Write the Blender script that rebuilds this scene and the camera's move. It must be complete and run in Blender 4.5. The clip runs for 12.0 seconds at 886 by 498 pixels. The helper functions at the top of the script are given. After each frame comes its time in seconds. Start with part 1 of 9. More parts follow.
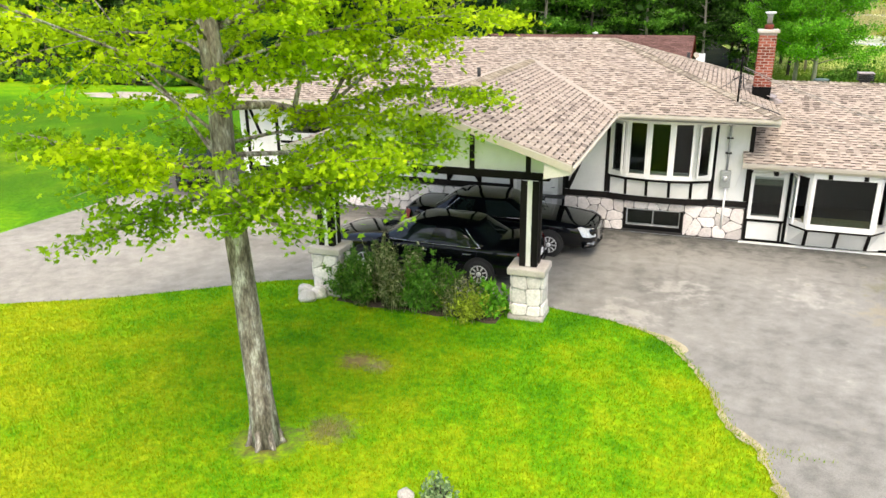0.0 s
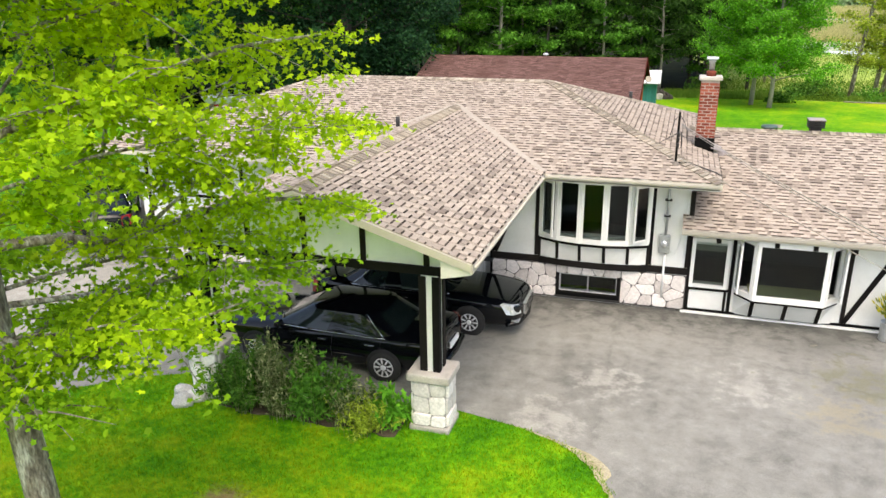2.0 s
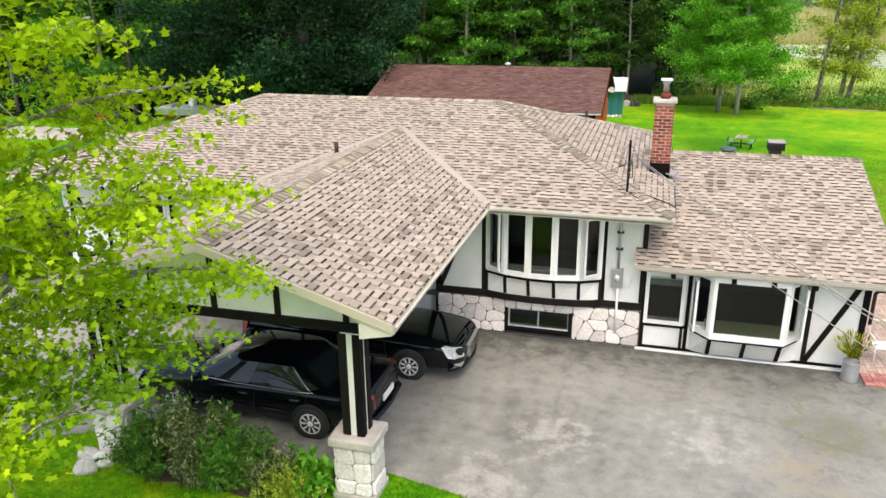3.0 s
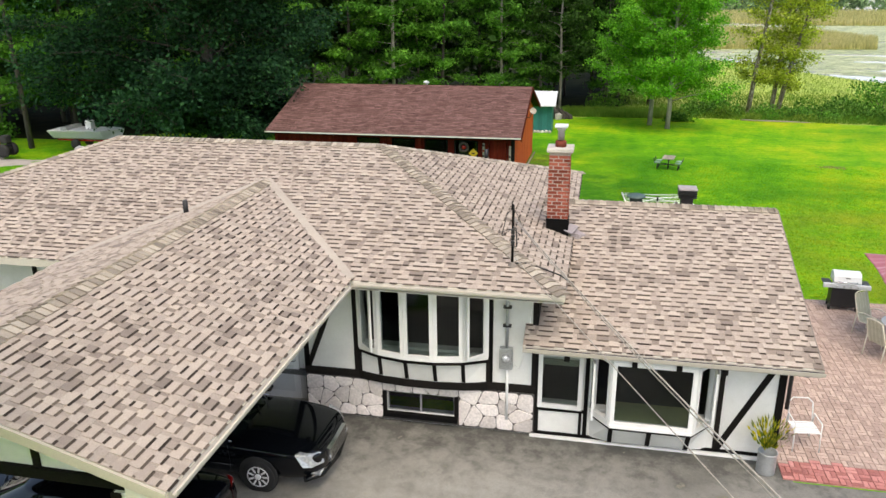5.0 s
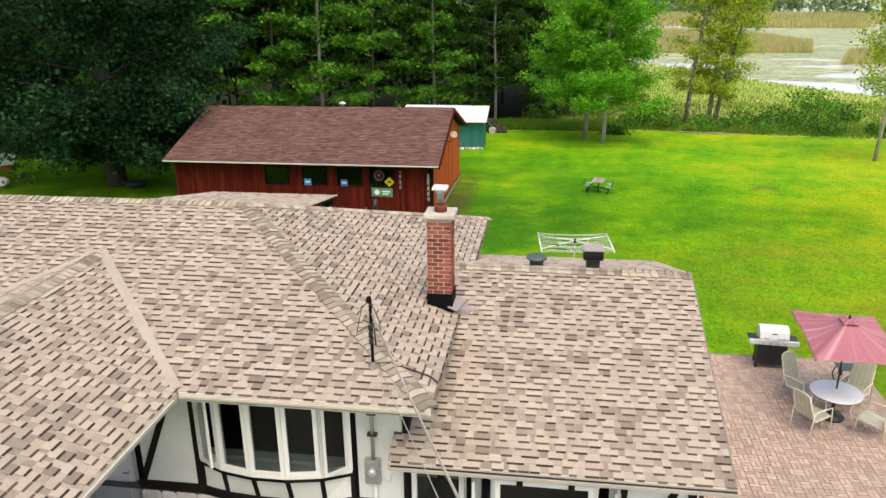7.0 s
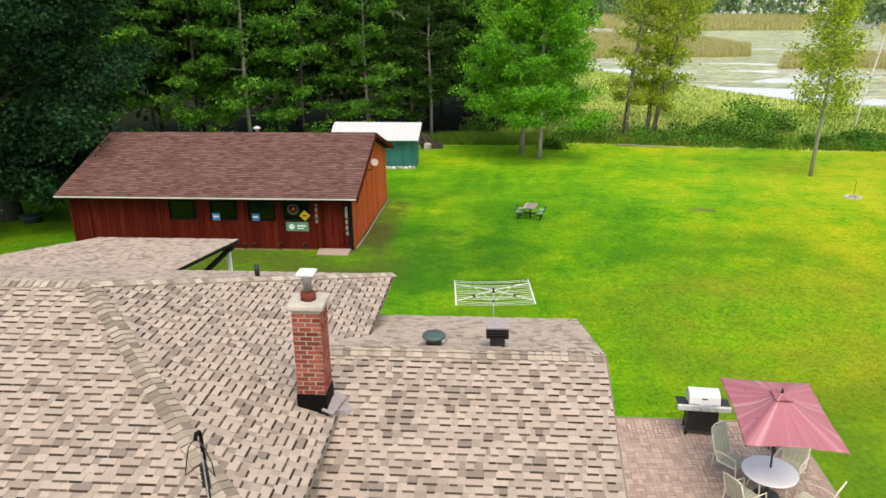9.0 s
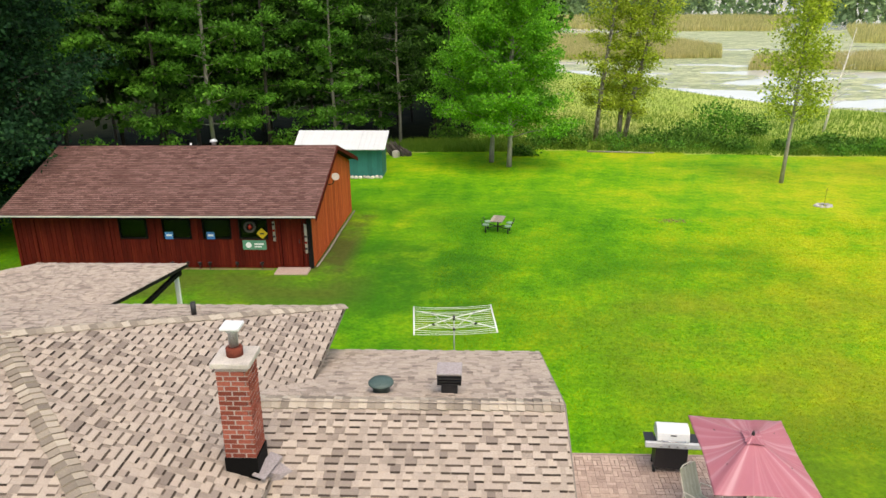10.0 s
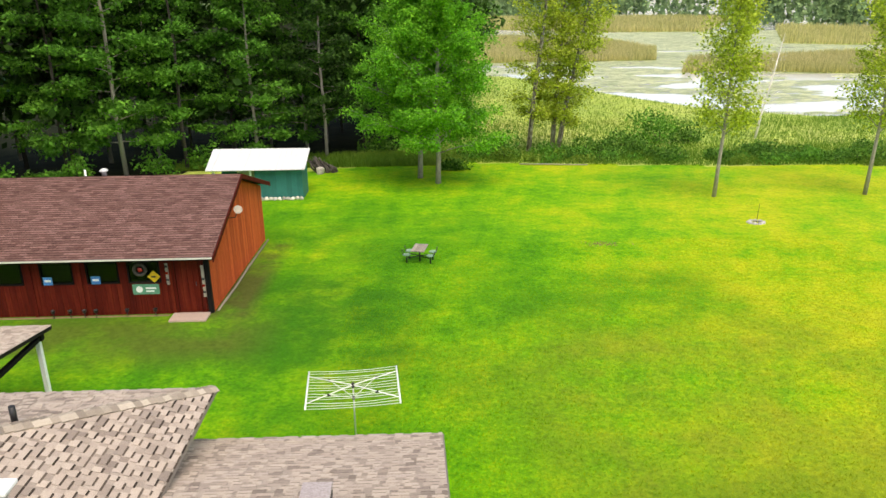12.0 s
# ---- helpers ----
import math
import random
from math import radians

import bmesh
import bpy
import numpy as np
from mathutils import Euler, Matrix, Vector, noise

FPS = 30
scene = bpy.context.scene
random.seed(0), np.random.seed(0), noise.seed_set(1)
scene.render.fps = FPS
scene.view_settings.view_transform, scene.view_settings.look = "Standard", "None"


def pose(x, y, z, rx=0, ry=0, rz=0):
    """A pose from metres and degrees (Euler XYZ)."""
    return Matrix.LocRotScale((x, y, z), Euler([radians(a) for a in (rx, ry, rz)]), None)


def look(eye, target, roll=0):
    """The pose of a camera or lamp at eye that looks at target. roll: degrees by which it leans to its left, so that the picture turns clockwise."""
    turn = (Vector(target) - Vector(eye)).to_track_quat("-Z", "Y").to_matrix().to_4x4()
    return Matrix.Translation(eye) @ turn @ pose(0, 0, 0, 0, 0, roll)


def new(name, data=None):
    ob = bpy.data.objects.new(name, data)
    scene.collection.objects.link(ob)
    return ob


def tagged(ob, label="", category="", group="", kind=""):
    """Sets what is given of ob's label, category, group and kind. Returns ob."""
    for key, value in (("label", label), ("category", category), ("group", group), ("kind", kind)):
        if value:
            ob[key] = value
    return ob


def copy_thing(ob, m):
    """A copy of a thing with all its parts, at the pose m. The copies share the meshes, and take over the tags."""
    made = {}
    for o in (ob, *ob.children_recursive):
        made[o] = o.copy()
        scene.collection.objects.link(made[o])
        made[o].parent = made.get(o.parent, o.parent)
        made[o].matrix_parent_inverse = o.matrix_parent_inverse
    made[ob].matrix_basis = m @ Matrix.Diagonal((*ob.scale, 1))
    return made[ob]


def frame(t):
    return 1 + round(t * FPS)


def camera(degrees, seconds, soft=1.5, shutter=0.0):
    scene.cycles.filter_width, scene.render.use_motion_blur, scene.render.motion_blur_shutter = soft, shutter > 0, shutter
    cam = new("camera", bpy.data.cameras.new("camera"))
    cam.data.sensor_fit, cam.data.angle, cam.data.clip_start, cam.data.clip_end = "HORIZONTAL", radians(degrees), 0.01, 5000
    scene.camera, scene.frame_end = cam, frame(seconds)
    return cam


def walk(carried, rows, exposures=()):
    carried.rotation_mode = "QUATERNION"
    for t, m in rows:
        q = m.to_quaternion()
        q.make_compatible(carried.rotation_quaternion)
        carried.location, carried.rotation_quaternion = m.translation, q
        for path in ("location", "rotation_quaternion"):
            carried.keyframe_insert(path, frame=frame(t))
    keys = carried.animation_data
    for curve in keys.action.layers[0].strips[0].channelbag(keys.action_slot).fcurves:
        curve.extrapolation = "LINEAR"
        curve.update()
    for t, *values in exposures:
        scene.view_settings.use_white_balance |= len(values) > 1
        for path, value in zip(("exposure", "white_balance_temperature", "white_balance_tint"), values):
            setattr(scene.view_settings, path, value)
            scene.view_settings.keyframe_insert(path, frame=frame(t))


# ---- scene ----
cam = camera(61.5, 12.0)
METRES, EYE, TILT, LEAN, TURN = 18.5, 6.70, 0.0, 0.0, 20.0
ROWS = [
    (0.0, 0.0, 0.0, 0.0, -0.24, -19.4, 0.69),
    (0.5, 0.0195, 0.032, 0.0132, -0.5, -19.42, 0.66),
    (1.0, 0.0393, 0.0658, 0.0277, -1.02, -19.43, 0.62),
    (1.5, 0.0598, 0.1007, 0.0423, -1.69, -19.41, 0.63),
    (2.0, 0.0825, 0.137, 0.0547, -2.5, -19.4, 0.66),
    (2.5, 0.1073, 0.1732, 0.0655, -3.43, -19.38, 0.66),
    (3.0, 0.133, 0.2088, 0.0755, -4.37, -19.39, 0.62),
    (5.0, 0.2437, 0.3477, 0.1101, -8.24, -19.35, 0.57),
    (5.5, 0.2744, 0.3833, 0.1192, -9.21, -19.37, 0.57),
    (6.0, 0.3037, 0.4159, 0.1278, -10.1, -19.37, 0.55),
    (6.5, 0.3321, 0.4473, 0.1362, -10.99, -19.35, 0.58),
    (7.0, 0.3591, 0.4781, 0.1451, -11.88, -19.35, 0.59),
    (9.0, 0.458, 0.5895, 0.1819, -15.67, -19.33, 0.61),
    (9.5, 0.4806, 0.6163, 0.1904, -16.62, -19.33, 0.62),
    (10.0, 0.5035, 0.6435, 0.1983, -17.54, -19.35, 0.62),
    (10.5, 0.5288, 0.6709, 0.2055, -18.55, -19.36, 0.62),
    (11.0, 0.5553, 0.6989, 0.213, -19.65, -19.38, 0.63),
    (11.5, 0.5821, 0.7265, 0.2203, -20.78, -19.42, 0.64),
    (12.0, 0.6104, 0.7534, 0.2275, -21.84, -19.43, 0.65),
]
walk(cam, [(t, pose(0, 0, EYE, TILT, LEAN, TURN) @ pose(METRES * x, METRES * y, METRES * z, 90 + pitch, roll, yaw)) for t, x, y, z, yaw, pitch, roll in ROWS],
     [(0.0, 1.24, 7300, 10), (1.5, 1.16, 7200, 10), (3.0, 1.02, 7050, 10), (5.0, 0.82, 7100, 10), (7.0, 0.78, 7500, 10), (9.5, 0.72, 7500, 10), (12.0, 0.88, 7600, 10)])

# ---- world, sun, exposure ----
SUN_AZ, SUN_EL = 160.0, 62.0          # azimuth clockwise from +y, elevation
world = bpy.data.worlds.new("world")
scene.world = world
world.use_nodes = True
wn = world.node_tree.nodes
sky = wn.new("ShaderNodeTexSky")
sky.sky_type = 'NISHITA'
sky.sun_disc = False
sky.sun_elevation, sky.sun_rotation = radians(SUN_EL), radians(SUN_AZ)
sky.air_density, sky.dust_density, sky.ozone_density = 1.0, 3.0, 0.6
wn["Background"].inputs["Strength"].default_value = 0.16
world.node_tree.links.new(sky.outputs["Color"], wn["Background"].inputs["Color"])
sun_data = bpy.data.lights.new("sun", 'SUN')
sun_data.energy, sun_data.angle, sun_data.color = 0.95, radians(50), (1.0, 0.95, 0.86)
sun = new("sun", sun_data)
sun_way = Vector((math.sin(radians(SUN_AZ)) * math.cos(radians(SUN_EL)), math.cos(radians(SUN_AZ)) * math.cos(radians(SUN_EL)), math.sin(radians(SUN_EL))))
sun.matrix_world = look(tuple(sun_way * 60), (0, 0, 0))

# ---- small building helpers ----
rng = np.random.default_rng(7)


def whole(o):
    """The world matrix of o from its chain of parents."""
    if o.parent is None:
        return o.matrix_basis.copy()
    return whole(o.parent) @ o.matrix_parent_inverse @ o.matrix_basis


def thing(name, label, category, group="", place=(0, 0, 0), kind=""):
    o = new(name)
    o.empty_display_size = 0.2
    o.location = place
    return tagged(o, label, category, group, kind)


def under(ob, parent):
    ob.parent = parent
    ob.matrix_parent_inverse = whole(parent).inverted()
    return ob


def mesh_of(name, bm, materials, smooth=False):
    me = bpy.data.meshes.new(name)
    bm.normal_update()
    bm.to_mesh(me)
    bm.free()
    for m in (materials if isinstance(materials, (list, tuple)) else [materials]):
        me.materials.append(m)
    if smooth:
        for p in me.polygons:
            p.use_smooth = True
    return me


def part(name, bm, material, parent, label="", bevel=0.0, smooth=False, kind=""):
    ob = new(name, mesh_of(name, bm, material, smooth))
    if bevel:
        b = ob.modifiers.new("bevel", 'BEVEL')
        b.width, b.segments, b.limit_method = bevel, 2, 'ANGLE'
    if parent:
        under(ob, parent)
    return tagged(ob, label, kind=kind)


def single(name, bm, material, label, category, group="", kind="", bevel=0.0, smooth=False):
    return tagged(part(name, bm, material, None, "", bevel, smooth), label, category, group, kind)


def box(bm, x0, x1, y0, y1, z0, z1, mi=0):
    v = [bm.verts.new(c) for c in ((x0, y0, z0), (x1, y0, z0), (x1, y1, z0), (x0, y1, z0), (x0, y0, z1), (x1, y0, z1), (x1, y1, z1), (x0, y1, z1))]
    for f in ((3, 2, 1, 0), (4, 5, 6, 7), (0, 1, 5, 4), (1, 2, 6, 5), (2, 3, 7, 6), (3, 0, 4, 7)):
        bm.faces.new([v[i] for i in f]).material_index = mi
    return bm


def boxes(*rows):
    bm = bmesh.new()
    for r in rows:
        box(bm, *r)
    return bm


def hull(bm, bottom, top, mi=0):
    """A solid between two rings of equal count."""
    a, b = [bm.verts.new(p) for p in bottom], [bm.verts.new(p) for p in top]
    n = len(a)
    bm.faces.new(a[::-1]).material_index = mi
    bm.faces.new(b).material_index = mi
    for i in range(n):
        bm.faces.new((a[i], a[(i + 1) % n], b[(i + 1) % n], b[i])).material_index = mi
    return bm


def ring_tube(bm, pts, radii, n=8, mi=0, cap=True):
    """A tube through points with a radius for each."""
    pts = [Vector(p) for p in pts]
    if not isinstance(radii, (list, tuple)):
        radii = [radii] * len(pts)
    rings, side = [], None
    for i, p in enumerate(pts):
        d = (pts[min(i + 1, len(pts) - 1)] - pts[max(i - 1, 0)]).normalized()
        if side is None:
            side = d.orthogonal().normalized()
        side = (side - d * side.dot(d))
        side = side.normalized() if side.length > 1e-6 else d.orthogonal().normalized()
        up = d.cross(side)
        rings.append([bm.verts.new(p + (side * math.cos(a) + up * math.sin(a)) * radii[i]) for a in (2 * math.pi * k / n for k in range(n))])
    for r, s in zip(rings, rings[1:]):
        for k in range(n):
            f = bm.faces.new((r[k], r[(k + 1) % n], s[(k + 1) % n], s[k]))
            f.material_index, f.smooth = mi, True
    if cap:
        bm.faces.new(rings[0][::-1]).material_index = mi
        bm.faces.new(rings[-1]).material_index = mi
    return bm


def tube(pts, radii, n=8):
    return ring_tube(bmesh.new(), pts, radii, n)


def lathe(bm, profile, n=20, c=(0, 0, 0), mi=0):
    """Turned solid: profile of (radius, z) from the bottom to the top."""
    rings = [[bm.verts.new((c[0] + r * math.cos(2 * math.pi * k / n), c[1] + r * math.sin(2 * math.pi * k / n), c[2] + z)) for k in range(n)] for r, z in profile]
    for r, s in zip(rings, rings[1:]):
        for k in range(n):
            f = bm.faces.new((r[k], r[(k + 1) % n], s[(k + 1) % n], s[k]))
            f.smooth, f.material_index = True, mi
    bm.faces.new(rings[0][::-1]).material_index = mi
    bm.faces.new(rings[-1]).material_index = mi
    return bm


def bar(bm, p, q, w, d, out=(0, -1, 0), mi=0):
    """A straight board from p to q, w wide across, d deep along out."""
    p, q, out = Vector(p), Vector(q), Vector(out)
    along = (q - p).normalized()
    across = along.cross(out).normalized() * (w / 2)
    return hull(bm, [p - across, p + across, p + across + out * d, p - across + out * d][::-1], [q - across, q + across, q + across + out * d, q - across + out * d][::-1], mi)


def fast(name, verts, k, material, label="", category="", kind="", parent=None, smooth=False):
    """One mesh of many separate k-cornered faces, from an array of corners."""
    verts = np.asarray(verts, dtype=np.float32).reshape(-1, 3)
    me = bpy.data.meshes.new(name)
    count = len(verts)
    me.vertices.add(count)
    me.vertices.foreach_set("co", verts.ravel())
    me.loops.add(count)
    me.loops.foreach_set("vertex_index", np.arange(count, dtype=np.int32))
    me.polygons.add(count // k)
    me.polygons.foreach_set("loop_start", np.arange(0, count, k, dtype=np.int32))
    me.update(calc_edges=True)
    me.validate()
    for m in (material if isinstance(material, (list, tuple)) else [material]):
        me.materials.append(m)
    ob = new(name, me)
    if parent:
        under(ob, parent)
    return tagged(ob, label, category, "", kind)


# ---- materials ----
def nodes_of(name):
    m = bpy.data.materials.new(name)
    m.use_nodes = True
    return m, m.node_tree.nodes, m.node_tree.links, m.node_tree.nodes["Principled BSDF"]


def ramp(nodes, stops):
    r = nodes.new("ShaderNodeValToRGB")
    while len(r.color_ramp.elements) < len(stops):
        r.color_ramp.elements.new(0.5)
    for e, (p, c) in zip(r.color_ramp.elements, stops):
        e.position, e.color = p, (*c, 1)
    return r


def mat(name, stops, scale=3.0, fine=40.0, rough=0.8, bump=0.0, metal=0.0, rnd=0.0, stretch=(1, 1, 1), spec=0.5, mix=0.5, fine_amount=0.25, hue=0.0, coat=0.0, relief=None):
    """A surface with a colour ramp over coarse noise, fine grain, a value that differs from piece to piece, and relief."""
    m, n, l, b = nodes_of(name)
    co = n.new("ShaderNodeTexCoord")
    mp = n.new("ShaderNodeMapping")
    mp.inputs["Scale"].default_value = stretch
    l.new(co.outputs["Object"], mp.inputs["Vector"])
    big, small = n.new("ShaderNodeTexNoise"), n.new("ShaderNodeTexNoise")
    big.inputs["Scale"].default_value, big.inputs["Detail"].default_value, big.inputs["Roughness"].default_value = scale, 5, 0.6
    small.inputs["Scale"].default_value, small.inputs["Detail"].default_value = fine, 3
    l.new(mp.outputs["Vector"], big.inputs["Vector"])
    l.new(mp.outputs["Vector"], small.inputs["Vector"])
    geo, obi, add, wrap = n.new("ShaderNodeNewGeometry"), n.new("ShaderNodeObjectInfo"), n.new("ShaderNodeMath"), n.new("ShaderNodeMath")
    add.operation, wrap.operation = 'ADD', 'FRACT'
    l.new(geo.outputs["Random Per Island"], add.inputs[0])
    l.new(obi.outputs["Random"], add.inputs[1])
    l.new(add.outputs[0], wrap.inputs[0])
    pick = n.new("ShaderNodeMix")
    pick.inputs[0].default_value = mix
    l.new(big.outputs["Fac"], pick.inputs[2])
    l.new(wrap.outputs[0], pick.inputs[3])
    rp = ramp(n, stops)
    l.new(pick.outputs[0], rp.inputs[0])
    hsv = n.new("ShaderNodeHueSaturation")
    grain = n.new("ShaderNodeMapRange")
    grain.inputs["From Min"].default_value, grain.inputs["From Max"].default_value = 0.3, 0.7
    grain.inputs["To Min"].default_value, grain.inputs["To Max"].default_value = 1 - fine_amount, 1 + fine_amount
    l.new(small.outputs["Fac"], grain.inputs["Value"])
    shift = n.new("ShaderNodeMapRange")
    shift.inputs["To Min"].default_value, shift.inputs["To Max"].default_value = 1 - rnd, 1 + rnd
    l.new(wrap.outputs[0], shift.inputs["Value"])
    mul = n.new("ShaderNodeMath")
    mul.operation = 'MULTIPLY'
    l.new(grain.outputs[0], mul.inputs[0])
    l.new(shift.outputs[0], mul.inputs[1])
    l.new(mul.outputs[0], hsv.inputs["Value"])
    if hue:
        hm = n.new("ShaderNodeMapRange")
        hm.inputs["To Min"].default_value, hm.inputs["To Max"].default_value = 0.5 - hue, 0.5 + hue
        l.new(wrap.outputs[0], hm.inputs["Value"])
        l.new(hm.outputs[0], hsv.inputs["Hue"])
    l.new(rp.outputs[0], hsv.inputs["Color"])
    l.new(hsv.outputs[0], b.inputs["Base Color"])
    b.inputs["Roughness"].default_value, b.inputs["Metallic"].default_value = rough, metal
    b.inputs["Specular IOR Level"].default_value, b.inputs["Coat Weight"].default_value = spec, coat
    if bump:
        bp = n.new("ShaderNodeBump")
        bp.inputs["Strength"].default_value, bp.inputs["Distance"].default_value = min(1, bump), 0.02
        l.new((small if relief is None else big).outputs["Fac"], bp.inputs["Height"])
        l.new(bp.outputs[0], b.inputs["Normal"])
    return m


def leaf_mat(name, stops, through_light=0.35, rough=0.7, scale=0.35, mix=0.55, rnd=0.25):
    """Leaves: gloss over a thin sheet that lets light through."""
    m = mat(name, stops, scale=scale, fine=9, rough=rough, rnd=rnd, mix=mix, fine_amount=0.15, spec=0.12)
    n, l = m.node_tree.nodes, m.node_tree.links
    b, out = n["Principled BSDF"], n["Material Output"]
    tr, mx = n.new("ShaderNodeBsdfTranslucent"), n.new("ShaderNodeMixShader")
    l.new(b.inputs["Base Color"].links[0].from_socket, tr.inputs["Color"])
    mx.inputs[0].default_value = through_light
    l.new(b.outputs[0], mx.inputs[1])
    l.new(tr.outputs[0], mx.inputs[2])
    l.new(mx.outputs[0], out.inputs["Surface"])
    return m


def glass_mat(name, tint=(0.8, 0.9, 0.88), rough=0.02):
    m, n, l, b = nodes_of(name)
    b.inputs["Base Color"].default_value = (*tint, 1)
    b.inputs["Roughness"].default_value = rough
    b.inputs["Transmission Weight"].default_value = 1.0
    b.inputs["IOR"].default_value = 1.35
    wav, bp = n.new("ShaderNodeTexNoise"), n.new("ShaderNodeBump")
    wav.inputs["Scale"].default_value = 1.3
    bp.inputs["Strength"].default_value = 0.05
    l.new(wav.outputs["Fac"], bp.inputs["Height"])
    l.new(bp.outputs[0], b.inputs["Normal"])
    return m


M = {}
M["stucco"] = mat("white stucco", [(0.25, (0.62, 0.63, 0.60)), (0.6, (0.80, 0.81, 0.79))], scale=0.8, fine=70, rough=0.9, bump=0.25, fine_amount=0.05, mix=0.0)
M["timber"] = mat("blackened timber", [(0.3, (0.004, 0.004, 0.004)), (0.7, (0.013, 0.011, 0.010))], scale=2, fine=30, rough=0.75, bump=0.3, rnd=0.2, spec=0.12)
M["white_paint"] = mat("white paint", [(0.3, (0.74, 0.75, 0.74)), (0.7, (0.84, 0.85, 0.84))], scale=2, fine=50, rough=0.45, fine_amount=0.03)
M["fascia"] = mat("cream metal fascia", [(0.3, (0.50, 0.455, 0.385)), (0.7, (0.62, 0.575, 0.50))], scale=1.2, fine=30, rough=0.5, fine_amount=0.05)
M["soffit"] = mat("cream soffit", [(0.3, (0.55, 0.53, 0.47)), (0.7, (0.66, 0.64, 0.58))], scale=2, fine=30, rough=0.7, fine_amount=0.05)
M["stone"] = mat("whitewashed stone", [(0.2, (0.541, 0.495, 0.469)), (0.45, (0.738, 0.689, 0.658)), (0.85, (0.863, 0.816, 0.791))], scale=3.5, fine=22, rough=0.85, bump=0.8, rnd=0.12, fine_amount=0.16, mix=0.35)
M["mortar"] = mat("dark mortar", [(0.3, (0.10, 0.09, 0.085)), (0.7, (0.22, 0.20, 0.19))], scale=5, fine=60, rough=0.95, bump=0.4)
M["shingle"] = mat("tan asphalt shingle", [(0.05, (0.201, 0.164, 0.138)), (0.17, (0.292, 0.243, 0.205)), (0.28, (0.397, 0.333, 0.278)), (0.5, (0.437, 0.366, 0.305)), (0.7, (0.467, 0.397, 0.330)), (0.88, (0.407, 0.345, 0.295)), (1.0, (0.457, 0.358, 0.312))], scale=0.5, fine=90, rough=0.95, bump=0.35, rnd=0.06, mix=0.8, fine_amount=0.2, spec=0.2)
M["shingle_base"] = mat("lower layer shingle", [(0.15, (0.241, 0.196, 0.162)), (0.4, (0.346, 0.291, 0.243)), (0.8, (0.416, 0.351, 0.295))], scale=2.2, fine=90, rough=0.95, bump=0.35, mix=0.45, rnd=0.09, fine_amount=0.25, spec=0.2)
# shadow line under each tab, painted in as a printed dark band
M["tab_shadow"] = mat("shadow band below shingle tab", [(0.3, (0.062, 0.047, 0.037)), (0.7, (0.12, 0.094, 0.075))], scale=4, fine=90, rough=0.95, rnd=0.35, spec=0.2)
M["ridge_cap"] = mat("ridge cap shingle", [(0.2, (0.251, 0.215, 0.175)), (0.5, (0.357, 0.310, 0.25)), (0.85, (0.434, 0.385, 0.315))], scale=0.7, fine=90, rough=0.95, bump=0.35, rnd=0.14, mix=0.7, fine_amount=0.2, spec=0.2)
M["valley"] = mat("worn valley strip", [(0.3, (0.36, 0.315, 0.265)), (0.7, (0.45, 0.395, 0.33))], scale=1.5, fine=60, rough=0.9, fine_amount=0.1, mix=0.1)
M["drip_edge"] = mat("brown metal drip edge", [(0.3, (0.16, 0.135, 0.11)), (0.7, (0.25, 0.215, 0.18))], scale=1.2, fine=30, rough=0.6, fine_amount=0.08)
M["vent_top"] = mat("faded vent lid", [(0.3, (0.27, 0.235, 0.235)), (0.7, (0.36, 0.32, 0.315))], scale=4, fine=40, rough=0.6)
M["red_shingle"] = mat("red brown shingle", [(0.1, (0.11, 0.058, 0.050)), (0.35, (0.16, 0.090, 0.078)), (0.6, (0.175, 0.10, 0.087)), (0.9, (0.215, 0.128, 0.112))], scale=0.4, fine=22, rough=0.95, bump=0.3, rnd=0.14, mix=0.6, fine_amount=0.35, spec=0.12)
M["red_tab_shadow"] = mat("shadow band below red brown shingle", [(0.3, (0.035, 0.016, 0.013)), (0.7, (0.07, 0.03, 0.024))], fine=90, rough=0.95, rnd=0.3, spec=0.1)
M["brick"] = mat("red chimney brick", [(0.1, (0.20, 0.050, 0.032)), (0.5, (0.28, 0.073, 0.048)), (0.9, (0.34, 0.105, 0.072))], scale=4, fine=60, rough=0.9, bump=0.5, rnd=0.15, mix=0.8, spec=0.2)
M["mortar_light"] = mat("pale mortar", [(0.3, (0.40, 0.34, 0.31)), (0.7, (0.55, 0.49, 0.45))], scale=8, fine=80, rough=0.95, bump=0.3)
M["concrete"] = mat("pale concrete", [(0.2, (0.33, 0.30, 0.265)), (0.5, (0.48, 0.445, 0.40)), (0.8, (0.60, 0.565, 0.51))], scale=3, fine=50, rough=0.9, bump=0.4, mix=0.2, fine_amount=0.14)
M["black_metal"] = mat("black metal", [(0.3, (0.012, 0.012, 0.013)), (0.7, (0.025, 0.025, 0.027))], fine=50, rough=0.45)
M["grey_metal"] = mat("galvanised metal", [(0.3, (0.32, 0.34, 0.35)), (0.7, (0.50, 0.52, 0.53))], scale=6, fine=60, rough=0.4, metal=0.6)
M["green_metal"] = mat("dark green metal", [(0.3, (0.03, 0.06, 0.055)), (0.7, (0.06, 0.10, 0.09))], fine=50, rough=0.5)
M["dark_glass"] = mat("dark car glass", [(0.3, (0.006, 0.010, 0.009)), (0.7, (0.012, 0.02, 0.018))], fine=5, rough=0.04, fine_amount=0.02)
M["glass"] = glass_mat("window glass", (0.45, 0.52, 0.50))
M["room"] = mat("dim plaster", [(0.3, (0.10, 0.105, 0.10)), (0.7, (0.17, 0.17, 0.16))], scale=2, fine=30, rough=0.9)
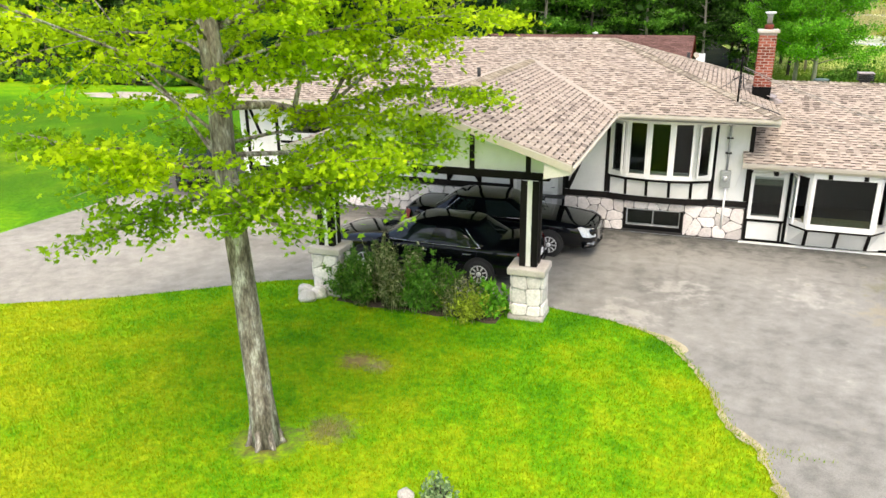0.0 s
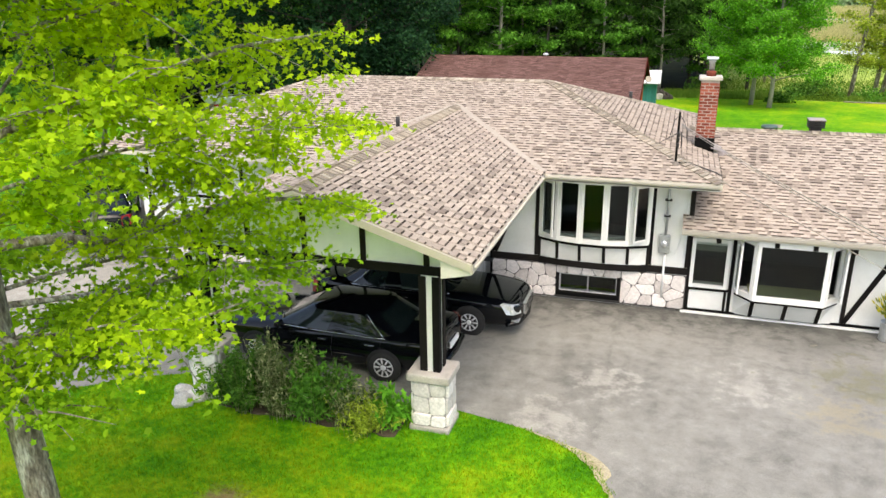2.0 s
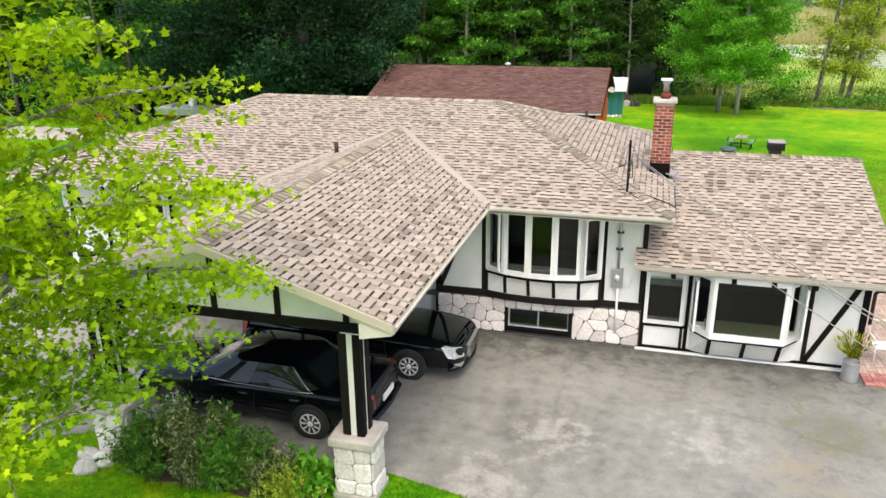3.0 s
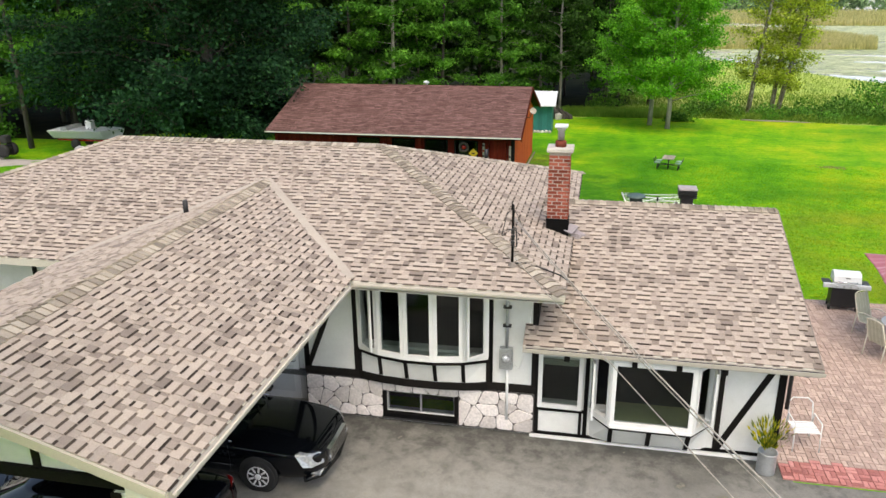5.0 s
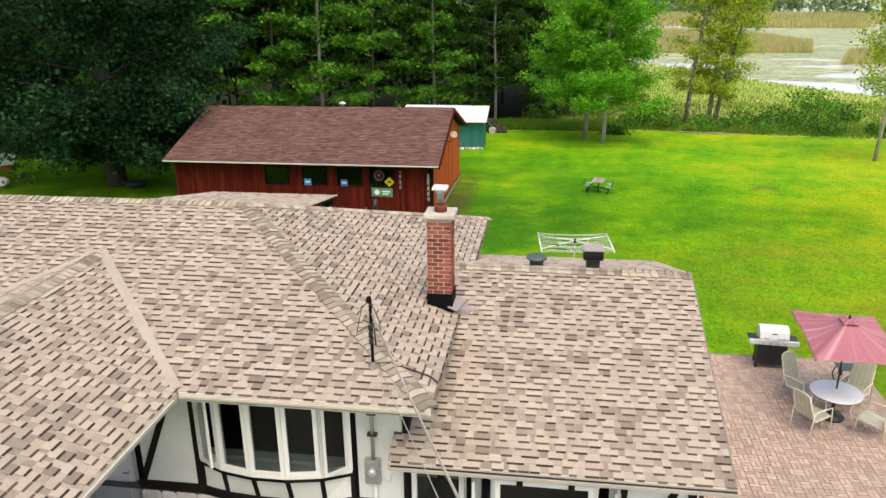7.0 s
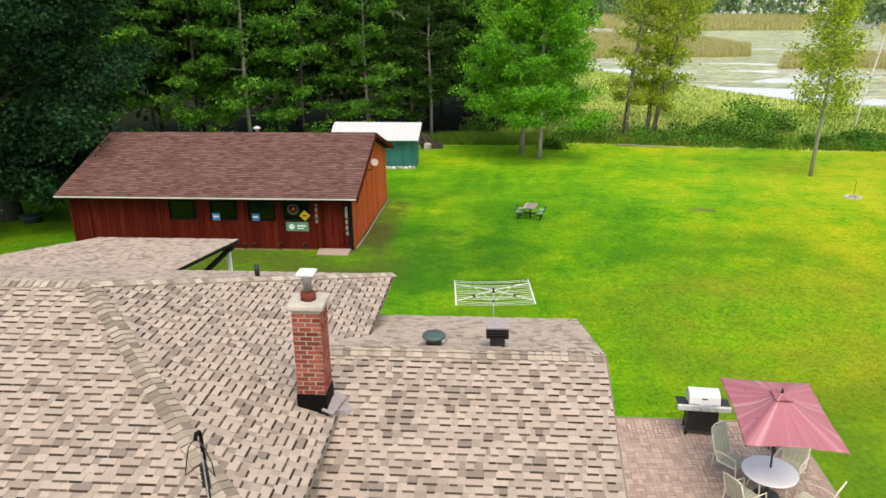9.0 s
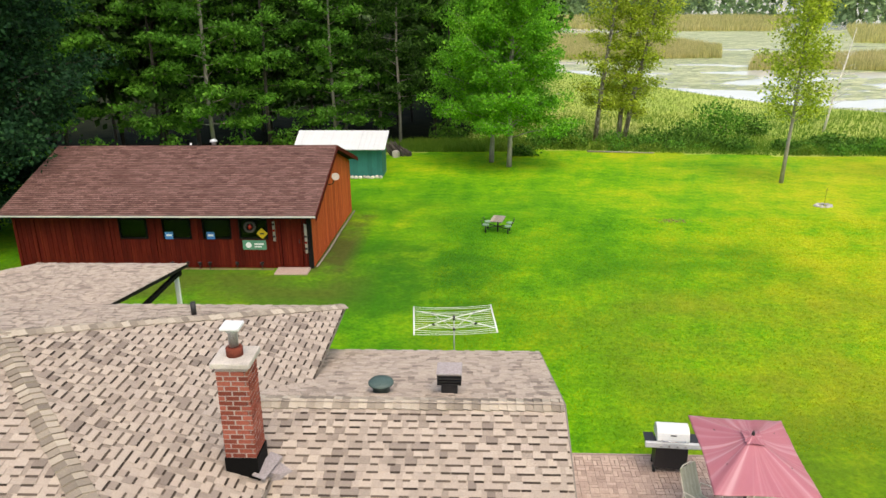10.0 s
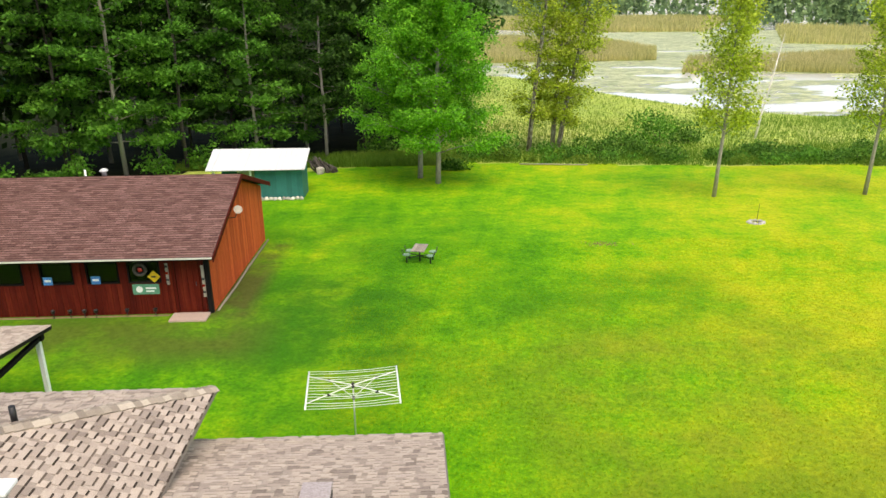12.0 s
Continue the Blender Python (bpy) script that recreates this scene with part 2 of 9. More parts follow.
M["rim"] = mat("silver wheel", [(0.3, (0.66, 0.67, 0.68)), (0.7, (0.78, 0.79, 0.80))], fine=40, rough=0.3, metal=0.1, fine_amount=0.03)
M["pier_joint"] = mat("whitewashed mortar", [(0.3, (0.34, 0.33, 0.31)), (0.7, (0.50, 0.49, 0.47))], scale=5, fine=60, rough=0.95, bump=0.4)
M["car_paint"] = mat("black car paint", [(0.3, (0.002, 0.0025, 0.0035)), (0.7, (0.004, 0.005, 0.007))], scale=1, fine=300, rough=0.08, coat=0.25, fine_amount=0.05, spec=0.3)
M["tyre"] = mat("tyre rubber", [(0.3, (0.012, 0.012, 0.012)), (0.7, (0.03, 0.03, 0.03))], fine=60, rough=0.85)
M["chrome"] = mat("chrome", [(0.3, (0.62, 0.63, 0.65)), (0.7, (0.78, 0.79, 0.80))], fine=40, rough=0.16, metal=1.0, fine_amount=0.03)
M["lamp_glass"] = mat("clear lamp plastic", [(0.3, (0.34, 0.36, 0.38)), (0.7, (0.52, 0.54, 0.56))], scale=9, fine=20, rough=0.1, metal=0.35, coat=1.0, fine_amount=0.3)
M["tail_glass"] = mat("red lamp plastic", [(0.3, (0.25, 0.008, 0.008)), (0.7, (0.36, 0.015, 0.012))], fine=20, rough=0.1, coat=1.0)
# one stained boarding in two tones: front shade and gable sun in colour
M["red_siding"] = mat("red stained boards, shade tone", [(0.15, (0.044, 0.005, 0.0028)), (0.5, (0.096, 0.010, 0.0048)), (0.85, (0.168, 0.026, 0.0104))], scale=1.1, fine=18, rough=0.85, bump=0.4, rnd=0.08, stretch=(6, 6, 0.5), mix=0.2, fine_amount=0.25, spec=0.12)
M["orange_siding"] = mat("orange boards, sun tone", [(0.15, (0.297, 0.046, 0.0135)), (0.5, (0.549, 0.098, 0.0279)), (0.85, (0.686, 0.159, 0.0495))], scale=1.1, fine=18, rough=0.8, bump=0.4, rnd=0.09, stretch=(6, 6, 0.5), mix=0.25, fine_amount=0.3, spec=0.15)
M["teal"] = mat("teal painted boards", [(0.2, (0.012, 0.13, 0.115)), (0.8, (0.025, 0.19, 0.165))], scale=1.5, fine=25, rough=0.7, bump=0.3, rnd=0.05, mix=0.2)
M["white_metal"] = mat("white metal roof", [(0.2, (0.55, 0.58, 0.60)), (0.7, (0.72, 0.75, 0.77))], scale=1.2, fine=20, rough=0.4, fine_amount=0.06)
M["cushion"] = mat("pale green striped sling", [(0.3, (0.42, 0.43, 0.33)), (0.7, (0.60, 0.60, 0.49))], scale=6, fine=90, rough=0.9, bump=0.2)
M["cream_metal"] = mat("cream tubular metal", [(0.3, (0.66, 0.62, 0.50)), (0.7, (0.78, 0.74, 0.62))], fine=50, rough=0.4, fine_amount=0.05)
M["white_top"] = mat("white table top", [(0.3, (0.76, 0.77, 0.78)), (0.7, (0.86, 0.87, 0.88))], fine=50, rough=0.25, fine_amount=0.03)
M["umbrella"] = mat("dusty rose canvas", [(0.25, (0.283, 0.092, 0.118)), (0.75, (0.389, 0.132, 0.166))], scale=1.5, fine=120, rough=0.6, bump=0.15, rnd=0.05, fine_amount=0.08)


def pale_creases(m, pale):
    """Paler creases that run from the middle of a canopy to its rim."""
    n, l = m.node_tree.nodes, m.node_tree.links
    b = next(k for k in n if k.type == 'BSDF_PRINCIPLED')
    old = b.inputs["Base Color"].links[0].from_socket
    co, sep, turn, wav, pick, lay = n.new("ShaderNodeTexCoord"), n.new("ShaderNodeSeparateXYZ"), n.new("ShaderNodeMath"), n.new("ShaderNodeTexNoise"), n.new("ShaderNodeMapRange"), n.new("ShaderNodeMixRGB")
    l.new(co.outputs["Object"], sep.inputs[0])
    turn.operation = 'ARCTAN2'
    l.new(sep.outputs["Y"], turn.inputs[0])
    l.new(sep.outputs["X"], turn.inputs[1])
    wav.noise_dimensions = '1D'
    wav.inputs["Scale"].default_value, wav.inputs["Detail"].default_value = 4.5, 3
    l.new(turn.outputs[0], wav.inputs["W"])
    pick.inputs["From Min"].default_value, pick.inputs["From Max"].default_value, pick.inputs["To Max"].default_value = 0.48, 0.70, 0.75
    l.new(wav.outputs["Fac"], pick.inputs["Value"])
    l.new(pick.outputs[0], lay.inputs[0])
    l.new(old, lay.inputs[1])
    lay.inputs[2].default_value = (*pale, 1)
    l.new(lay.outputs[0], b.inputs["Base Color"])


pale_creases(M["umbrella"], (0.52, 0.30, 0.33))
M["wood_grey"] = mat("weathered grey wood", [(0.2, (0.22, 0.19, 0.16)), (0.8, (0.42, 0.37, 0.31))], scale=3, fine=25, rough=0.85, bump=0.4, rnd=0.2, stretch=(1, 6, 6))
M["green_paint"] = mat("faded green bench paint", [(0.3, (0.16, 0.28, 0.20)), (0.7, (0.24, 0.37, 0.28))], fine=40, rough=0.6, rnd=0.2)
M["bark"] = mat("grey brown bark", [(0.34, (0.085, 0.07, 0.055)), (0.46, (0.21, 0.18, 0.145)), (0.54, (0.27, 0.245, 0.205)), (0.62, (0.44, 0.42, 0.375))], scale=4.5, fine=22, rough=0.95, bump=1.0, stretch=(2.0, 2.0, 0.6), mix=0.0, fine_amount=0.45)
M["bark_dark"] = mat("dark bark", [(0.2, (0.03, 0.026, 0.022)), (0.8, (0.10, 0.088, 0.075))], scale=4, fine=20, rough=0.95, bump=0.8, stretch=(2, 2, 0.4), mix=0.0)
M["bark_pale"] = mat("pale grey bark", [(0.2, (0.20, 0.18, 0.155)), (0.8, (0.38, 0.35, 0.31))], scale=4, fine=20, rough=0.95, bump=0.8, stretch=(2, 2, 0.5), mix=0.0)
M["bark_birch"] = mat("white dead bark", [(0.2, (0.50, 0.48, 0.44)), (0.8, (0.78, 0.76, 0.72))], scale=4, fine=15, rough=0.9, bump=0.4, mix=0.0)
M["soil"] = mat("bare soil", [(0.2, (0.15, 0.095, 0.055)), (0.8, (0.34, 0.235, 0.15))], scale=5, fine=50, rough=1.0, bump=0.8, mix=0.0)
M["bed_soil"] = mat("dark bed soil", [(0.2, (0.05, 0.035, 0.022)), (0.8, (0.13, 0.095, 0.06))], scale=5, fine=40, rough=1.0, bump=0.8, mix=0.0)
M["cable"] = mat("weathered cable", [(0.3, (0.30, 0.27, 0.23)), (0.7, (0.48, 0.44, 0.38))], scale=3, fine=30, rough=0.7)
M["dry_earth"] = mat("dry earth", [(0.3, (0.24, 0.22, 0.10)), (0.55, (0.40, 0.35, 0.22)), (0.75, (0.50, 0.45, 0.33))], scale=3, fine=40, rough=1.0, bump=0.6, mix=0.0, fine_amount=0.35)
M["rock"] = mat("pale field stone", [(0.2, (0.38, 0.36, 0.33)), (0.8, (0.66, 0.63, 0.58))], scale=4, fine=40, rough=0.9, bump=0.7, rnd=0.2)
M["leaf_maple"] = leaf_mat("maple leaf", [(0.08, (0.134, 0.302, 0.012)), (0.35, (0.291, 0.497, 0.016)), (0.65, (0.493, 0.648, 0.020)), (0.95, (0.739, 0.734, 0.028))], 0.52, scale=0.55, mix=0.3)
M["leaf_dark"] = leaf_mat("dark tree leaf", [(0.1, (0.017, 0.048, 0.010)), (0.5, (0.034, 0.087, 0.016)), (0.9, (0.073, 0.164, 0.025))], 0.25)
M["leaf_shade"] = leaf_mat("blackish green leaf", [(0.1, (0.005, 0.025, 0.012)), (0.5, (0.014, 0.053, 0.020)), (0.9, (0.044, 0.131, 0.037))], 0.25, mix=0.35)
# darker copy of the maple leaf; shade of the lower limbs in its colour
M["leaf_maple_shaded"] = leaf_mat("shaded green maple leaf", [(0.08, (0.092, 0.220, 0.012)), (0.4, (0.196, 0.385, 0.016)), (0.7, (0.322, 0.506, 0.020)), (0.95, (0.483, 0.605, 0.028))], 0.46, scale=0.6, mix=0.3)
M["leaf_wood"] = leaf_mat("wood leaf", [(0.15, (0.039, 0.130, 0.021)), (0.5, (0.098, 0.273, 0.033)), (0.85, (0.221, 0.468, 0.049))], 0.4, scale=0.16, mix=0.25)
M["leaf_bright"] = leaf_mat("bright green leaf", [(0.1, (0.055, 0.24, 0.022)), (0.5, (0.155, 0.45, 0.035)), (0.9, (0.32, 0.62, 0.05))], 0.48, scale=0.6, mix=0.3)
M["leaf_olive"] = leaf_mat("sparse olive leaf", [(0.1, (0.26, 0.38, 0.035)), (0.5, (0.42, 0.54, 0.06)), (0.9, (0.60, 0.64, 0.10))], 0.5)
M["leaf_shrub"] = leaf_mat("shrub leaf", [(0.1, (0.037, 0.118, 0.015)), (0.5, (0.086, 0.218, 0.029)), (0.9, (0.172, 0.319, 0.047))], 0.38)
M["leaf_sage"] = leaf_mat("grey green stems", [(0.1, (0.07, 0.13, 0.035)), (0.5, (0.19, 0.25, 0.085)), (0.9, (0.46, 0.46, 0.25))], 0.4, mix=0.8)
# paled to carry haze over the far woods; the small conifer shares it
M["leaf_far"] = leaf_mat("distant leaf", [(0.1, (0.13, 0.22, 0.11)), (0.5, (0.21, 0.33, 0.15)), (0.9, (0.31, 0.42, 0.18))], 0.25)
M["reed"] = leaf_mat("marsh reed", [(0.1, (0.40, 0.43, 0.14)), (0.5, (0.57, 0.53, 0.23)), (0.9, (0.66, 0.57, 0.32))], 0.5, scale=0.05, mix=0.25)
M["weed"] = leaf_mat("tall weeds", [(0.2, (0.062, 0.171, 0.018)), (0.5, (0.150, 0.279, 0.032)), (0.8, (0.299, 0.369, 0.063))], 0.48, scale=0.12, mix=0.12, rnd=0.08)


def grass_mat(name, blades=False):
    """Mown lawn: broad patches of yellow and deep green, mottling and fine grain."""
    m, n, l, b = nodes_of(name)
    co = n.new("ShaderNodeTexCoord")
    total, last = None, None
    for s, d, w in ((0.075, 3, 0.95), (0.32, 5, 0.9), (1.3, 5, 0.72), (11.0, 4, 0.40), (45.0, 4, 0.36)):
        t, a = n.new("ShaderNodeTexNoise"), n.new("ShaderNodeMath")
        t.inputs["Scale"].default_value, t.inputs["Detail"].default_value, t.inputs["Roughness"].default_value = s, d, 0.6
        l.new(co.outputs["Object"], t.inputs["Vector"])
        a.operation = 'MULTIPLY_ADD'
        a.inputs[1].default_value = w
        l.new(t.outputs["Fac"], a.inputs[0])
        if total is None:
            a.inputs[2].default_value = 0.49 - 0.5 * (0.95 + 0.9 + 0.72 + 0.40 + 0.36)
        else:
            l.new(total, a.inputs[2])
        total, last = a.outputs[0], t
    # the lawn turns yellower towards the open east
    sep, dry, add = n.new("ShaderNodeSeparateXYZ"), n.new("ShaderNodeMapRange"), n.new("ShaderNodeMath")
    l.new(co.outputs["Object"], sep.inputs[0])
    dry.inputs["From Min"].default_value, dry.inputs["From Max"].default_value, dry.inputs["To Min"].default_value, dry.inputs["To Max"].default_value = 8.0, 24.0, -0.03, 0.20
    l.new(sep.outputs["X"], dry.inputs["Value"])
    l.new(total, add.inputs[0])
    l.new(dry.outputs[0], add.inputs[1])
    total = add.outputs[0]
    south, more = n.new("ShaderNodeMapRange"), n.new("ShaderNodeMath")
    south.inputs["From Min"].default_value, south.inputs["From Max"].default_value, south.inputs["To Min"].default_value, south.inputs["To Max"].default_value = 13.6, 9.5, 0.0, 0.13
    l.new(sep.outputs["Y"], south.inputs["Value"])
    l.new(total, more.inputs[0])
    l.new(south.outputs[0], more.inputs[1])
    total = more.outputs[0]
    if blades:
        geo, a = n.new("ShaderNodeNewGeometry"), n.new("ShaderNodeMath")
        a.operation = 'MULTIPLY_ADD'
        a.inputs[1].default_value = 0.3
        l.new(geo.outputs["Random Per Island"], a.inputs[0])
        l.new(total, a.inputs[2])
        total = a.outputs[0]
    # coarse turf grain
    clod, cl = n.new("ShaderNodeTexNoise"), n.new("ShaderNodeMath")
    clod.inputs["Scale"].default_value, clod.inputs["Detail"].default_value, clod.inputs["Roughness"].default_value = 6.5, 6, 0.75
    l.new(co.outputs["Object"], clod.inputs["Vector"])
    cl.operation = 'MULTIPLY_ADD'
    cl.inputs[1].default_value = 0.5
    l.new(clod.outputs["Fac"], cl.inputs[0])
    off = n.new("ShaderNodeMath")
    off.operation = 'SUBTRACT'
    off.inputs[1].default_value = 0.20
    l.new(total, off.inputs[0])
    l.new(off.outputs[0], cl.inputs[2])
    total = cl.outputs[0]
    rp = ramp(n, [(0.12, (0.035, 0.18, 0.005)), (0.36, (0.085, 0.295, 0.006)), (0.52, (0.15, 0.38, 0.007)), (0.70, (0.26, 0.425, 0.009)), (0.95, (0.42, 0.47, 0.016))])
    l.new(total, rp.inputs[0])
    # dull olive turf south east of the house, trodden earth with painted shade before the workshop
    blotch = n.new("ShaderNodeTexNoise")
    blotch.inputs["Scale"].default_value, blotch.inputs["Detail"].default_value, blotch.inputs["Roughness"].default_value = 0.24, 6, 0.68
    l.new(co.outputs["Object"], blotch.inputs["Vector"])

    def zone(x0, x1, y0, y1, soft, amount, lo, hi):
        """A soft rectangle broken up by blotches."""
        out_f = None
        for axis, a, w in (("X", x0, soft), ("X", x1, -soft), ("Y", y0, soft), ("Y", y1, -soft)):
            r = n.new("ShaderNodeMapRange")
            r.inputs["From Min"].default_value, r.inputs["From Max"].default_value = a, a + w
            l.new(sep.outputs[axis], r.inputs["Value"])
            if out_f is None:
                out_f = r.outputs[0]
            else:
                mu = n.new("ShaderNodeMath")
                mu.operation = 'MULTIPLY'
                l.new(out_f, mu.inputs[0])
                l.new(r.outputs[0], mu.inputs[1])
                out_f = mu.outputs[0]
        br, mu = n.new("ShaderNodeMapRange"), n.new("ShaderNodeMath")
        br.inputs["From Min"].default_value, br.inputs["From Max"].default_value, br.inputs["To Max"].default_value = lo, hi, amount
        l.new(blotch.outputs["Fac"], br.inputs["Value"])
        mu.operation = 'MULTIPLY'
        l.new(out_f, mu.inputs[0])
        l.new(br.outputs[0], mu.inputs[1])
        return mu.outputs[0]

    colour = rp.outputs[0]
    # the western zone is tree shade put into the lawn colour
    for f, c in ((zone(5.5, 24.0, 24.0, 43.0, 5.0, 0.7, 0.36, 0.60), (0.235, 0.27, 0.02)), (zone(-70.0, -11.0, 15.0, 40.0, 4.0, 0.85, 0.2, 0.5), (0.05, 0.155, 0.006)), (zone(-30.0, 12.0, 27.0, 62.0, 9.0, 0.78, 0.32, 0.60), (0.044, 0.19, 0.006)), (zone(9.5, 17.0, 18.0, 32.0, 2.5, 0.75, 0.28, 0.5), (0.075, 0.19, 0.009)), (zone(7.0, 18.5, 38.5, 46.5, 2.5, 0.7, 0.34, 0.58), (0.06, 0.22, 0.006)), (zone(-3.5, 6.5, 36.0, 46.5, 2.5, 0.85, 0.34, 0.56), (0.030, 0.145, 0.006)), (zone(-16.0, 1.2, 37.2, 42.6, 1.8, 0.85, 0.3, 0.56), (0.095, 0.135, 0.018)), (zone(-2.4, -0.1, 40.8, 50.8, 0.7, 0.9, 0.3, 0.5), (0.085, 0.095, 0.022))):
        lay = n.new("ShaderNodeMixRGB")
        l.new(f, lay.inputs[0])
        l.new(colour, lay.inputs[1])
        lay.inputs[2].default_value = (*c, 1)
        colour = lay.outputs[0]
    # bare earth showing through in frayed spots
    for centre, rad, c in (((-5.80, 11.15, 0.1), 0.62, (0.33, 0.20, 0.10)), ((-5.35, 11.05, 0.1), 0.42, (0.36, 0.28, 0.15)), ((-5.96, 8.3, 0.1), 0.85, (0.20, 0.15, 0.07)), ((-5.2, 8.9, 0.1), 0.75, (0.26, 0.22, 0.10))):
        gone, ring_f, lay = n.new("ShaderNodeVectorMath"), n.new("ShaderNodeMapRange"), n.new("ShaderNodeMixRGB")
        gone.operation = 'DISTANCE'
        gone.inputs[1].default_value = centre
        l.new(co.outputs["Object"], gone.inputs[0])
        fray = n.new("ShaderNodeMath")
        fray.operation = 'MULTIPLY_ADD'
        fray.inputs[1].default_value = rad * 1.6
        l.new(clod.outputs["Fac"], fray.inputs[0])
        l.new(gone.outputs["Value"], fray.inputs[2])
        ring_f.inputs["From Min"].default_value, ring_f.inputs["From Max"].default_value, ring_f.inputs["To Min"].default_value, ring_f.inputs["To Max"].default_value = rad, rad * 1.5, 0.85, 0.0
        l.new(fray.outputs[0], ring_f.inputs["Value"])
        l.new(ring_f.outputs[0], lay.inputs[0])
        l.new(colour, lay.inputs[1])
        lay.inputs[2].default_value = (*c, 1)
        colour = lay.outputs[0]
    speck, sv = n.new("ShaderNodeMapRange"), n.new("ShaderNodeHueSaturation")
    speck.inputs["From Min"].default_value, speck.inputs["From Max"].default_value, speck.inputs["To Min"].default_value, speck.inputs["To Max"].default_value = 0.35, 0.65, 0.78, 1.2
    l.new(clod.outputs["Fac"], speck.inputs["Value"])
    l.new(speck.outputs[0], sv.inputs["Value"])
    l.new(colour, sv.inputs["Color"])
    l.new(sv.outputs[0], b.inputs["Base Color"])
    b.inputs["Roughness"].default_value, b.inputs["Specular IOR Level"].default_value = 0.85, 0.1
    if blades:
        out, tr, mx = n["Material Output"], n.new("ShaderNodeBsdfTranslucent"), n.new("ShaderNodeMixShader")
        l.new(rp.outputs[0], tr.inputs["Color"])
        mx.inputs[0].default_value = 0.5
        l.new(b.outputs[0], mx.inputs[1])
        l.new(tr.outputs[0], mx.inputs[2])
        l.new(mx.outputs[0], out.inputs["Surface"])
    else:
        bp = n.new("ShaderNodeBump")
        bp.inputs["Strength"].default_value, bp.inputs["Distance"].default_value = 0.8, 0.04
        l.new(last.outputs["Fac"], bp.inputs["Height"])
        l.new(bp.outputs[0], b.inputs["Normal"])
    return m


M["lawn"] = grass_mat("mown lawn")
M["blades"] = grass_mat("lawn blades", True)
M["meadow"] = mat("marsh meadow", [(0.25, (0.20, 0.32, 0.035)), (0.5, (0.32, 0.41, 0.065)), (0.75, (0.46, 0.46, 0.14))], scale=0.06, fine=1.2, rough=0.95, mix=0.0, fine_amount=0.3)
# near-black colour puts the shade under the trees into the floor
M["forest_floor"] = mat("forest floor with painted shade", [(0.3, (0.010, 0.014, 0.008)), (0.7, (0.026, 0.030, 0.014))], scale=0.6, fine=8, rough=1.0, bump=0.5, mix=0.0, spec=0.03)


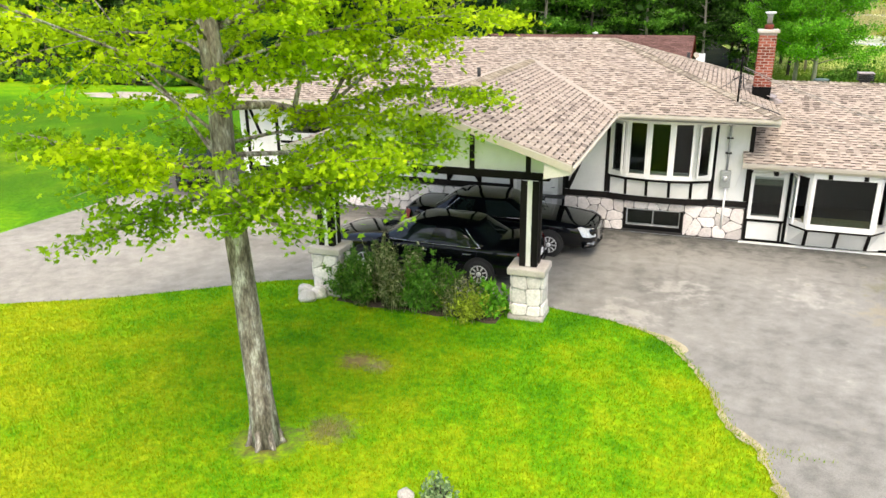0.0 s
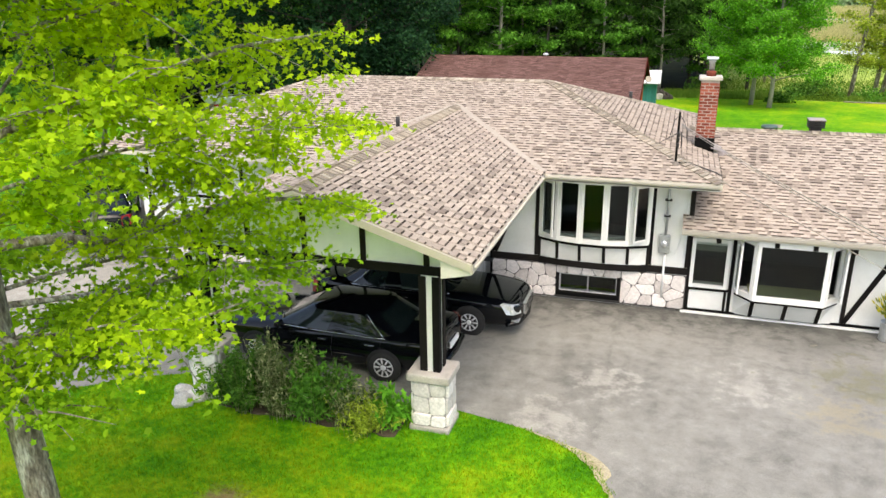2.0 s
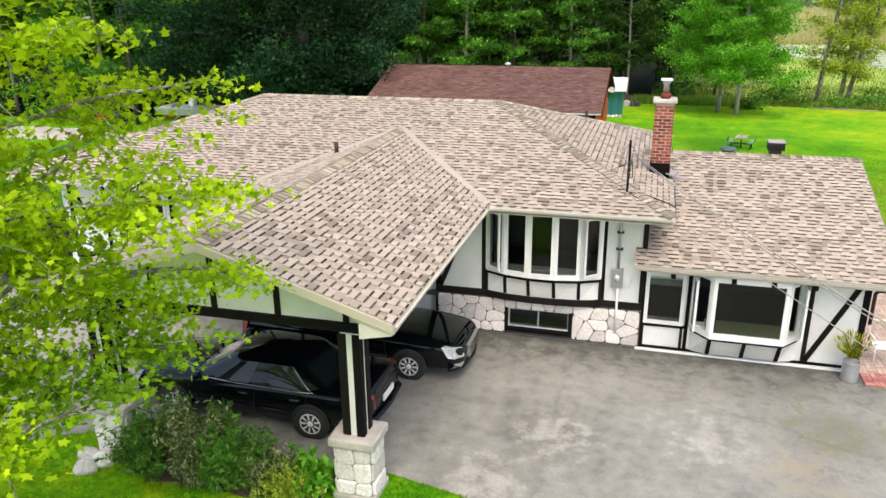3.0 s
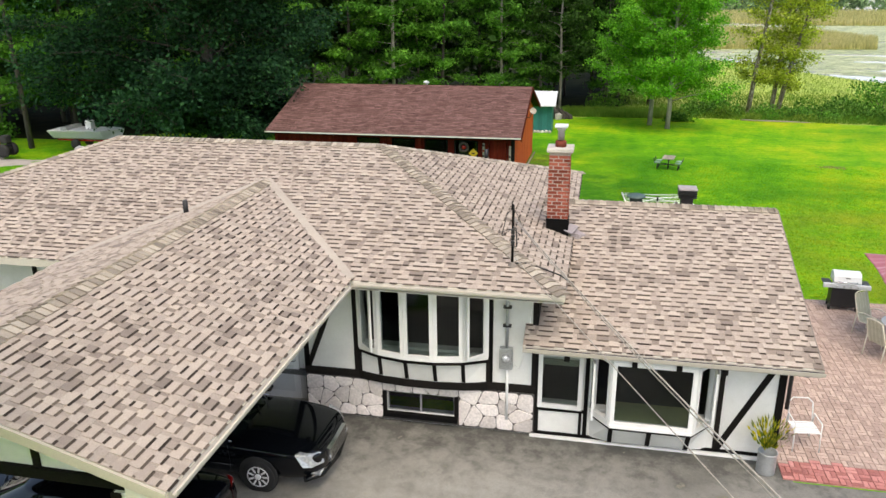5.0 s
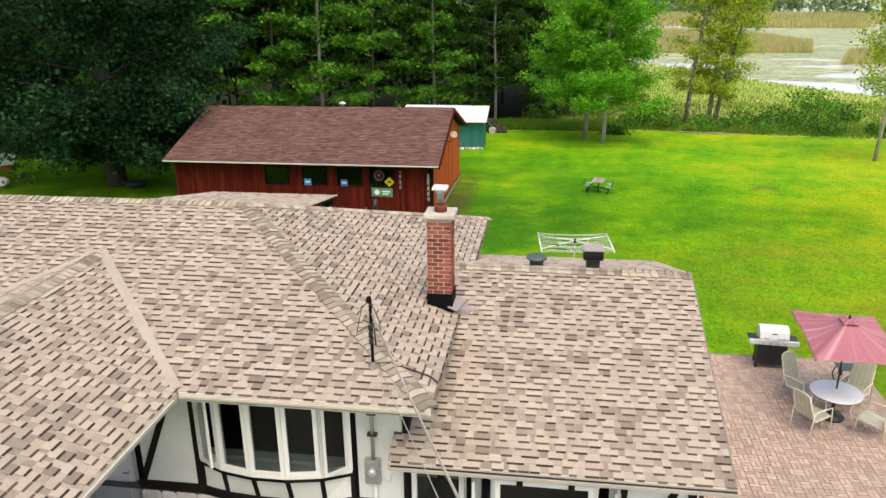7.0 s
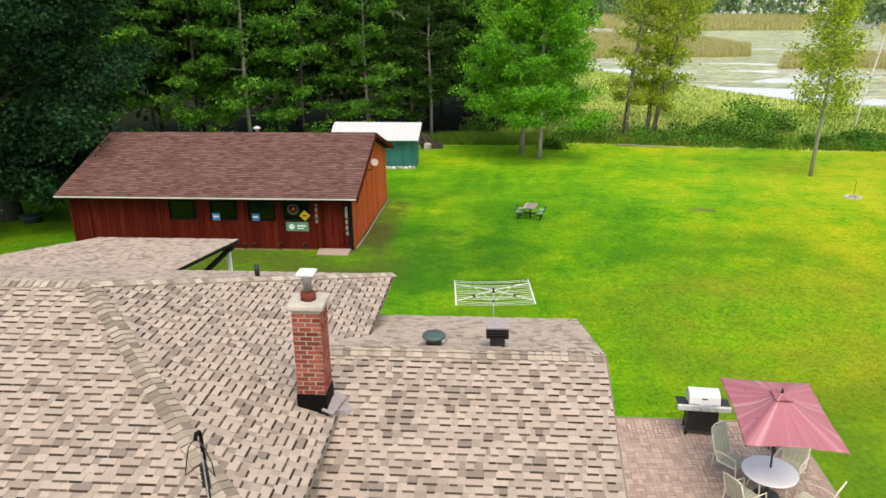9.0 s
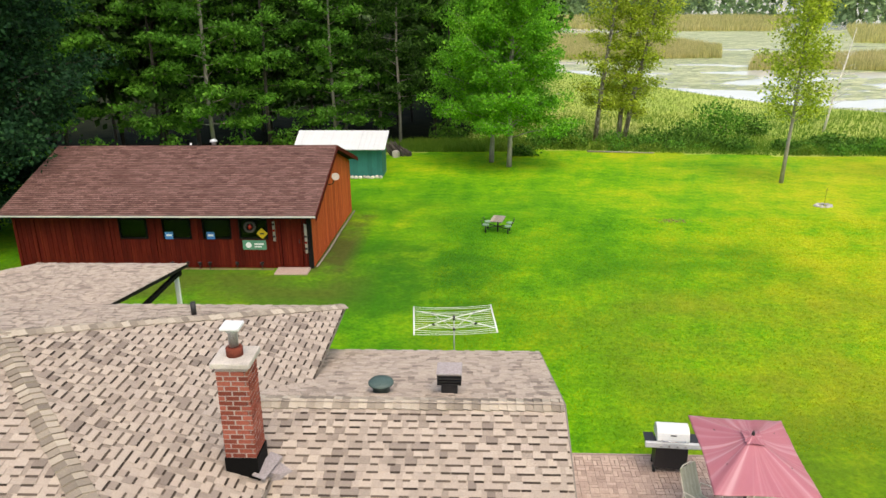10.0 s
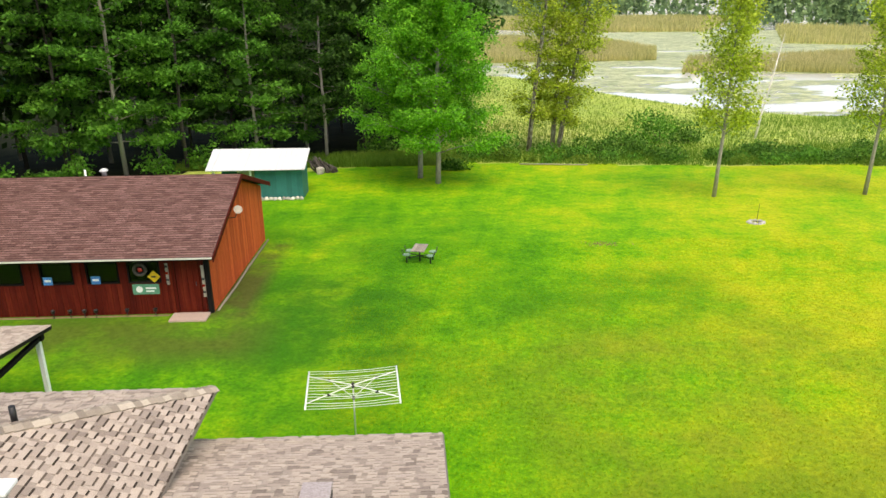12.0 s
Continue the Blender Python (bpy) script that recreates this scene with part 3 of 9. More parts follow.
def asphalt_mat():
    """Worn asphalt: pale scuffed islands, dark stains, cracks and stone grain."""
    m, n, l, b = nodes_of("worn asphalt")
    co = n.new("ShaderNodeTexCoord")
    big, mid, grain, crack = n.new("ShaderNodeTexNoise"), n.new("ShaderNodeTexNoise"), n.new("ShaderNodeTexNoise"), n.new("ShaderNodeTexVoronoi")
    for t, s, d in ((big, 0.33, 7), (mid, 2.7, 7), (grain, 60, 3)):
        t.inputs["Scale"].default_value, t.inputs["Detail"].default_value, t.inputs["Roughness"].default_value = s, d, 0.65
        l.new(co.outputs["Object"], t.inputs["Vector"])
    crack.feature = 'DISTANCE_TO_EDGE'
    crack.inputs["Scale"].default_value = 0.23
    warp = n.new("ShaderNodeMix")
    warp.data_type = 'VECTOR'
    warp.inputs[0].default_value = 0.35
    l.new(co.outputs["Object"], warp.inputs[4])
    l.new(mid.outputs["Color"], warp.inputs[5])
    l.new(warp.outputs[1], crack.inputs["Vector"])
    a = ramp(n, [(0.36, (0.155, 0.152, 0.134)), (0.45, (0.222, 0.216, 0.193)), (0.54, (0.275, 0.268, 0.240)), (0.59, (0.31, 0.302, 0.270)), (0.66, (0.45, 0.434, 0.385))])
    mx = n.new("ShaderNodeMix")
    mx.inputs[0].default_value = 0.5
    l.new(big.outputs["Fac"], mx.inputs[2])
    l.new(mid.outputs["Fac"], mx.inputs[3])
    l.new(mx.outputs[0], a.inputs[0])
    # gravel tone towards the lane
    sep, west = n.new("ShaderNodeSeparateXYZ"), n.new("ShaderNodeMapRange")
    l.new(co.outputs["Object"], sep.inputs[0])
    west.inputs["From Min"].default_value, west.inputs["From Max"].default_value = -9.5, -13.5
    l.new(sep.outputs["X"], west.inputs["Value"])
    gravel = ramp(n, [(0.35, (0.21, 0.20, 0.172)), (0.5, (0.31, 0.295, 0.255)), (0.65, (0.41, 0.39, 0.345))])
    l.new(mx.outputs[0], gravel.inputs[0])
    tone = n.new("ShaderNodeMixRGB")
    l.new(west.outputs[0], tone.inputs[0])
    l.new(a.outputs[0], tone.inputs[1])
    l.new(gravel.outputs[0], tone.inputs[2])
    # asphalt darkens along the house, with an uneven edge
    wall_strip, edge_n, tone2 = n.new("ShaderNodeMapRange"), n.new("ShaderNodeMath"), n.new("ShaderNodeMixRGB")
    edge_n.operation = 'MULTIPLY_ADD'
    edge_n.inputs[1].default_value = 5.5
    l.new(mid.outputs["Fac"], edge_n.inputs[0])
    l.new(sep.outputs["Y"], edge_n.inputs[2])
    wall_strip.inputs["From Min"].default_value, wall_strip.inputs["From Max"].default_value, wall_strip.inputs["To Max"].default_value = 21.9, 23.6, 0.85
    l.new(edge_n.outputs[0], wall_strip.inputs["Value"])
    l.new(wall_strip.outputs[0], tone2.inputs[0])
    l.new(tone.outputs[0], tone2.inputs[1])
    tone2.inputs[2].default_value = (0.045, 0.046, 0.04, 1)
    # scuffs rubbed pale, mossy silted hollow near the patio, darker patch by the carport
    worn = tone2.outputs[0]
    for centre, rad, c, amount in (((-0.4, 16.7, 0.05), 1.3, (0.48, 0.46, 0.41), 0.45), ((-1.3, 14.9, 0.08), 1.3, (0.48, 0.455, 0.405), 0.45), ((2.5, 17.3, 0.04), 1.5, (0.44, 0.42, 0.38), 0.4), ((4.7, 18.1, 0.02), 2.0, (0.17, 0.165, 0.10), 0.75), ((4.0, 16.6, 0.03), 1.5, (0.30, 0.26, 0.17), 0.6), ((-3.4, 17.8, 0.03), 1.6, (0.13, 0.128, 0.118), 0.6)):
        far_off, ring_f, br, mu, lay = n.new("ShaderNodeVectorMath"), n.new("ShaderNodeMapRange"), n.new("ShaderNodeMapRange"), n.new("ShaderNodeMath"), n.new("ShaderNodeMixRGB")
        far_off.operation = 'DISTANCE'
        far_off.inputs[1].default_value = centre
        l.new(co.outputs["Object"], far_off.inputs[0])
        ring_f.inputs["From Min"].default_value, ring_f.inputs["From Max"].default_value, ring_f.inputs["To Min"].default_value, ring_f.inputs["To Max"].default_value = 0.2 * rad, rad, 0.14, -0.12
        l.new(far_off.outputs["Value"], ring_f.inputs["Value"])
        mu.operation = 'ADD'
        l.new(ring_f.outputs[0], mu.inputs[0])
        l.new(mid.outputs["Fac"], mu.inputs[1])
        br.inputs["From Min"].default_value, br.inputs["From Max"].default_value, br.inputs["To Max"].default_value = 0.54, 0.68, amount
        l.new(mu.outputs[0], br.inputs["Value"])
        l.new(br.outputs[0], lay.inputs[0])
        l.new(worn, lay.inputs[1])
        lay.inputs[2].default_value = (*c, 1)
        worn = lay.outputs[0]
    line = n.new("ShaderNodeMapRange")
    line.inputs["From Min"].default_value, line.inputs["From Max"].default_value = 0.0, 0.012
    line.inputs["To Min"].default_value, line.inputs["To Max"].default_value = 0.86, 1.0
    l.new(crack.outputs["Distance"], line.inputs["Value"])
    gr = n.new("ShaderNodeMapRange")
    gr.inputs["From Min"].default_value, gr.inputs["From Max"].default_value, gr.inputs["To Min"].default_value, gr.inputs["To Max"].default_value = 0.3, 0.7, 0.78, 1.2
    l.new(grain.outputs["Fac"], gr.inputs["Value"])
    mul, hsv = n.new("ShaderNodeMath"), n.new("ShaderNodeHueSaturation")
    mul.operation = 'MULTIPLY'
    l.new(line.outputs[0], mul.inputs[0])
    l.new(gr.outputs[0], mul.inputs[1])
    l.new(mul.outputs[0], hsv.inputs["Value"])
    l.new(worn, hsv.inputs["Color"])
    l.new(hsv.outputs[0], b.inputs["Base Color"])
    b.inputs["Roughness"].default_value = 0.85
    bp = n.new("ShaderNodeBump")
    bp.inputs["Strength"].default_value, bp.inputs["Distance"].default_value = 0.5, 0.01
    l.new(grain.outputs["Fac"], bp.inputs["Height"])
    l.new(bp.outputs[0], b.inputs["Normal"])
    return m


M["asphalt"] = asphalt_mat()
M["paver"] = mat("pink grey paver", [(0.1, (0.35, 0.255, 0.215)), (0.5, (0.42, 0.315, 0.265)), (0.9, (0.48, 0.37, 0.315))], scale=0.6, fine=60, rough=0.9, bump=0.3, rnd=0.07, mix=0.6)
M["lily"] = mat("lily pad", [(0.2, (0.24, 0.30, 0.12)), (0.8, (0.46, 0.48, 0.26))], scale=0.2, fine=5, rough=0.5, rnd=0.2, mix=0.7)
M["paver_red"] = mat("wet red paver", [(0.1, (0.30, 0.10, 0.085)), (0.5, (0.42, 0.16, 0.14)), (0.9, (0.50, 0.24, 0.21))], scale=0.6, fine=60, rough=0.6, bump=0.3, rnd=0.14, mix=0.6)
M["joint"] = mat("sandy joint", [(0.3, (0.32, 0.245, 0.205)), (0.7, (0.39, 0.305, 0.26))], scale=2, fine=50, rough=1.0)


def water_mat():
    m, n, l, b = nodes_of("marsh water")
    # pale base colour and raised IOR stand in for the sky's reflection
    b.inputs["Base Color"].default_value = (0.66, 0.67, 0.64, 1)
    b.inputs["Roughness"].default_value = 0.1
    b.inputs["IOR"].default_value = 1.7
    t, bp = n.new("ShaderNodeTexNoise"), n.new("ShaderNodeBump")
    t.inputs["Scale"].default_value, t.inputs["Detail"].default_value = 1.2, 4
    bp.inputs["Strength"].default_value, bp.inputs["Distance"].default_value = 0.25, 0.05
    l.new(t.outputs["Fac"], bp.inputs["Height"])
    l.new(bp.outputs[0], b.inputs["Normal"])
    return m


M["water"] = water_mat()


# ---- ground ----
G_Y = [-80, 4, 12, 20, 33, 42, 50, 56, 62, 70, 78, 88, 96, 900]
G_Z = [0.16, 0.16, 0.12, 0.0, 0.0, -0.12, -0.45, -0.85, -1.05, -1.45, -2.0, -2.35, -2.75, -2.75]


def ground_z(x, y):
    return float(np.interp(y, G_Y, G_Z))


def lawn_edge(x):
    """Where the mown lawn ends to the north."""
    return 70.5 + 1.2 * math.sin(x * 0.21) - max(0.0, x - 22) * 0.28 - (max(0.0, 3 - x) * 0.15)


def wood_edge(x):
    """The southern rim of the wood, which stands to the west."""
    return np.interp(x, [-90, -45, -34, -27, -22, -6, 4, 8], [46, 48, 50, 55, 64, 72, 76, 120])


def build_ground():
    xs = sorted(set([-900, -500, -300, -200, -140, -100, -80] + list(range(-60, 61)) + [70, 85, 100, 130, 170, 230, 320, 500, 900]))
    ys = sorted(set([-900, -400, -200, -80, -40, -20] + list(range(-10, 101)) + [110, 125, 145, 170, 200, 250, 320, 450, 600, 900]))
    bm = bmesh.new()
    grid = [[bm.verts.new((x, y, ground_z(x, y))) for x in xs] for y in ys]
    for j in range(len(ys) - 1):
        for i in range(len(xs) - 1):
            f = bm.faces.new((grid[j][i], grid[j][i + 1], grid[j + 1][i + 1], grid[j + 1][i]))
            cx, cy = (xs[i] + xs[i + 1]) / 2, (ys[j] + ys[j + 1]) / 2
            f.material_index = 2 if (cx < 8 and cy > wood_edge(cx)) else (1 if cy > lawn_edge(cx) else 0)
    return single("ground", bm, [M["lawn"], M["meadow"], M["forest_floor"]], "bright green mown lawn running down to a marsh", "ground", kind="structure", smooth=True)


ground = build_ground()
bm = bmesh.new()
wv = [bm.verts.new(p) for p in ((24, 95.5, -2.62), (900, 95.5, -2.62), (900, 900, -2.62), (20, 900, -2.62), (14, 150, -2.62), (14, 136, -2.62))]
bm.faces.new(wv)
single("water", bm, M["water"], "still marsh water between reeds, sky sheen in its pale colour", "water", kind="structure")


def island_w(y):
    return float(np.interp(y, [4, 7, 9, 11, 12.1, 13.4, 14.35, 14.75], [-26, -21, -17.6, -14.6, -12.4, -10.6, -9.35, -8.2]))


def island_e(y):
    return float(np.interp(y, [-20, 4, 9.4, 10.4, 10.9, 12.0, 12.8, 13.5, 14.1, 14.5, 14.75], [2.4, 1.7, 1.37, 1.18, 0.75, 0.48, 0.16, -0.2, -0.7, -1.6, -2.9]))


def lane_w(y):
    return float(np.interp(y, [4, 9, 15, 18, 22, 27], [-33, -26, -19.2, -19.0, -19.3, -19.8]))


def build_drive():
    bm = bmesh.new()
    lift = 0.012
    step = 0.25

    def strip(a0, a1, b0, b1, y0, y1):
        cuts = 6
        low = [bm.verts.new((a0 + (a1 - a0) * k / cuts, y0, ground_z(0, y0) + lift)) for k in range(cuts + 1)]
        high = [bm.verts.new((b0 + (b1 - b0) * k / cuts, y1, ground_z(0, y1) + lift)) for k in range(cuts + 1)]
        for k in range(cuts):
            bm.faces.new((low[k], low[k + 1], high[k + 1], high[k]))

    y = -20.0
    while y < 27.0 - 1e-6:
        y1 = y + step
        if y < 14.75 - 1e-6:
            strip(island_e(y), 16.0, island_e(y1), 16.0, y, y1)
            if y >= 4:
                strip(lane_w(y), island_w(y), lane_w(y1), island_w(y1), y, y1)
        elif y < 20.25 - 1e-6:
            strip(lane_w(y), 16.0, lane_w(y1), 16.0, y, y1)
        elif y < 21.0 - 1e-6:
            strip(lane_w(y), 5.95, lane_w(y1), 5.95, y, y1)
        else:
            strip(lane_w(y), -14.55, lane_w(y1), -14.55, y, y1)
        y = y1
    bmesh.ops.remove_doubles(bm, verts=bm.verts, dist=0.001)
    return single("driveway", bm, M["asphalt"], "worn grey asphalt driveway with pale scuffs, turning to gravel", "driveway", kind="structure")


build_drive()
PATIO = (5.78, 11.35, 20.3, 29.35)
patio = single("patio", boxes((PATIO[0], PATIO[1], PATIO[2], PATIO[3], -0.1, 0.012)), M["joint"], "pink grey brick paver patio beside the house", "patio", kind="structure")
single("patio_edging", boxes((PATIO[0], PATIO[1], PATIO[3], PATIO[3] + 0.05, -0.1, 0.03)), M["joint"], "thin edging strip of the patio", "edging", kind="structure", bevel=0.01)

# ---- roof surfaces ----
TAB_W = (0.13, 0.16, 0.19, 0.23, 0.28)
COURSE = 0.142


def roof_frame(corners):
    """Origin, eave direction, upslope direction and normal of a roof face whose first two corners are its eave."""
    p = [Vector(c) for c in corners]
    u = (p[1] - p[0]).normalized()
    n = u.cross(p[2] - p[0]).normalized()
    v = n.cross(u)
    return p[0], u, v, n, [((c - p[0]).dot(u), (c - p[0]).dot(v)) for c in p]


def span_at(poly, v):
    """Where the polygon is cut by the line at height v."""
    xs = []
    for (a, b), (c, d) in zip(poly, poly[1:] + poly[:1]):
        if (b <= v < d) or (d <= v < b):
            xs.append(a + (v - b) / (d - b) * (c - a))
    return (min(xs), max(xs)) if len(xs) >= 2 else None


def shingle_rows(face, seed, course=COURSE, widths=TAB_W, fill=1.0, rag=True):
    """Rows of (u0, width, v0, thickness) over a face."""
    r = random.Random(seed)
    o, u, v, n, poly = roof_frame(face)
    top = max(q[1] for q in poly)
    rows, k = [], 0
    while k * course < top - 0.03:
        v0 = k * course
        s = span_at(poly, min(v0 + course * 0.5, top - 0.01))
        if s:
            a = s[0] + (r.random() * -0.2 if rag else -0.1 * (k % 2))
            tall = r.random() < 0.5
            while a < s[1]:
                w = r.choice(widths) if tall or not rag else r.choice((0.07, 0.10, 0.13, 0.17))
                lo, hi = max(a, s[0]), min(a + w, s[1])
                if hi - lo > 0.04:
                    rows.append((lo, hi - lo, v0, (0.017 if tall else 0.005) if rag else 0.009))
                a += w + (0.003 if rag else 0.006)
                tall = not tall or r.random() < 0.1
        k += 1
    return o, u, v, n, rows


def cover(roof, faces, tab, band, near=None, course=COURSE, widths=TAB_W, rag=True, lift=0.004, band_w=0.034, seed=1):
    """Shingles over roof faces: those in the near stretch singly, the rest joined."""
    quads, lows, bands, singles = [], [], [], []
    for fi, face in enumerate(faces):
        o, u, v, n, rows = shingle_rows(face, seed + fi, course, widths, rag=rag)
        o = o + n * lift
        for u0, w, v0, h in rows:
            mid = o + u * (u0 + w / 2) + v * (v0 + course / 2)
            if near and h > 0.01 and len(singles) < 300 and near(mid.x, mid.y):
                singles.append((o + u * (u0 + w / 2) + v * v0, u, v, n, w, h))
                continue
            p = [o + u * (u0 + a * w) + v * b + n * c for a, b, c in ((0, v0, h), (1, v0, h), (1, v0 + course + 0.015, 0.001), (0, v0 + course + 0.015, 0.001), (0, v0 - 0.001, 0), (1, v0 - 0.001, 0))]
            (quads if h > 0.008 else lows).extend([p[0], p[1], p[2], p[3], p[4], p[5], p[1], p[0], p[4], p[0], p[3], p[3] - n * 0.001, p[1], p[5], p[2] - n * 0.001, p[2]])
            # painted shadow strip below the tab's lower edge
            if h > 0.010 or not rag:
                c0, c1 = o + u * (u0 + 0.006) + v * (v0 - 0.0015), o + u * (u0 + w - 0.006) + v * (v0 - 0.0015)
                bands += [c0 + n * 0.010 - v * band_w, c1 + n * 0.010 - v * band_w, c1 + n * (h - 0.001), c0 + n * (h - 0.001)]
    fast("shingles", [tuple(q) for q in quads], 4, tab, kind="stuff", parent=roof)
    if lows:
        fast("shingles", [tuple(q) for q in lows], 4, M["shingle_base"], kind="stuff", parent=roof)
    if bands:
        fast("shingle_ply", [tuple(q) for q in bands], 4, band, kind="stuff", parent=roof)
    return singles




def caps(roof, lines, material, width=0.17, seed=5):
    """Bent cap shingles along ridges and hips; each line is (low, high, normal one side, normal other side)."""
    r = random.Random(seed)
    quads = []
    for p, q, n1, n2 in lines:
        p, q, n1, n2 = Vector(p), Vector(q), Vector(n1).normalized(), Vector(n2).normalized()
        d = (q - p).normalized()
        s1 = n1.cross(d).normalized()
        s1 = s1 if s1.dot(n2) < 0 else -s1
        s2 = n2.cross(d).normalized()
        s2 = s2 if s2.dot(n1) < 0 else -s2
        top = (n1 + n2).normalized()
        length, a = (q - p).length, 0.0
        while a < length:
            b = min(a + 0.16, length)
            w = width * r.uniform(0.95, 1.05)
            lo, hi = p + d * a + top * 0.046, p + d * b + top * 0.022
            for s, n in ((s1, n1), (s2, n2)):
                quads += [lo, lo + s * w + n * -0.004, hi + s * w - n * 0.006, hi]
                quads += [lo, lo + s * w, lo + s * w - n * 0.03, lo - top * 0.03]
                quads += [lo + s * w, hi + s * w, hi + s * w - n * 0.02, lo + s * w - n * 0.02]
            a += 0.145
    fast("ridge_capping", [tuple(c) for c in quads], 4, material, kind="stuff", parent=roof)


def slab(corners, faces, thick):
    """A roof deck: the faces on top, the same lowered below, and edges between."""
    bm = bmesh.new()
    t = [bm.verts.new(c) for c in corners]
    b = [bm.verts.new((c[0], c[1], c[2] - thick)) for c in corners]
    seen = {}
    for f in faces:
        bm.faces.new([t[i] for i in f])
        bm.faces.new([b[i] for i in f][::-1]).material_index = 1
        for i, j in zip(f, f[1:] + f[:1]):
            seen[(i, j)] = seen.get((i, j), 0) + 1
    for i, j in seen:
        if (j, i) not in seen:
            bm.faces.new((t[j], t[i], b[i], b[j])).material_index = 1
    return bm


# ---- house ----
house = thing("house", "white half-timbered bungalow with tan shingle roofs and stone base", "house", place=(-6.5, 25.2, 0))
WY = 20.92          # front wall plane
EZ = 3.5            # main eave height


def pierced(x0, x1, z0, z1, y0, y1, holes=()):
    """A wall along x with openings (xa, xb, za, zb) cut right through."""
    bm = bmesh.new()
    xs = sorted({x0, x1, *[c for h in holes for c in h[:2]]})
    for a, b in zip(xs, xs[1:]):
        zs = [z0]
        for h in sorted(holes, key=lambda h: h[2]):
            if h[0] <= a + 1e-6 and h[1] >= b - 1e-6:
                zs += [h[2], h[3]]
        zs.append(z1)
        for c, d in zip(zs[::2], zs[1::2]):
            if d - c > 1e-4:
                box(bm, a, b, y0, y1, c, d)
    bmesh.ops.remove_doubles(bm, verts=bm.verts, dist=0.0005)
    return bm


wall_front = part("wall", pierced(-3.82, 1.08, -0.2, 3.4, WY, WY + 0.2, [(-2.5, 0.04, 1.78, 3.15), (-2.03, -0.58, 0.24, 0.70)]), M["stucco"], house, "white stucco front wall with dark timbers over stone")
wall_wing = part("wall", pierced(1.08, 5.75, -0.2, 2.32, WY, WY + 0.2, [(1.2, 1.96, 0.78, 1.80), (2.3, 4.4, 0.75, 1.95)]), M["stucco"], house, "white stucco wing wall with dark timbers")
wall_west = part("wall", pierced(-14.5, -5.35, -0.2, 3.4, WY, WY + 0.2, [(-12.8, -11.4, 2.25, 2.95), (-9.9, -8.7, 1.5, 2.7)]), M["stucco"], house, "white stucco wall under the carport over stone")
part("wall", boxes((-5.35, -3.82, 21.25, 21.45, -0.2, 3.4)), M["stucco"], house, "white stucco wall of the recessed entry")
part("wall", boxes((-5.55, -5.35, WY + 0.2, 22.2, -0.2, 3.4)), M["stucco"], house)
part("wall", boxes((-3.82, -3.62, WY + 0.2, 22.2, -0.2, 3.4)), M["stucco"], house)
part("wall", boxes((5.55, 5.75, WY + 0.2, 29.3, -0.2, 2.32)), M["stucco"], house, "white stucco side wall of the wing")
part("wall", boxes((1.08, 5.75, 29.3, 29.5, -0.2, 2.40)), M["stucco"], house)
part("wall", boxes((-14.5, 1.08, 29.5, 29.7, -0.2, 3.4)), M["stucco"], house)
part("wall", boxes((-14.7, -14.5, WY, 29.7, -0.2, 3.4)), M["stucco"], house)
part("wall", boxes((0.88, 1.08, WY + 0.2, 29.5, -0.2, 3.4)), M["stucco"], house)
# gable triangle of the wing
bm = bmesh.new()
hull(bm, [(5.55, 20.95, 2.32), (5.55, 29.45, 2.32), (5.55, 25.2, 3.62)], [(5.75, 20.95, 2.32), (5.75, 29.45, 2.32), (5.75, 25.2, 3.62)])
part("gable", bm, M["stucco"], house, "white gable end of the wing")
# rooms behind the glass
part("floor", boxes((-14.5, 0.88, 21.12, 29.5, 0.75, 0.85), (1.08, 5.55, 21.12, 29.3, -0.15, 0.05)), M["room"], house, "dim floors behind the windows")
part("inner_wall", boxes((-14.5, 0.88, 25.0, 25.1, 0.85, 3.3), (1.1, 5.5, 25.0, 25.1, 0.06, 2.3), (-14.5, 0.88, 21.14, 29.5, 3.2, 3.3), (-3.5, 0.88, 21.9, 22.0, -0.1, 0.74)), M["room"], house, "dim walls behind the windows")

# main hip roof
E_, W_, S_, N_, RZ = 1.6, -15.6, 20.1, 30.3, 5.05
NZ = 3.34            # the north eave hangs lower
main_corners = [(W_, S_, EZ), (E_, S_, EZ), (E_, N_, NZ), (W_, N_, NZ), (-3.2, 25.2, RZ), (-10.5, 25.2, RZ)]
main_faces = [[0, 1, 4, 5], [1, 2, 4], [2, 3, 5, 4], [3, 0, 5]]
roof_main = part("roof", slab(main_corners, main_faces, 0.13), [M["shingle_base"], M["soffit"]], house, "low hip roof of mottled tan and brown asphalt shingles")
# carport gable roof, running into the front slope
CE, CW, CX, CZ = -2.4, -8.6, -5.5, 4.52
CYS, CYN = 13.66, 23.4
port_corners = [(CE, CYS, EZ + 0.02), (CE, 20.1, EZ + 0.02), (CX, CYN, CZ), (CX, CYS, CZ), (CW, CYS, EZ + 0.02), (CW, 20.1, EZ + 0.02)]
port_faces = [[0, 1, 2, 3], [5, 4, 3, 2]]
roof_port = part("roof", slab(port_corners, port_faces, 0.12), [M["shingle_base"], M["soffit"]], house, "tan shingle gable roof of the carport")
# wing gable roof
WE, WX0, WRY, WRZ, WS, WN = 6.15, 0.86, 25.22, 3.85, 20.36, 29.9
wing_corners = [(WX0, WS, 2.32), (WE, WS, 2.32), (WE, WRY, WRZ), (WX0, WRY, WRZ), (WX0, WN, 2.40), (WE, WN, 2.40)]
wing_faces = [[0, 1, 2, 3], [5, 4, 3, 2]]
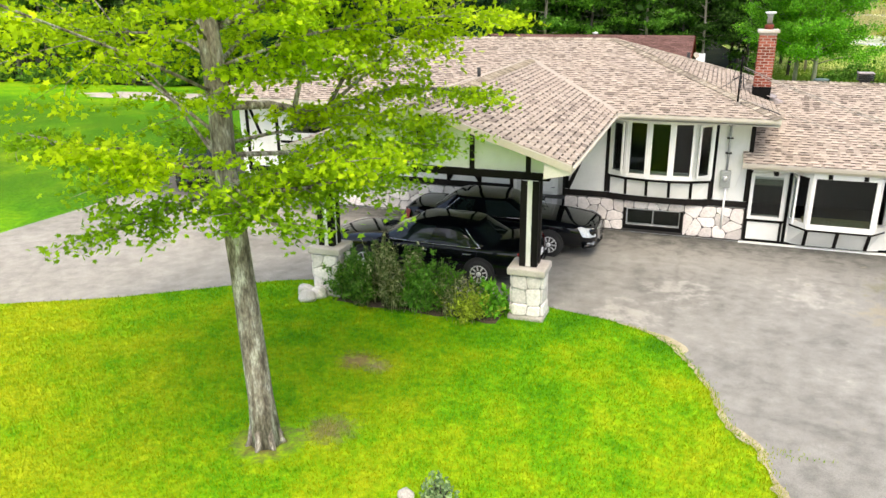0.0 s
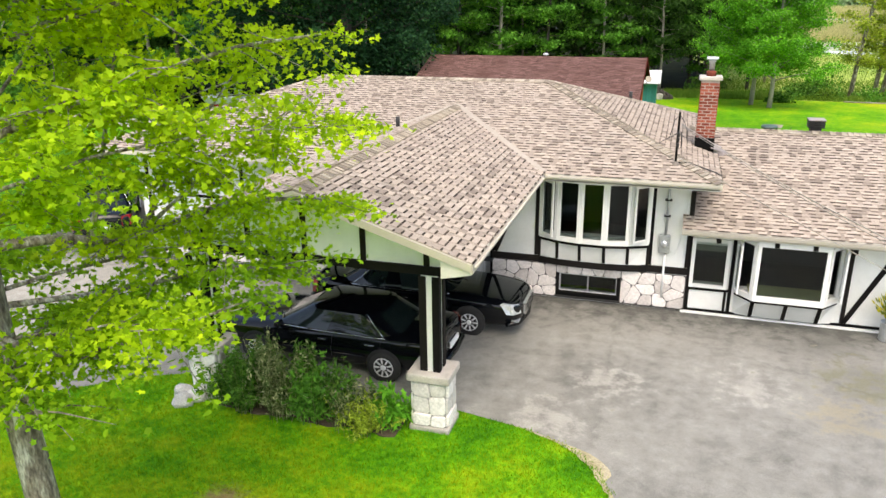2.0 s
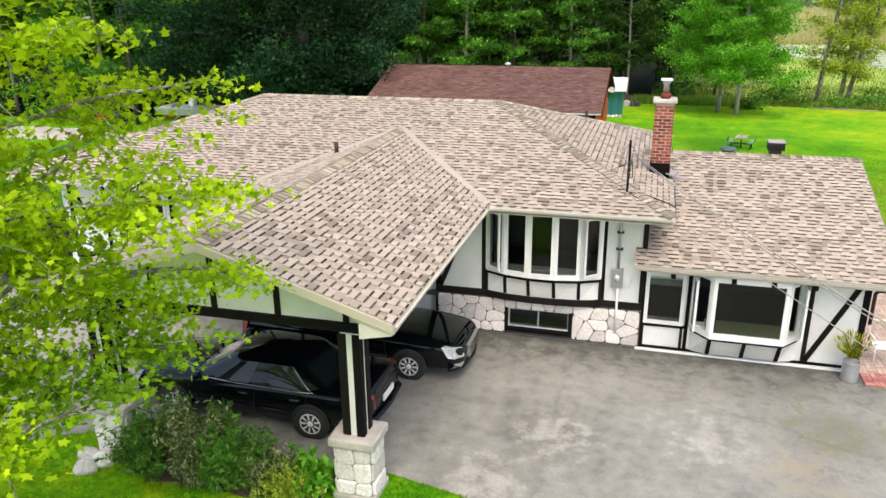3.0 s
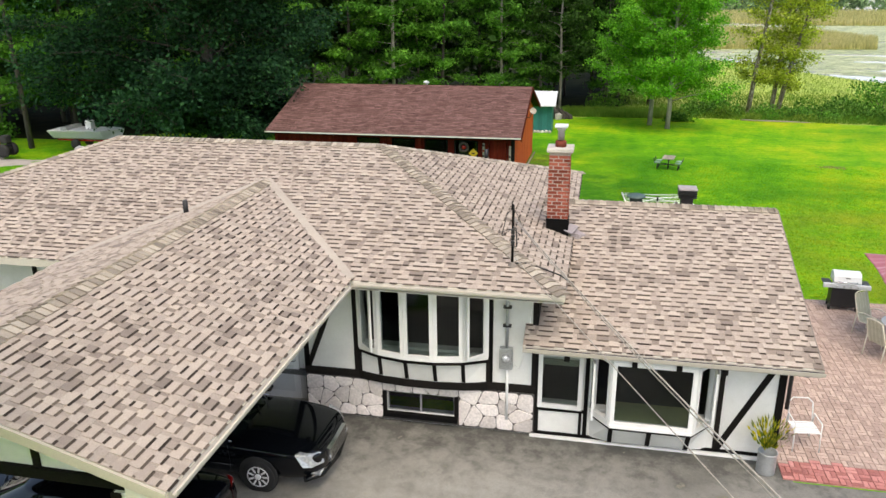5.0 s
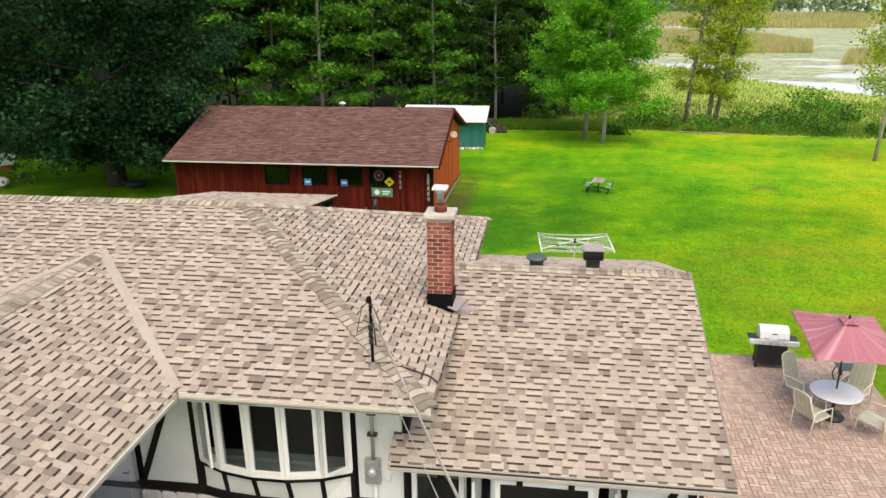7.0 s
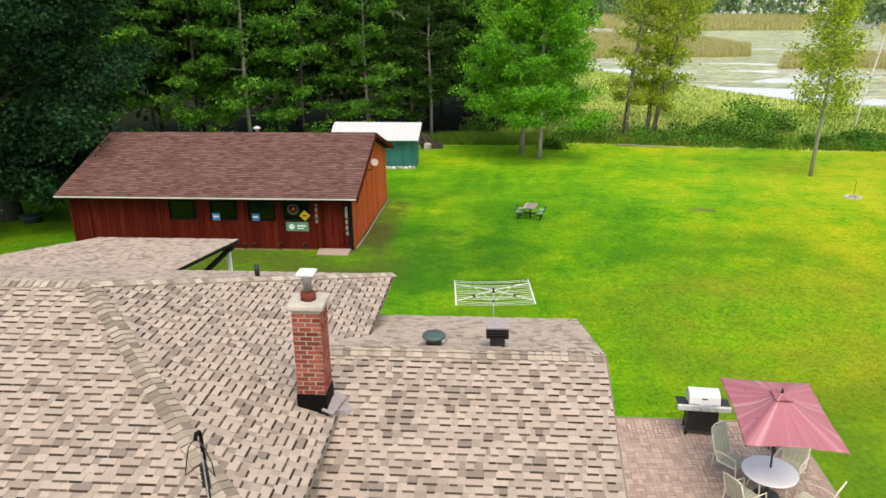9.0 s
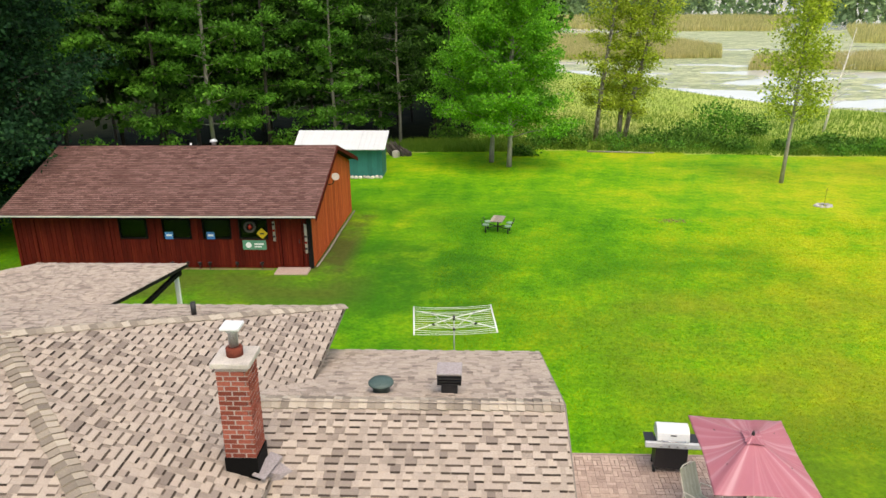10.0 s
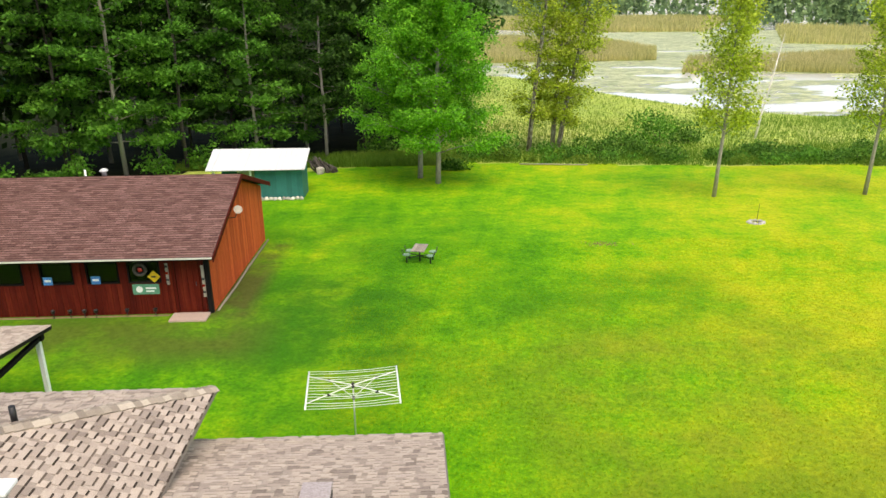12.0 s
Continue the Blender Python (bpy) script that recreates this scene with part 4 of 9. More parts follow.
roof_wing = part("roof", slab(wing_corners, wing_faces, 0.12), [M["shingle_base"], M["soffit"]], house, "mottled tan and brown shingle gable roof of the wing")
# rear porch roof
PX0, PX1, PY0, PY1 = -11.2, -4.2, 29.6, 35.5
roof_porch = part("roof", slab([(PX1, PY1, 2.42), (-8.9, PY1, 2.42), (PX0, PY0, 3.35), (PX1, PY0, 3.35)], [[0, 1, 2, 3]], 0.10), [M["shingle_base"], M["timber"]], house, "weathered tan shingle roof of the rear porch")
for x in (-4.45, -6.6, -8.7):
    part("porch_post", boxes((x - 0.06, x + 0.06, 35.1, 35.22, -0.15, 2.3)), M["white_paint"], house, "white porch post", bevel=0.008)
part("porch_beam", boxes((-8.8, -4.3, 35.08, 35.24, 2.16, 2.30)), M["timber"], house, "dark porch beam")
part("porch_beam", boxes((-4.42, -4.30, 29.7, 35.0, 2.2, 2.31)), M["timber"], house, "dark porch beam")


def tab_faces(corners, faces):
    return [[corners[i] for i in f] for f in faces]


near_main = cover(roof_main, tab_faces(main_corners, main_faces), M["shingle"], M["tab_shadow"], lambda x, y: x > -2.2 and 20.1 < y < 23.3, seed=11)
near_port = cover(roof_port, [[port_corners[i] for i in (0, 1, 2, 3)], [port_corners[i] for i in (5, 4, 3, 2)]], M["shingle"], M["tab_shadow"], lambda x, y: x > -4.6 and y < 18.6, seed=31)
near_wing = cover(roof_wing, tab_faces(wing_corners, wing_faces), M["shingle"], M["tab_shadow"], lambda x, y: 1.2 < x < 5.2 and 22.2 < y < 25.2, seed=51)
cover(roof_porch, [[(PX1, PY1, 2.42), (-8.9, PY1, 2.42), (PX0, PY0, 3.35), (PX1, PY0, 3.35)]], M["shingle"], M["tab_shadow"], seed=71)
nS, nE, nN, nW = (0, -0.29, 0.957), (0.31, 0, 0.95), (0, 0.29, 0.957), (-0.29, 0, 0.957)
R_E, R_W = main_corners[4], main_corners[5]
caps(roof_main, [(R_E, R_W, nS, nN), (main_corners[1], R_E, nS, nE), (main_corners[2], R_E, nE, nN), (main_corners[0], R_W, nS, nW), (main_corners[3], R_W, nN, nW)], M["ridge_cap"])
caps(roof_port, [((CX, CYS, CZ), (CX, CYN, CZ), nE, nW)], M["ridge_cap"], width=0.2)
caps(roof_wing, [((WX0, WRY, WRZ), (WE, WRY, WRZ), nS, nN)], M["ridge_cap"], width=0.2)
# metal valley where the carport runs into the front slope
for ex in (CE, CW):
    bm = bmesh.new()
    p, q = Vector((ex, 20.1, EZ + 0.035)), Vector((CX, CYN, CZ + 0.02))
    d = (q - p).normalized()
    side = d.cross(Vector((0, 0, 1))).normalized() * 0.09
    hull(bm, [p - side, p + side, q + side, q - side], [c + Vector((0, 0, 0.02)) for c in (p - side, p + side, q + side, q - side)])
    part("valley_strip", bm, M["valley"], house, "smooth pale valley strip")

# fascia, gutters, soffits
def gutter(x0, x1, y, z, along='x', size=0.8):
    bm = bmesh.new()
    prof = [(0, 0), (0, 0.07), (0.01, 0.07), (0.01, 0.012), (0.06, 0.015), (0.072, 0.07), (0.082, 0.07), (0.07, 0.0)]
    prof = [(a * size, 0.02 + b * size * 0.75) for a, b in prof]
    if along == 'x':
        hull(bm, [(x0, y - a, z + b) for a, b in prof], [(x1, y - a, z + b) for a, b in prof])
    else:
        hull(bm, [(y + a, x0, z + b) for a, b in prof], [(y + a, x1, z + b) for a, b in prof])
    bmesh.ops.recalc_face_normals(bm, faces=bm.faces)
    return bm


part("fascia", boxes((CE + 0.05, E_ + 0.02, S_ - 0.025, S_ - 0.002, EZ - 0.13, EZ - 0.012)), M["fascia"], house, "cream fascia board")
part("fascia", boxes((W_, CW - 0.05, S_ - 0.025, S_ - 0.002, EZ - 0.17, EZ - 0.012)), M["fascia"], house)
bm = bmesh.new()
hull(bm, [(E_ + 0.002, S_, EZ - 0.11), (E_ + 0.002, N_, NZ - 0.11), (E_ + 0.002, N_, NZ - 0.012), (E_ + 0.002, S_, EZ - 0.012)], [(E_ + 0.025, S_, EZ - 0.11), (E_ + 0.025, N_, NZ - 0.11), (E_ + 0.025, N_, NZ - 0.012), (E_ + 0.025, S_, EZ - 0.012)])
bmesh.ops.recalc_face_normals(bm, faces=bm.faces)
part("fascia", bm, M["drip_edge"], house)
part("gutter", gutter(CE + 0.1, E_ - 0.02, S_ - 0.03, EZ - 0.10), M["fascia"], house, "cream metal gutter")
part("fascia", boxes((WX0, WE, WS - 0.025, WS - 0.002, 2.17, 2.305)), M["fascia"], house)
wing_gutter = part("gutter", gutter(WX0 + 0.05, WE + 0.02, WS - 0.03, 2.215, size=1.45), M["fascia"], house, "cream metal gutter along the wing")
# dark strip paints in both silt and shade of the trough
part("gutter_silt", boxes((WX0 + 0.06, WE + 0.01, WS - 0.03 - 0.10, WS - 0.03 - 0.018, 2.245, 2.285)), M["tyre"], wing_gutter, "dark strip for silt and shade in the gutter")
part("downpipe", tube([(6.0, 20.4, 2.2), (5.98, 20.55, 2.08), (5.85, 20.82, 1.98), (5.80, 20.85, 1.9), (5.80, 20.85, 1.2)], 0.04), M["black_metal"], house, "black downpipe")
part("fascia", boxes((CE + 0.002, CE + 0.025, CYS, 20.06, EZ - 0.15, EZ + 0.005)), M["fascia"], house)
part("gutter", gutter(CYS + 0.05, 19.9, CE + 0.03, EZ - 0.07, 'y'), M["fascia"], house, "cream metal gutter along the carport")
for sx, ex in ((CX, CE), (CX, CW)):
    bm = bmesh.new()
    hull(bm, [(sx, CYS - 0.03, CZ - 0.15), (ex, CYS - 0.03, EZ - 0.12), (ex, CYS - 0.03, EZ + 0.01), (sx, CYS - 0.03, CZ - 0.01)], [(sx, CYS - 0.004, CZ - 0.15), (ex, CYS - 0.004, EZ - 0.12), (ex, CYS - 0.004, EZ + 0.01), (sx, CYS - 0.004, CZ - 0.01)])
    bmesh.ops.recalc_face_normals(bm, faces=bm.faces)
    part("fascia", bm, M["fascia"], house, "cream rake board of the carport gable")
for ya, yb, za, zb in ((WS, WRY, 2.32, WRZ), (WRY, WN, WRZ, 2.40)):
    bm = bmesh.new()
    hull(bm, [(WE + 0.004, ya, za - 0.11), (WE + 0.004, yb, zb - 0.11), (WE + 0.004, yb, zb - 0.01), (WE + 0.004, ya, za - 0.01)], [(WE + 0.03, ya, za - 0.11), (WE + 0.03, yb, zb - 0.11), (WE + 0.03, yb, zb - 0.01), (WE + 0.03, ya, za - 0.01)])
    bmesh.ops.recalc_face_normals(bm, faces=bm.faces)
    part("fascia", bm, M["drip_edge"], house)
part("soffit", boxes((CW, E_, S_ + 0.02, WY, EZ - 0.19, EZ - 0.172), (W_, CW, S_ + 0.02, WY, EZ - 0.19, EZ - 0.172), (1.08, E_, WY, 25.0, EZ - 0.19, EZ - 0.172)), M["soffit"], house, "cream soffit")
part("soffit", boxes((1.1, WE, WS + 0.02, WY, 2.14, 2.16)), M["soffit"], house)

# timbers on the front walls
def timber(p, q, w=0.11, d=0.03, wall=wall_front, y=WY):
    part("timber", bar(bmesh.new(), (p[0], y, p[1]), (q[0], y, q[1]), w, d), M["timber"], wall)


timber((-3.82, 1.05), (1.08, 1.06), 0.17, 0.04)
timber((-2.66, 1.15), (-2.66, 3.36), 0.09)
timber((0.17, 1.16), (0.17, 3.36), 0.09)
timber((-3.74, 1.15), (-2.86, 3.36), 0.11)
timber((-3.77, 1.15), (-3.77, 3.36), 0.10)
timber((1.04, 1.16), (1.04, 3.36), 0.08)
# dark sheet on the east wall puts the eave's shade into colour
part("timber", boxes((1.082, 1.11, WY - 0.03, 22.0, 2.42, 3.32)), M["timber"], wall_front, "dark sheet standing in for shade above the wing roof")
for p, q, w in (((1.12, 0.10), (1.12, 2.2), 0.09), ((2.10, 0.10), (2.10, 2.2), 0.08), ((2.0, 0.10), (2.0, 0.66), 0.06), ((1.16, 0.65), (2.06, 0.66), 0.07), ((4.62, 0.10), (4.62, 2.2), 0.09), ((4.66, 0.15), (5.55, 2.05), 0.11), ((5.68, 0.0), (5.68, 2.2), 0.13), ((1.08, 0.09), (5.7, 0.10), 0.06)):
    timber(p, q, w, wall=wall_wing)
part("sill_trim", boxes((1.0, 5.72, WY - 0.10, WY - 0.002, 0.0, 0.05)), M["white_paint"], house, "white board along the foot of the wing", bevel=0.006)
for x in (1.7, 2.95, 3.75, 4.55):
    part("rafter_end", boxes((x - 0.05, x + 0.05, WS + 0.03, WY, 2.02, 2.13)), M["timber"], house)
part("timber", boxes((-14.5, -5.36, WY - 0.04, WY - 0.002, 0.96, 1.14)), M["timber"], wall_west)
for x in (-14.42, -13.3, -11.2, -10.1, -8.5, -7.4, -6.4, -5.42):
    timber((x, 1.14), (x, 3.36), 0.1, wall=wall_west)
timber((-13.2, 2.0), (-11.3, 2.0), 0.08, wall=wall_west)
for a, b in (((-7.4, 1.14), (-6.9, 1.9)), ((-6.4, 1.14), (-6.9, 1.9)), ((-10.1, 1.2), (-8.5, 1.42)), ((-14.4, 3.3), (-13.9, 2.1))):
    timber(a, b, 0.09, wall=wall_west)

# recessed entry
entry = part("door", boxes((-4.98, -4.1, 21.18, 21.235, 0.12, 2.2)), M["white_paint"], house, "white panelled entry door", bevel=0.01)
part("door_panel", boxes((-4.86, -4.22, 21.165, 21.182, 0.3, 0.95), (-4.86, -4.22, 21.165, 21.182, 1.1, 2.05)), M["white_paint"], entry, bevel=0.012)
part("door_handle", tube([(-4.17, 21.17, 1.08), (-4.17, 21.11, 1.08), (-4.28, 21.11, 1.08)], 0.012), M["chrome"], entry, "metal lever handle")
part("timber", boxes((-3.94, -3.84, 21.15, 21.24, 0.1, 3.3)), M["timber"], wall_front)
part("step", boxes((-5.3, -3.84, 20.95, 21.24, -0.1, 0.11)), M["concrete"], house, "concrete entry step", bevel=0.015)

# windows
def frame_bar(bm, a, b, z0, z1, w, d):
    """A rectangular frame between plan points a and b, w wide and d deep."""
    a, b = Vector((*a, 0)), Vector((*b, 0))
    t = (b - a).normalized()
    nrm = Vector((t.y, -t.x, 0))
    up = Vector((0, 0, 1))

    def beam(p, q, wide):
        ax = (q - p).normalized()
        cr = ax.cross(nrm).normalized() * wide / 2
        hull(bm, [p - cr - nrm * d / 2, p + cr - nrm * d / 2, p + cr + nrm * d / 2, p - cr + nrm * d / 2], [q - cr - nrm * d / 2, q + cr - nrm * d / 2, q + cr + nrm * d / 2, q - cr + nrm * d / 2])
    beam(a + t * w / 2 + up * z0, a + t * w / 2 + up * z1, w)
    beam(b - t * w / 2 + up * z0, b - t * w / 2 + up * z1, w)
    beam(a + t * w + up * (z0 + w / 2), b - t * w + up * (z0 + w / 2), w)
    beam(a + t * w + up * (z1 - w / 2), b - t * w + up * (z1 - w / 2), w)
    bmesh.ops.recalc_face_normals(bm, faces=bm.faces)
    return bm


def pane(parent, a, b, z0, z1, inset=0.05):
    a, b = Vector((*a, 0)), Vector((*b, 0))
    t = (b - a).normalized()
    nrm = Vector((t.y, -t.x, 0)) * 0.004
    p, q = a + t * inset, b - t * inset
    bm = bmesh.new()
    hull(bm, [p - nrm + Vector((0, 0, z0 + inset)), q - nrm + Vector((0, 0, z0 + inset)), q + nrm + Vector((0, 0, z0 + inset)), p + nrm + Vector((0, 0, z0 + inset))],
         [p - nrm + Vector((0, 0, z1 - inset)), q - nrm + Vector((0, 0, z1 - inset)), q + nrm + Vector((0, 0, z1 - inset)), p + nrm + Vector((0, 0, z1 - inset))])
    bmesh.ops.recalc_face_normals(bm, faces=bm.faces)
    return part("pane", bm, M["glass"], parent)


def leaf_out(parent, hinge, other, z0, z1, swing):
    """An open casement: a sash swung about its hinge by so many degrees."""
    h, o = Vector((*hinge, 0)), Vector((*other, 0))
    e = h + Matrix.Rotation(radians(swing), 3, 'Z') @ (o - h)
    a, b = ((h.x, h.y), (e.x, e.y)) if (e.x > h.x) else ((e.x, e.y), (h.x, h.y))
    s = part("sash", frame_bar(bmesh.new(), a, b, z0, z1, 0.055, 0.04), M["white_paint"], parent, "white sash standing open")
    return a, b


bow_x, bow_y = (-2.58, -2.10, -1.53, -0.93, -0.36, 0.12), (20.90, 20.68, 20.57, 20.57, 20.68, 20.90)
BZ0, BZ1 = 1.72, 3.26
bm = bmesh.new()
for i in range(5):
    frame_bar(bm, (bow_x[i], bow_y[i]), (bow_x[i + 1], bow_y[i + 1]), BZ0, BZ1, 0.075, 0.09)
bow = part("window", bm, M["white_paint"], house, "white five-light bow window, outer casements open")
for i in range(5):
    a, b = (bow_x[i], bow_y[i]), (bow_x[i + 1], bow_y[i + 1])
    if i in (1, 2, 3):
        pane(bow, a, b, BZ0, BZ1, 0.07)
for hinge, other, swing in (((bow_x[0] + 0.05, bow_y[0] - 0.06), (bow_x[1] - 0.03, bow_y[1] - 0.05), -16), ((bow_x[5] - 0.05, bow_y[5] - 0.06), (bow_x[4] + 0.03, bow_y[4] - 0.05), 17)):
    a, b = leaf_out(bow, hinge, other, BZ0 + 0.06, BZ1 - 0.06, swing)
    pane(bow, a, b, BZ0 + 0.06, BZ1 - 0.06, 0.05)
bm, bs, bh = bmesh.new(), bmesh.new(), bmesh.new()
ring = list(zip(bow_x, bow_y))
hull(bs, [(x, y - 0.05, BZ0 - 0.05) for x, y in ring] + [(0.12, WY, BZ0 - 0.05), (-2.58, WY, BZ0 - 0.05)], [(x, y - 0.05, BZ0) for x, y in ring] + [(0.12, WY, BZ0), (-2.58, WY, BZ0)])
hull(bh, [(x, y - 0.03, BZ1) for x, y in ring] + [(0.12, WY, BZ1), (-2.58, WY, BZ1)], [(x, y - 0.03, BZ1 + 0.06) for x, y in ring] + [(0.12, WY, BZ1 + 0.06), (-2.58, WY, BZ1 + 0.06)])
foot = [(x, WY - (WY - y) * 0.5) for x, y in ring]
hull(bm, [(x, y, 1.10) for x, y in foot] + [(0.12, WY, 1.10), (-2.58, WY, 1.10)], [(x, y + 0.015, BZ0 - 0.05) for x, y in ring] + [(0.12, WY, BZ0 - 0.05), (-2.58, WY, BZ0 - 0.05)])
for b in (bm, bs, bh):
    bmesh.ops.recalc_face_normals(b, faces=b.faces)
part("window_sill", bs, M["white_paint"], bow, bevel=0.006)
part("window_head", bh, M["white_paint"], bow)
part("apron", bm, M["stucco"], house, "white stucco apron under the bow window")
for (x, y), (fx, fy) in zip(ring, foot):
    part("timber", bar(bmesh.new(), (fx, fy, 1.15), (x, y + 0.015, BZ0 - 0.05), 0.075, 0.03), M["timber"], wall_front)
bm = bmesh.new()
hull(bm, [(-2.62, WY, 0.968)] + [(x, y - 0.045, 0.968) for x, y in foot] + [(0.16, WY, 0.968)], [(-2.62, WY, 1.130)] + [(x, y - 0.045, 1.130) for x, y in foot] + [(0.16, WY, 1.130)])
bmesh.ops.recalc_face_normals(bm, faces=bm.faces)
part("timber", bm, M["timber"], wall_front, "dark beam bowed under the window")
for (xa, ya), (xb, yb) in zip(ring, ring[1:]):
    part("timber", bar(bmesh.new(), (xa, ya + 0.012, BZ0 - 0.09), (xb, yb + 0.012, BZ0 - 0.09), 0.06, 0.05), M["timber"], wall_front)

bwin = part("window", frame_bar(frame_bar(bmesh.new(), (-2.03, WY + 0.05), (-1.3, WY + 0.05), 0.24, 0.70, 0.022, 0.05), (-1.31, WY + 0.05), (-0.58, WY + 0.05), 0.24, 0.70, 0.022, 0.04), M["grey_metal"], house, "low sliding basement window with thin grey frame")
pane(bwin, (-2.03, WY + 0.05), (-1.3, WY + 0.05), 0.24, 0.70, 0.03)
pane(bwin, (-1.31, WY + 0.05), (-0.58, WY + 0.05), 0.24, 0.70, 0.03)
part("window_sill", boxes((-2.1, -0.5, WY - 0.12, WY + 0.05, 0.14, 0.235)), M["timber"], bwin)
for xa, xb in ((-2.12, -2.035), (-0.575, -0.49)):
    part("window_surround", boxes((xa, xb, WY - 0.055, WY + 0.03, 0.236, 0.715)), M["timber"], bwin, "dark jamb")

lwin = part("window", frame_bar(bmesh.new(), (1.14, WY - 0.015), (2.02, WY - 0.015), 0.70, 1.96, 0.085, 0.09), M["white_paint"], house, "white single window with pale blind")
pane(lwin, (1.14, WY), (2.02, WY), 0.70, 1.96, 0.08)
part("blind", boxes((1.22, 1.94, WY + 0.06, WY + 0.075, 1.62, 1.9)), M["cushion"], lwin, "pale green roller blind")
BX = ((2.2, WY - 0.01), (2.57, 20.47), (4.09, 20.47), (4.46, WY - 0.01))
bm = bmesh.new()
for a, b in zip(BX, BX[1:]):
    frame_bar(bm, a, b, 0.72, 2.08, 0.075, 0.09)
bay = part("window", bm, M["white_paint"], house, "white box bay window with open side casements")
pane(bay, BX[1], BX[2], 0.72, 2.08, 0.065)
for hinge, other, swing in (((2.17, 20.83), (2.46, 20.50), -34), ((4.49, 20.83), (4.20, 20.50), 34)):
    a, b = leaf_out(bay, hinge, other, 0.8, 2.02, swing)
    pane(bay, a, b, 0.8, 2.02, 0.05)
bm, bs, bh = bmesh.new(), bmesh.new(), bmesh.new()
hull(bs, [(x, y - 0.06, 0.66) for x, y in BX] + [(4.5, WY, 0.66), (2.2, WY, 0.66)][0:0], [(x, y - 0.06, 0.72) for x, y in BX])
hull(bh, [(x, y - 0.03, 2.08) for x, y in BX], [(x, y - 0.03, 2.13) for x, y in BX])
hull(bm, [(x, 20.81 if y < 20.5 else y, 0.10) for x, y in BX], [(x, y + 0.02, 0.66) for x, y in BX])
for b in (bm, bs, bh):
    bmesh.ops.recalc_face_normals(b, faces=b.faces)
part("window_sill", bs, M["white_paint"], bay)
M["seat_board"] = mat("olive seat board", [(0.3, (0.36, 0.37, 0.20)), (0.7, (0.46, 0.46, 0.27))], scale=2, fine=30, rough=0.7)
part("window_seat", boxes((2.50, 4.16, 20.54, 21.25, 0.735, 0.775)), M["seat_board"], bay, "olive board inside the bay")
part("window_head", bh, M["white_paint"], bay)
part("apron", bm, M["stucco"], house, "white stucco apron under the bay window")
for x in (2.60, 3.33, 4.06):
    part("timber", bar(bmesh.new(), (x, 20.812, 0.10), (x, 20.488, 0.66), 0.085, 0.025), M["timber"], wall_wing)
for (xa, ya), (xb, yb) in zip(BX, BX[1:]):
    part("timber", bar(bmesh.new(), (xa, ya + 0.015, 0.62), (xb, yb + 0.015, 0.62), 0.05, 0.03), M["timber"], wall_wing)
wwin = part("window", frame_bar(bmesh.new(), (-12.8, WY + 0.02), (-11.4, WY + 0.02), 2.25, 2.95, 0.06, 0.1), M["white_paint"], house, "small white window in the west wall")
pane(wwin, (-12.8, WY + 0.02), (-11.4, WY + 0.02), 2.25, 2.95, 0.05)
wwin = part("window", frame_bar(bmesh.new(), (-9.9, WY + 0.02), (-8.7, WY + 0.02), 1.5, 2.7, 0.06, 0.1), M["white_paint"], house, "white window under the carport")
pane(wwin, (-9.9, WY + 0.02), (-8.7, WY + 0.02), 1.5, 2.7, 0.05)

# electric meter, conduit and service mast
meter = part("meter", boxes((0.36, 0.62, WY - 0.13, WY - 0.002, 1.52, 1.98)), M["grey_metal"], house, "grey electric meter box with round dial", bevel=0.012)
bm = bmesh.new()
lathe(bm, [(0.085, 0), (0.085, 0.05), (0.07, 0.09), (0.02, 0.1)], 20)
bm.transform(pose(0.49, WY - 0.13, 1.78, 90))
part("dial", bm, M["lamp_glass"], meter, "round glass dial")
part("conduit", tube([(0.5, WY - 0.06, 1.98), (0.5, WY - 0.06, 3.4)], 0.03), M["grey_metal"], house, "grey metal conduit")
part("conduit", tube([(0.52, WY - 0.07, 0.35), (0.52, WY - 0.07, 1.52)], 0.028), M["white_paint"], house, "white conduit down to the stone")
for z in (2.45, 2.85, 3.2):
    part("strap", boxes((0.42, 0.58, WY - 0.095, WY - 0.002, z - 0.02, z + 0.02)), M["black_metal"], house)
part("cable", tube([(0.62, WY - 0.02, 1.6), (0.75, WY - 0.015, 1.5), (0.86, WY - 0.015, 1.9), (0.95, WY - 0.015, 2.6), (1.0, WY - 0.015, 3.2)], 0.008, 5), M["white_paint"], house)
mast = part("service_mast", tube([(0.57, 20.86, 3.55), (0.57, 20.86, 4.84), (0.57, 20.83, 4.92), (0.57, 20.75, 4.95), (0.57, 20.69, 4.88)], 0.025), M["timber"], house, "dark service mast with insulators and cable loops")
bm = bmesh.new()
lathe(bm, [(0.12, 0), (0.10, 0.02), (0.05, 0.08), (0.035, 0.1)], 14, (0.57, 20.86, 3.70))
part("flashing", bm, M["drip_edge"], mast)
for k, z in enumerate((4.2, 4.32, 4.44)):
    bm = bmesh.new()
    lathe(bm, [(0.02, -0.05), (0.045, -0.04), (0.03, -0.01), (0.045, 0.02), (0.02, 0.05)], 10, (0.58, 20.78, z))
    part("insulator", bm, M["black_metal"], mast)
part("bracket", tube([(0.57, 20.86, 4.1), (0.66, 20.75, 4.15), (0.64, 20.76, 4.5), (0.57, 20.86, 4.5)], 0.012, 6), M["black_metal"], mast)
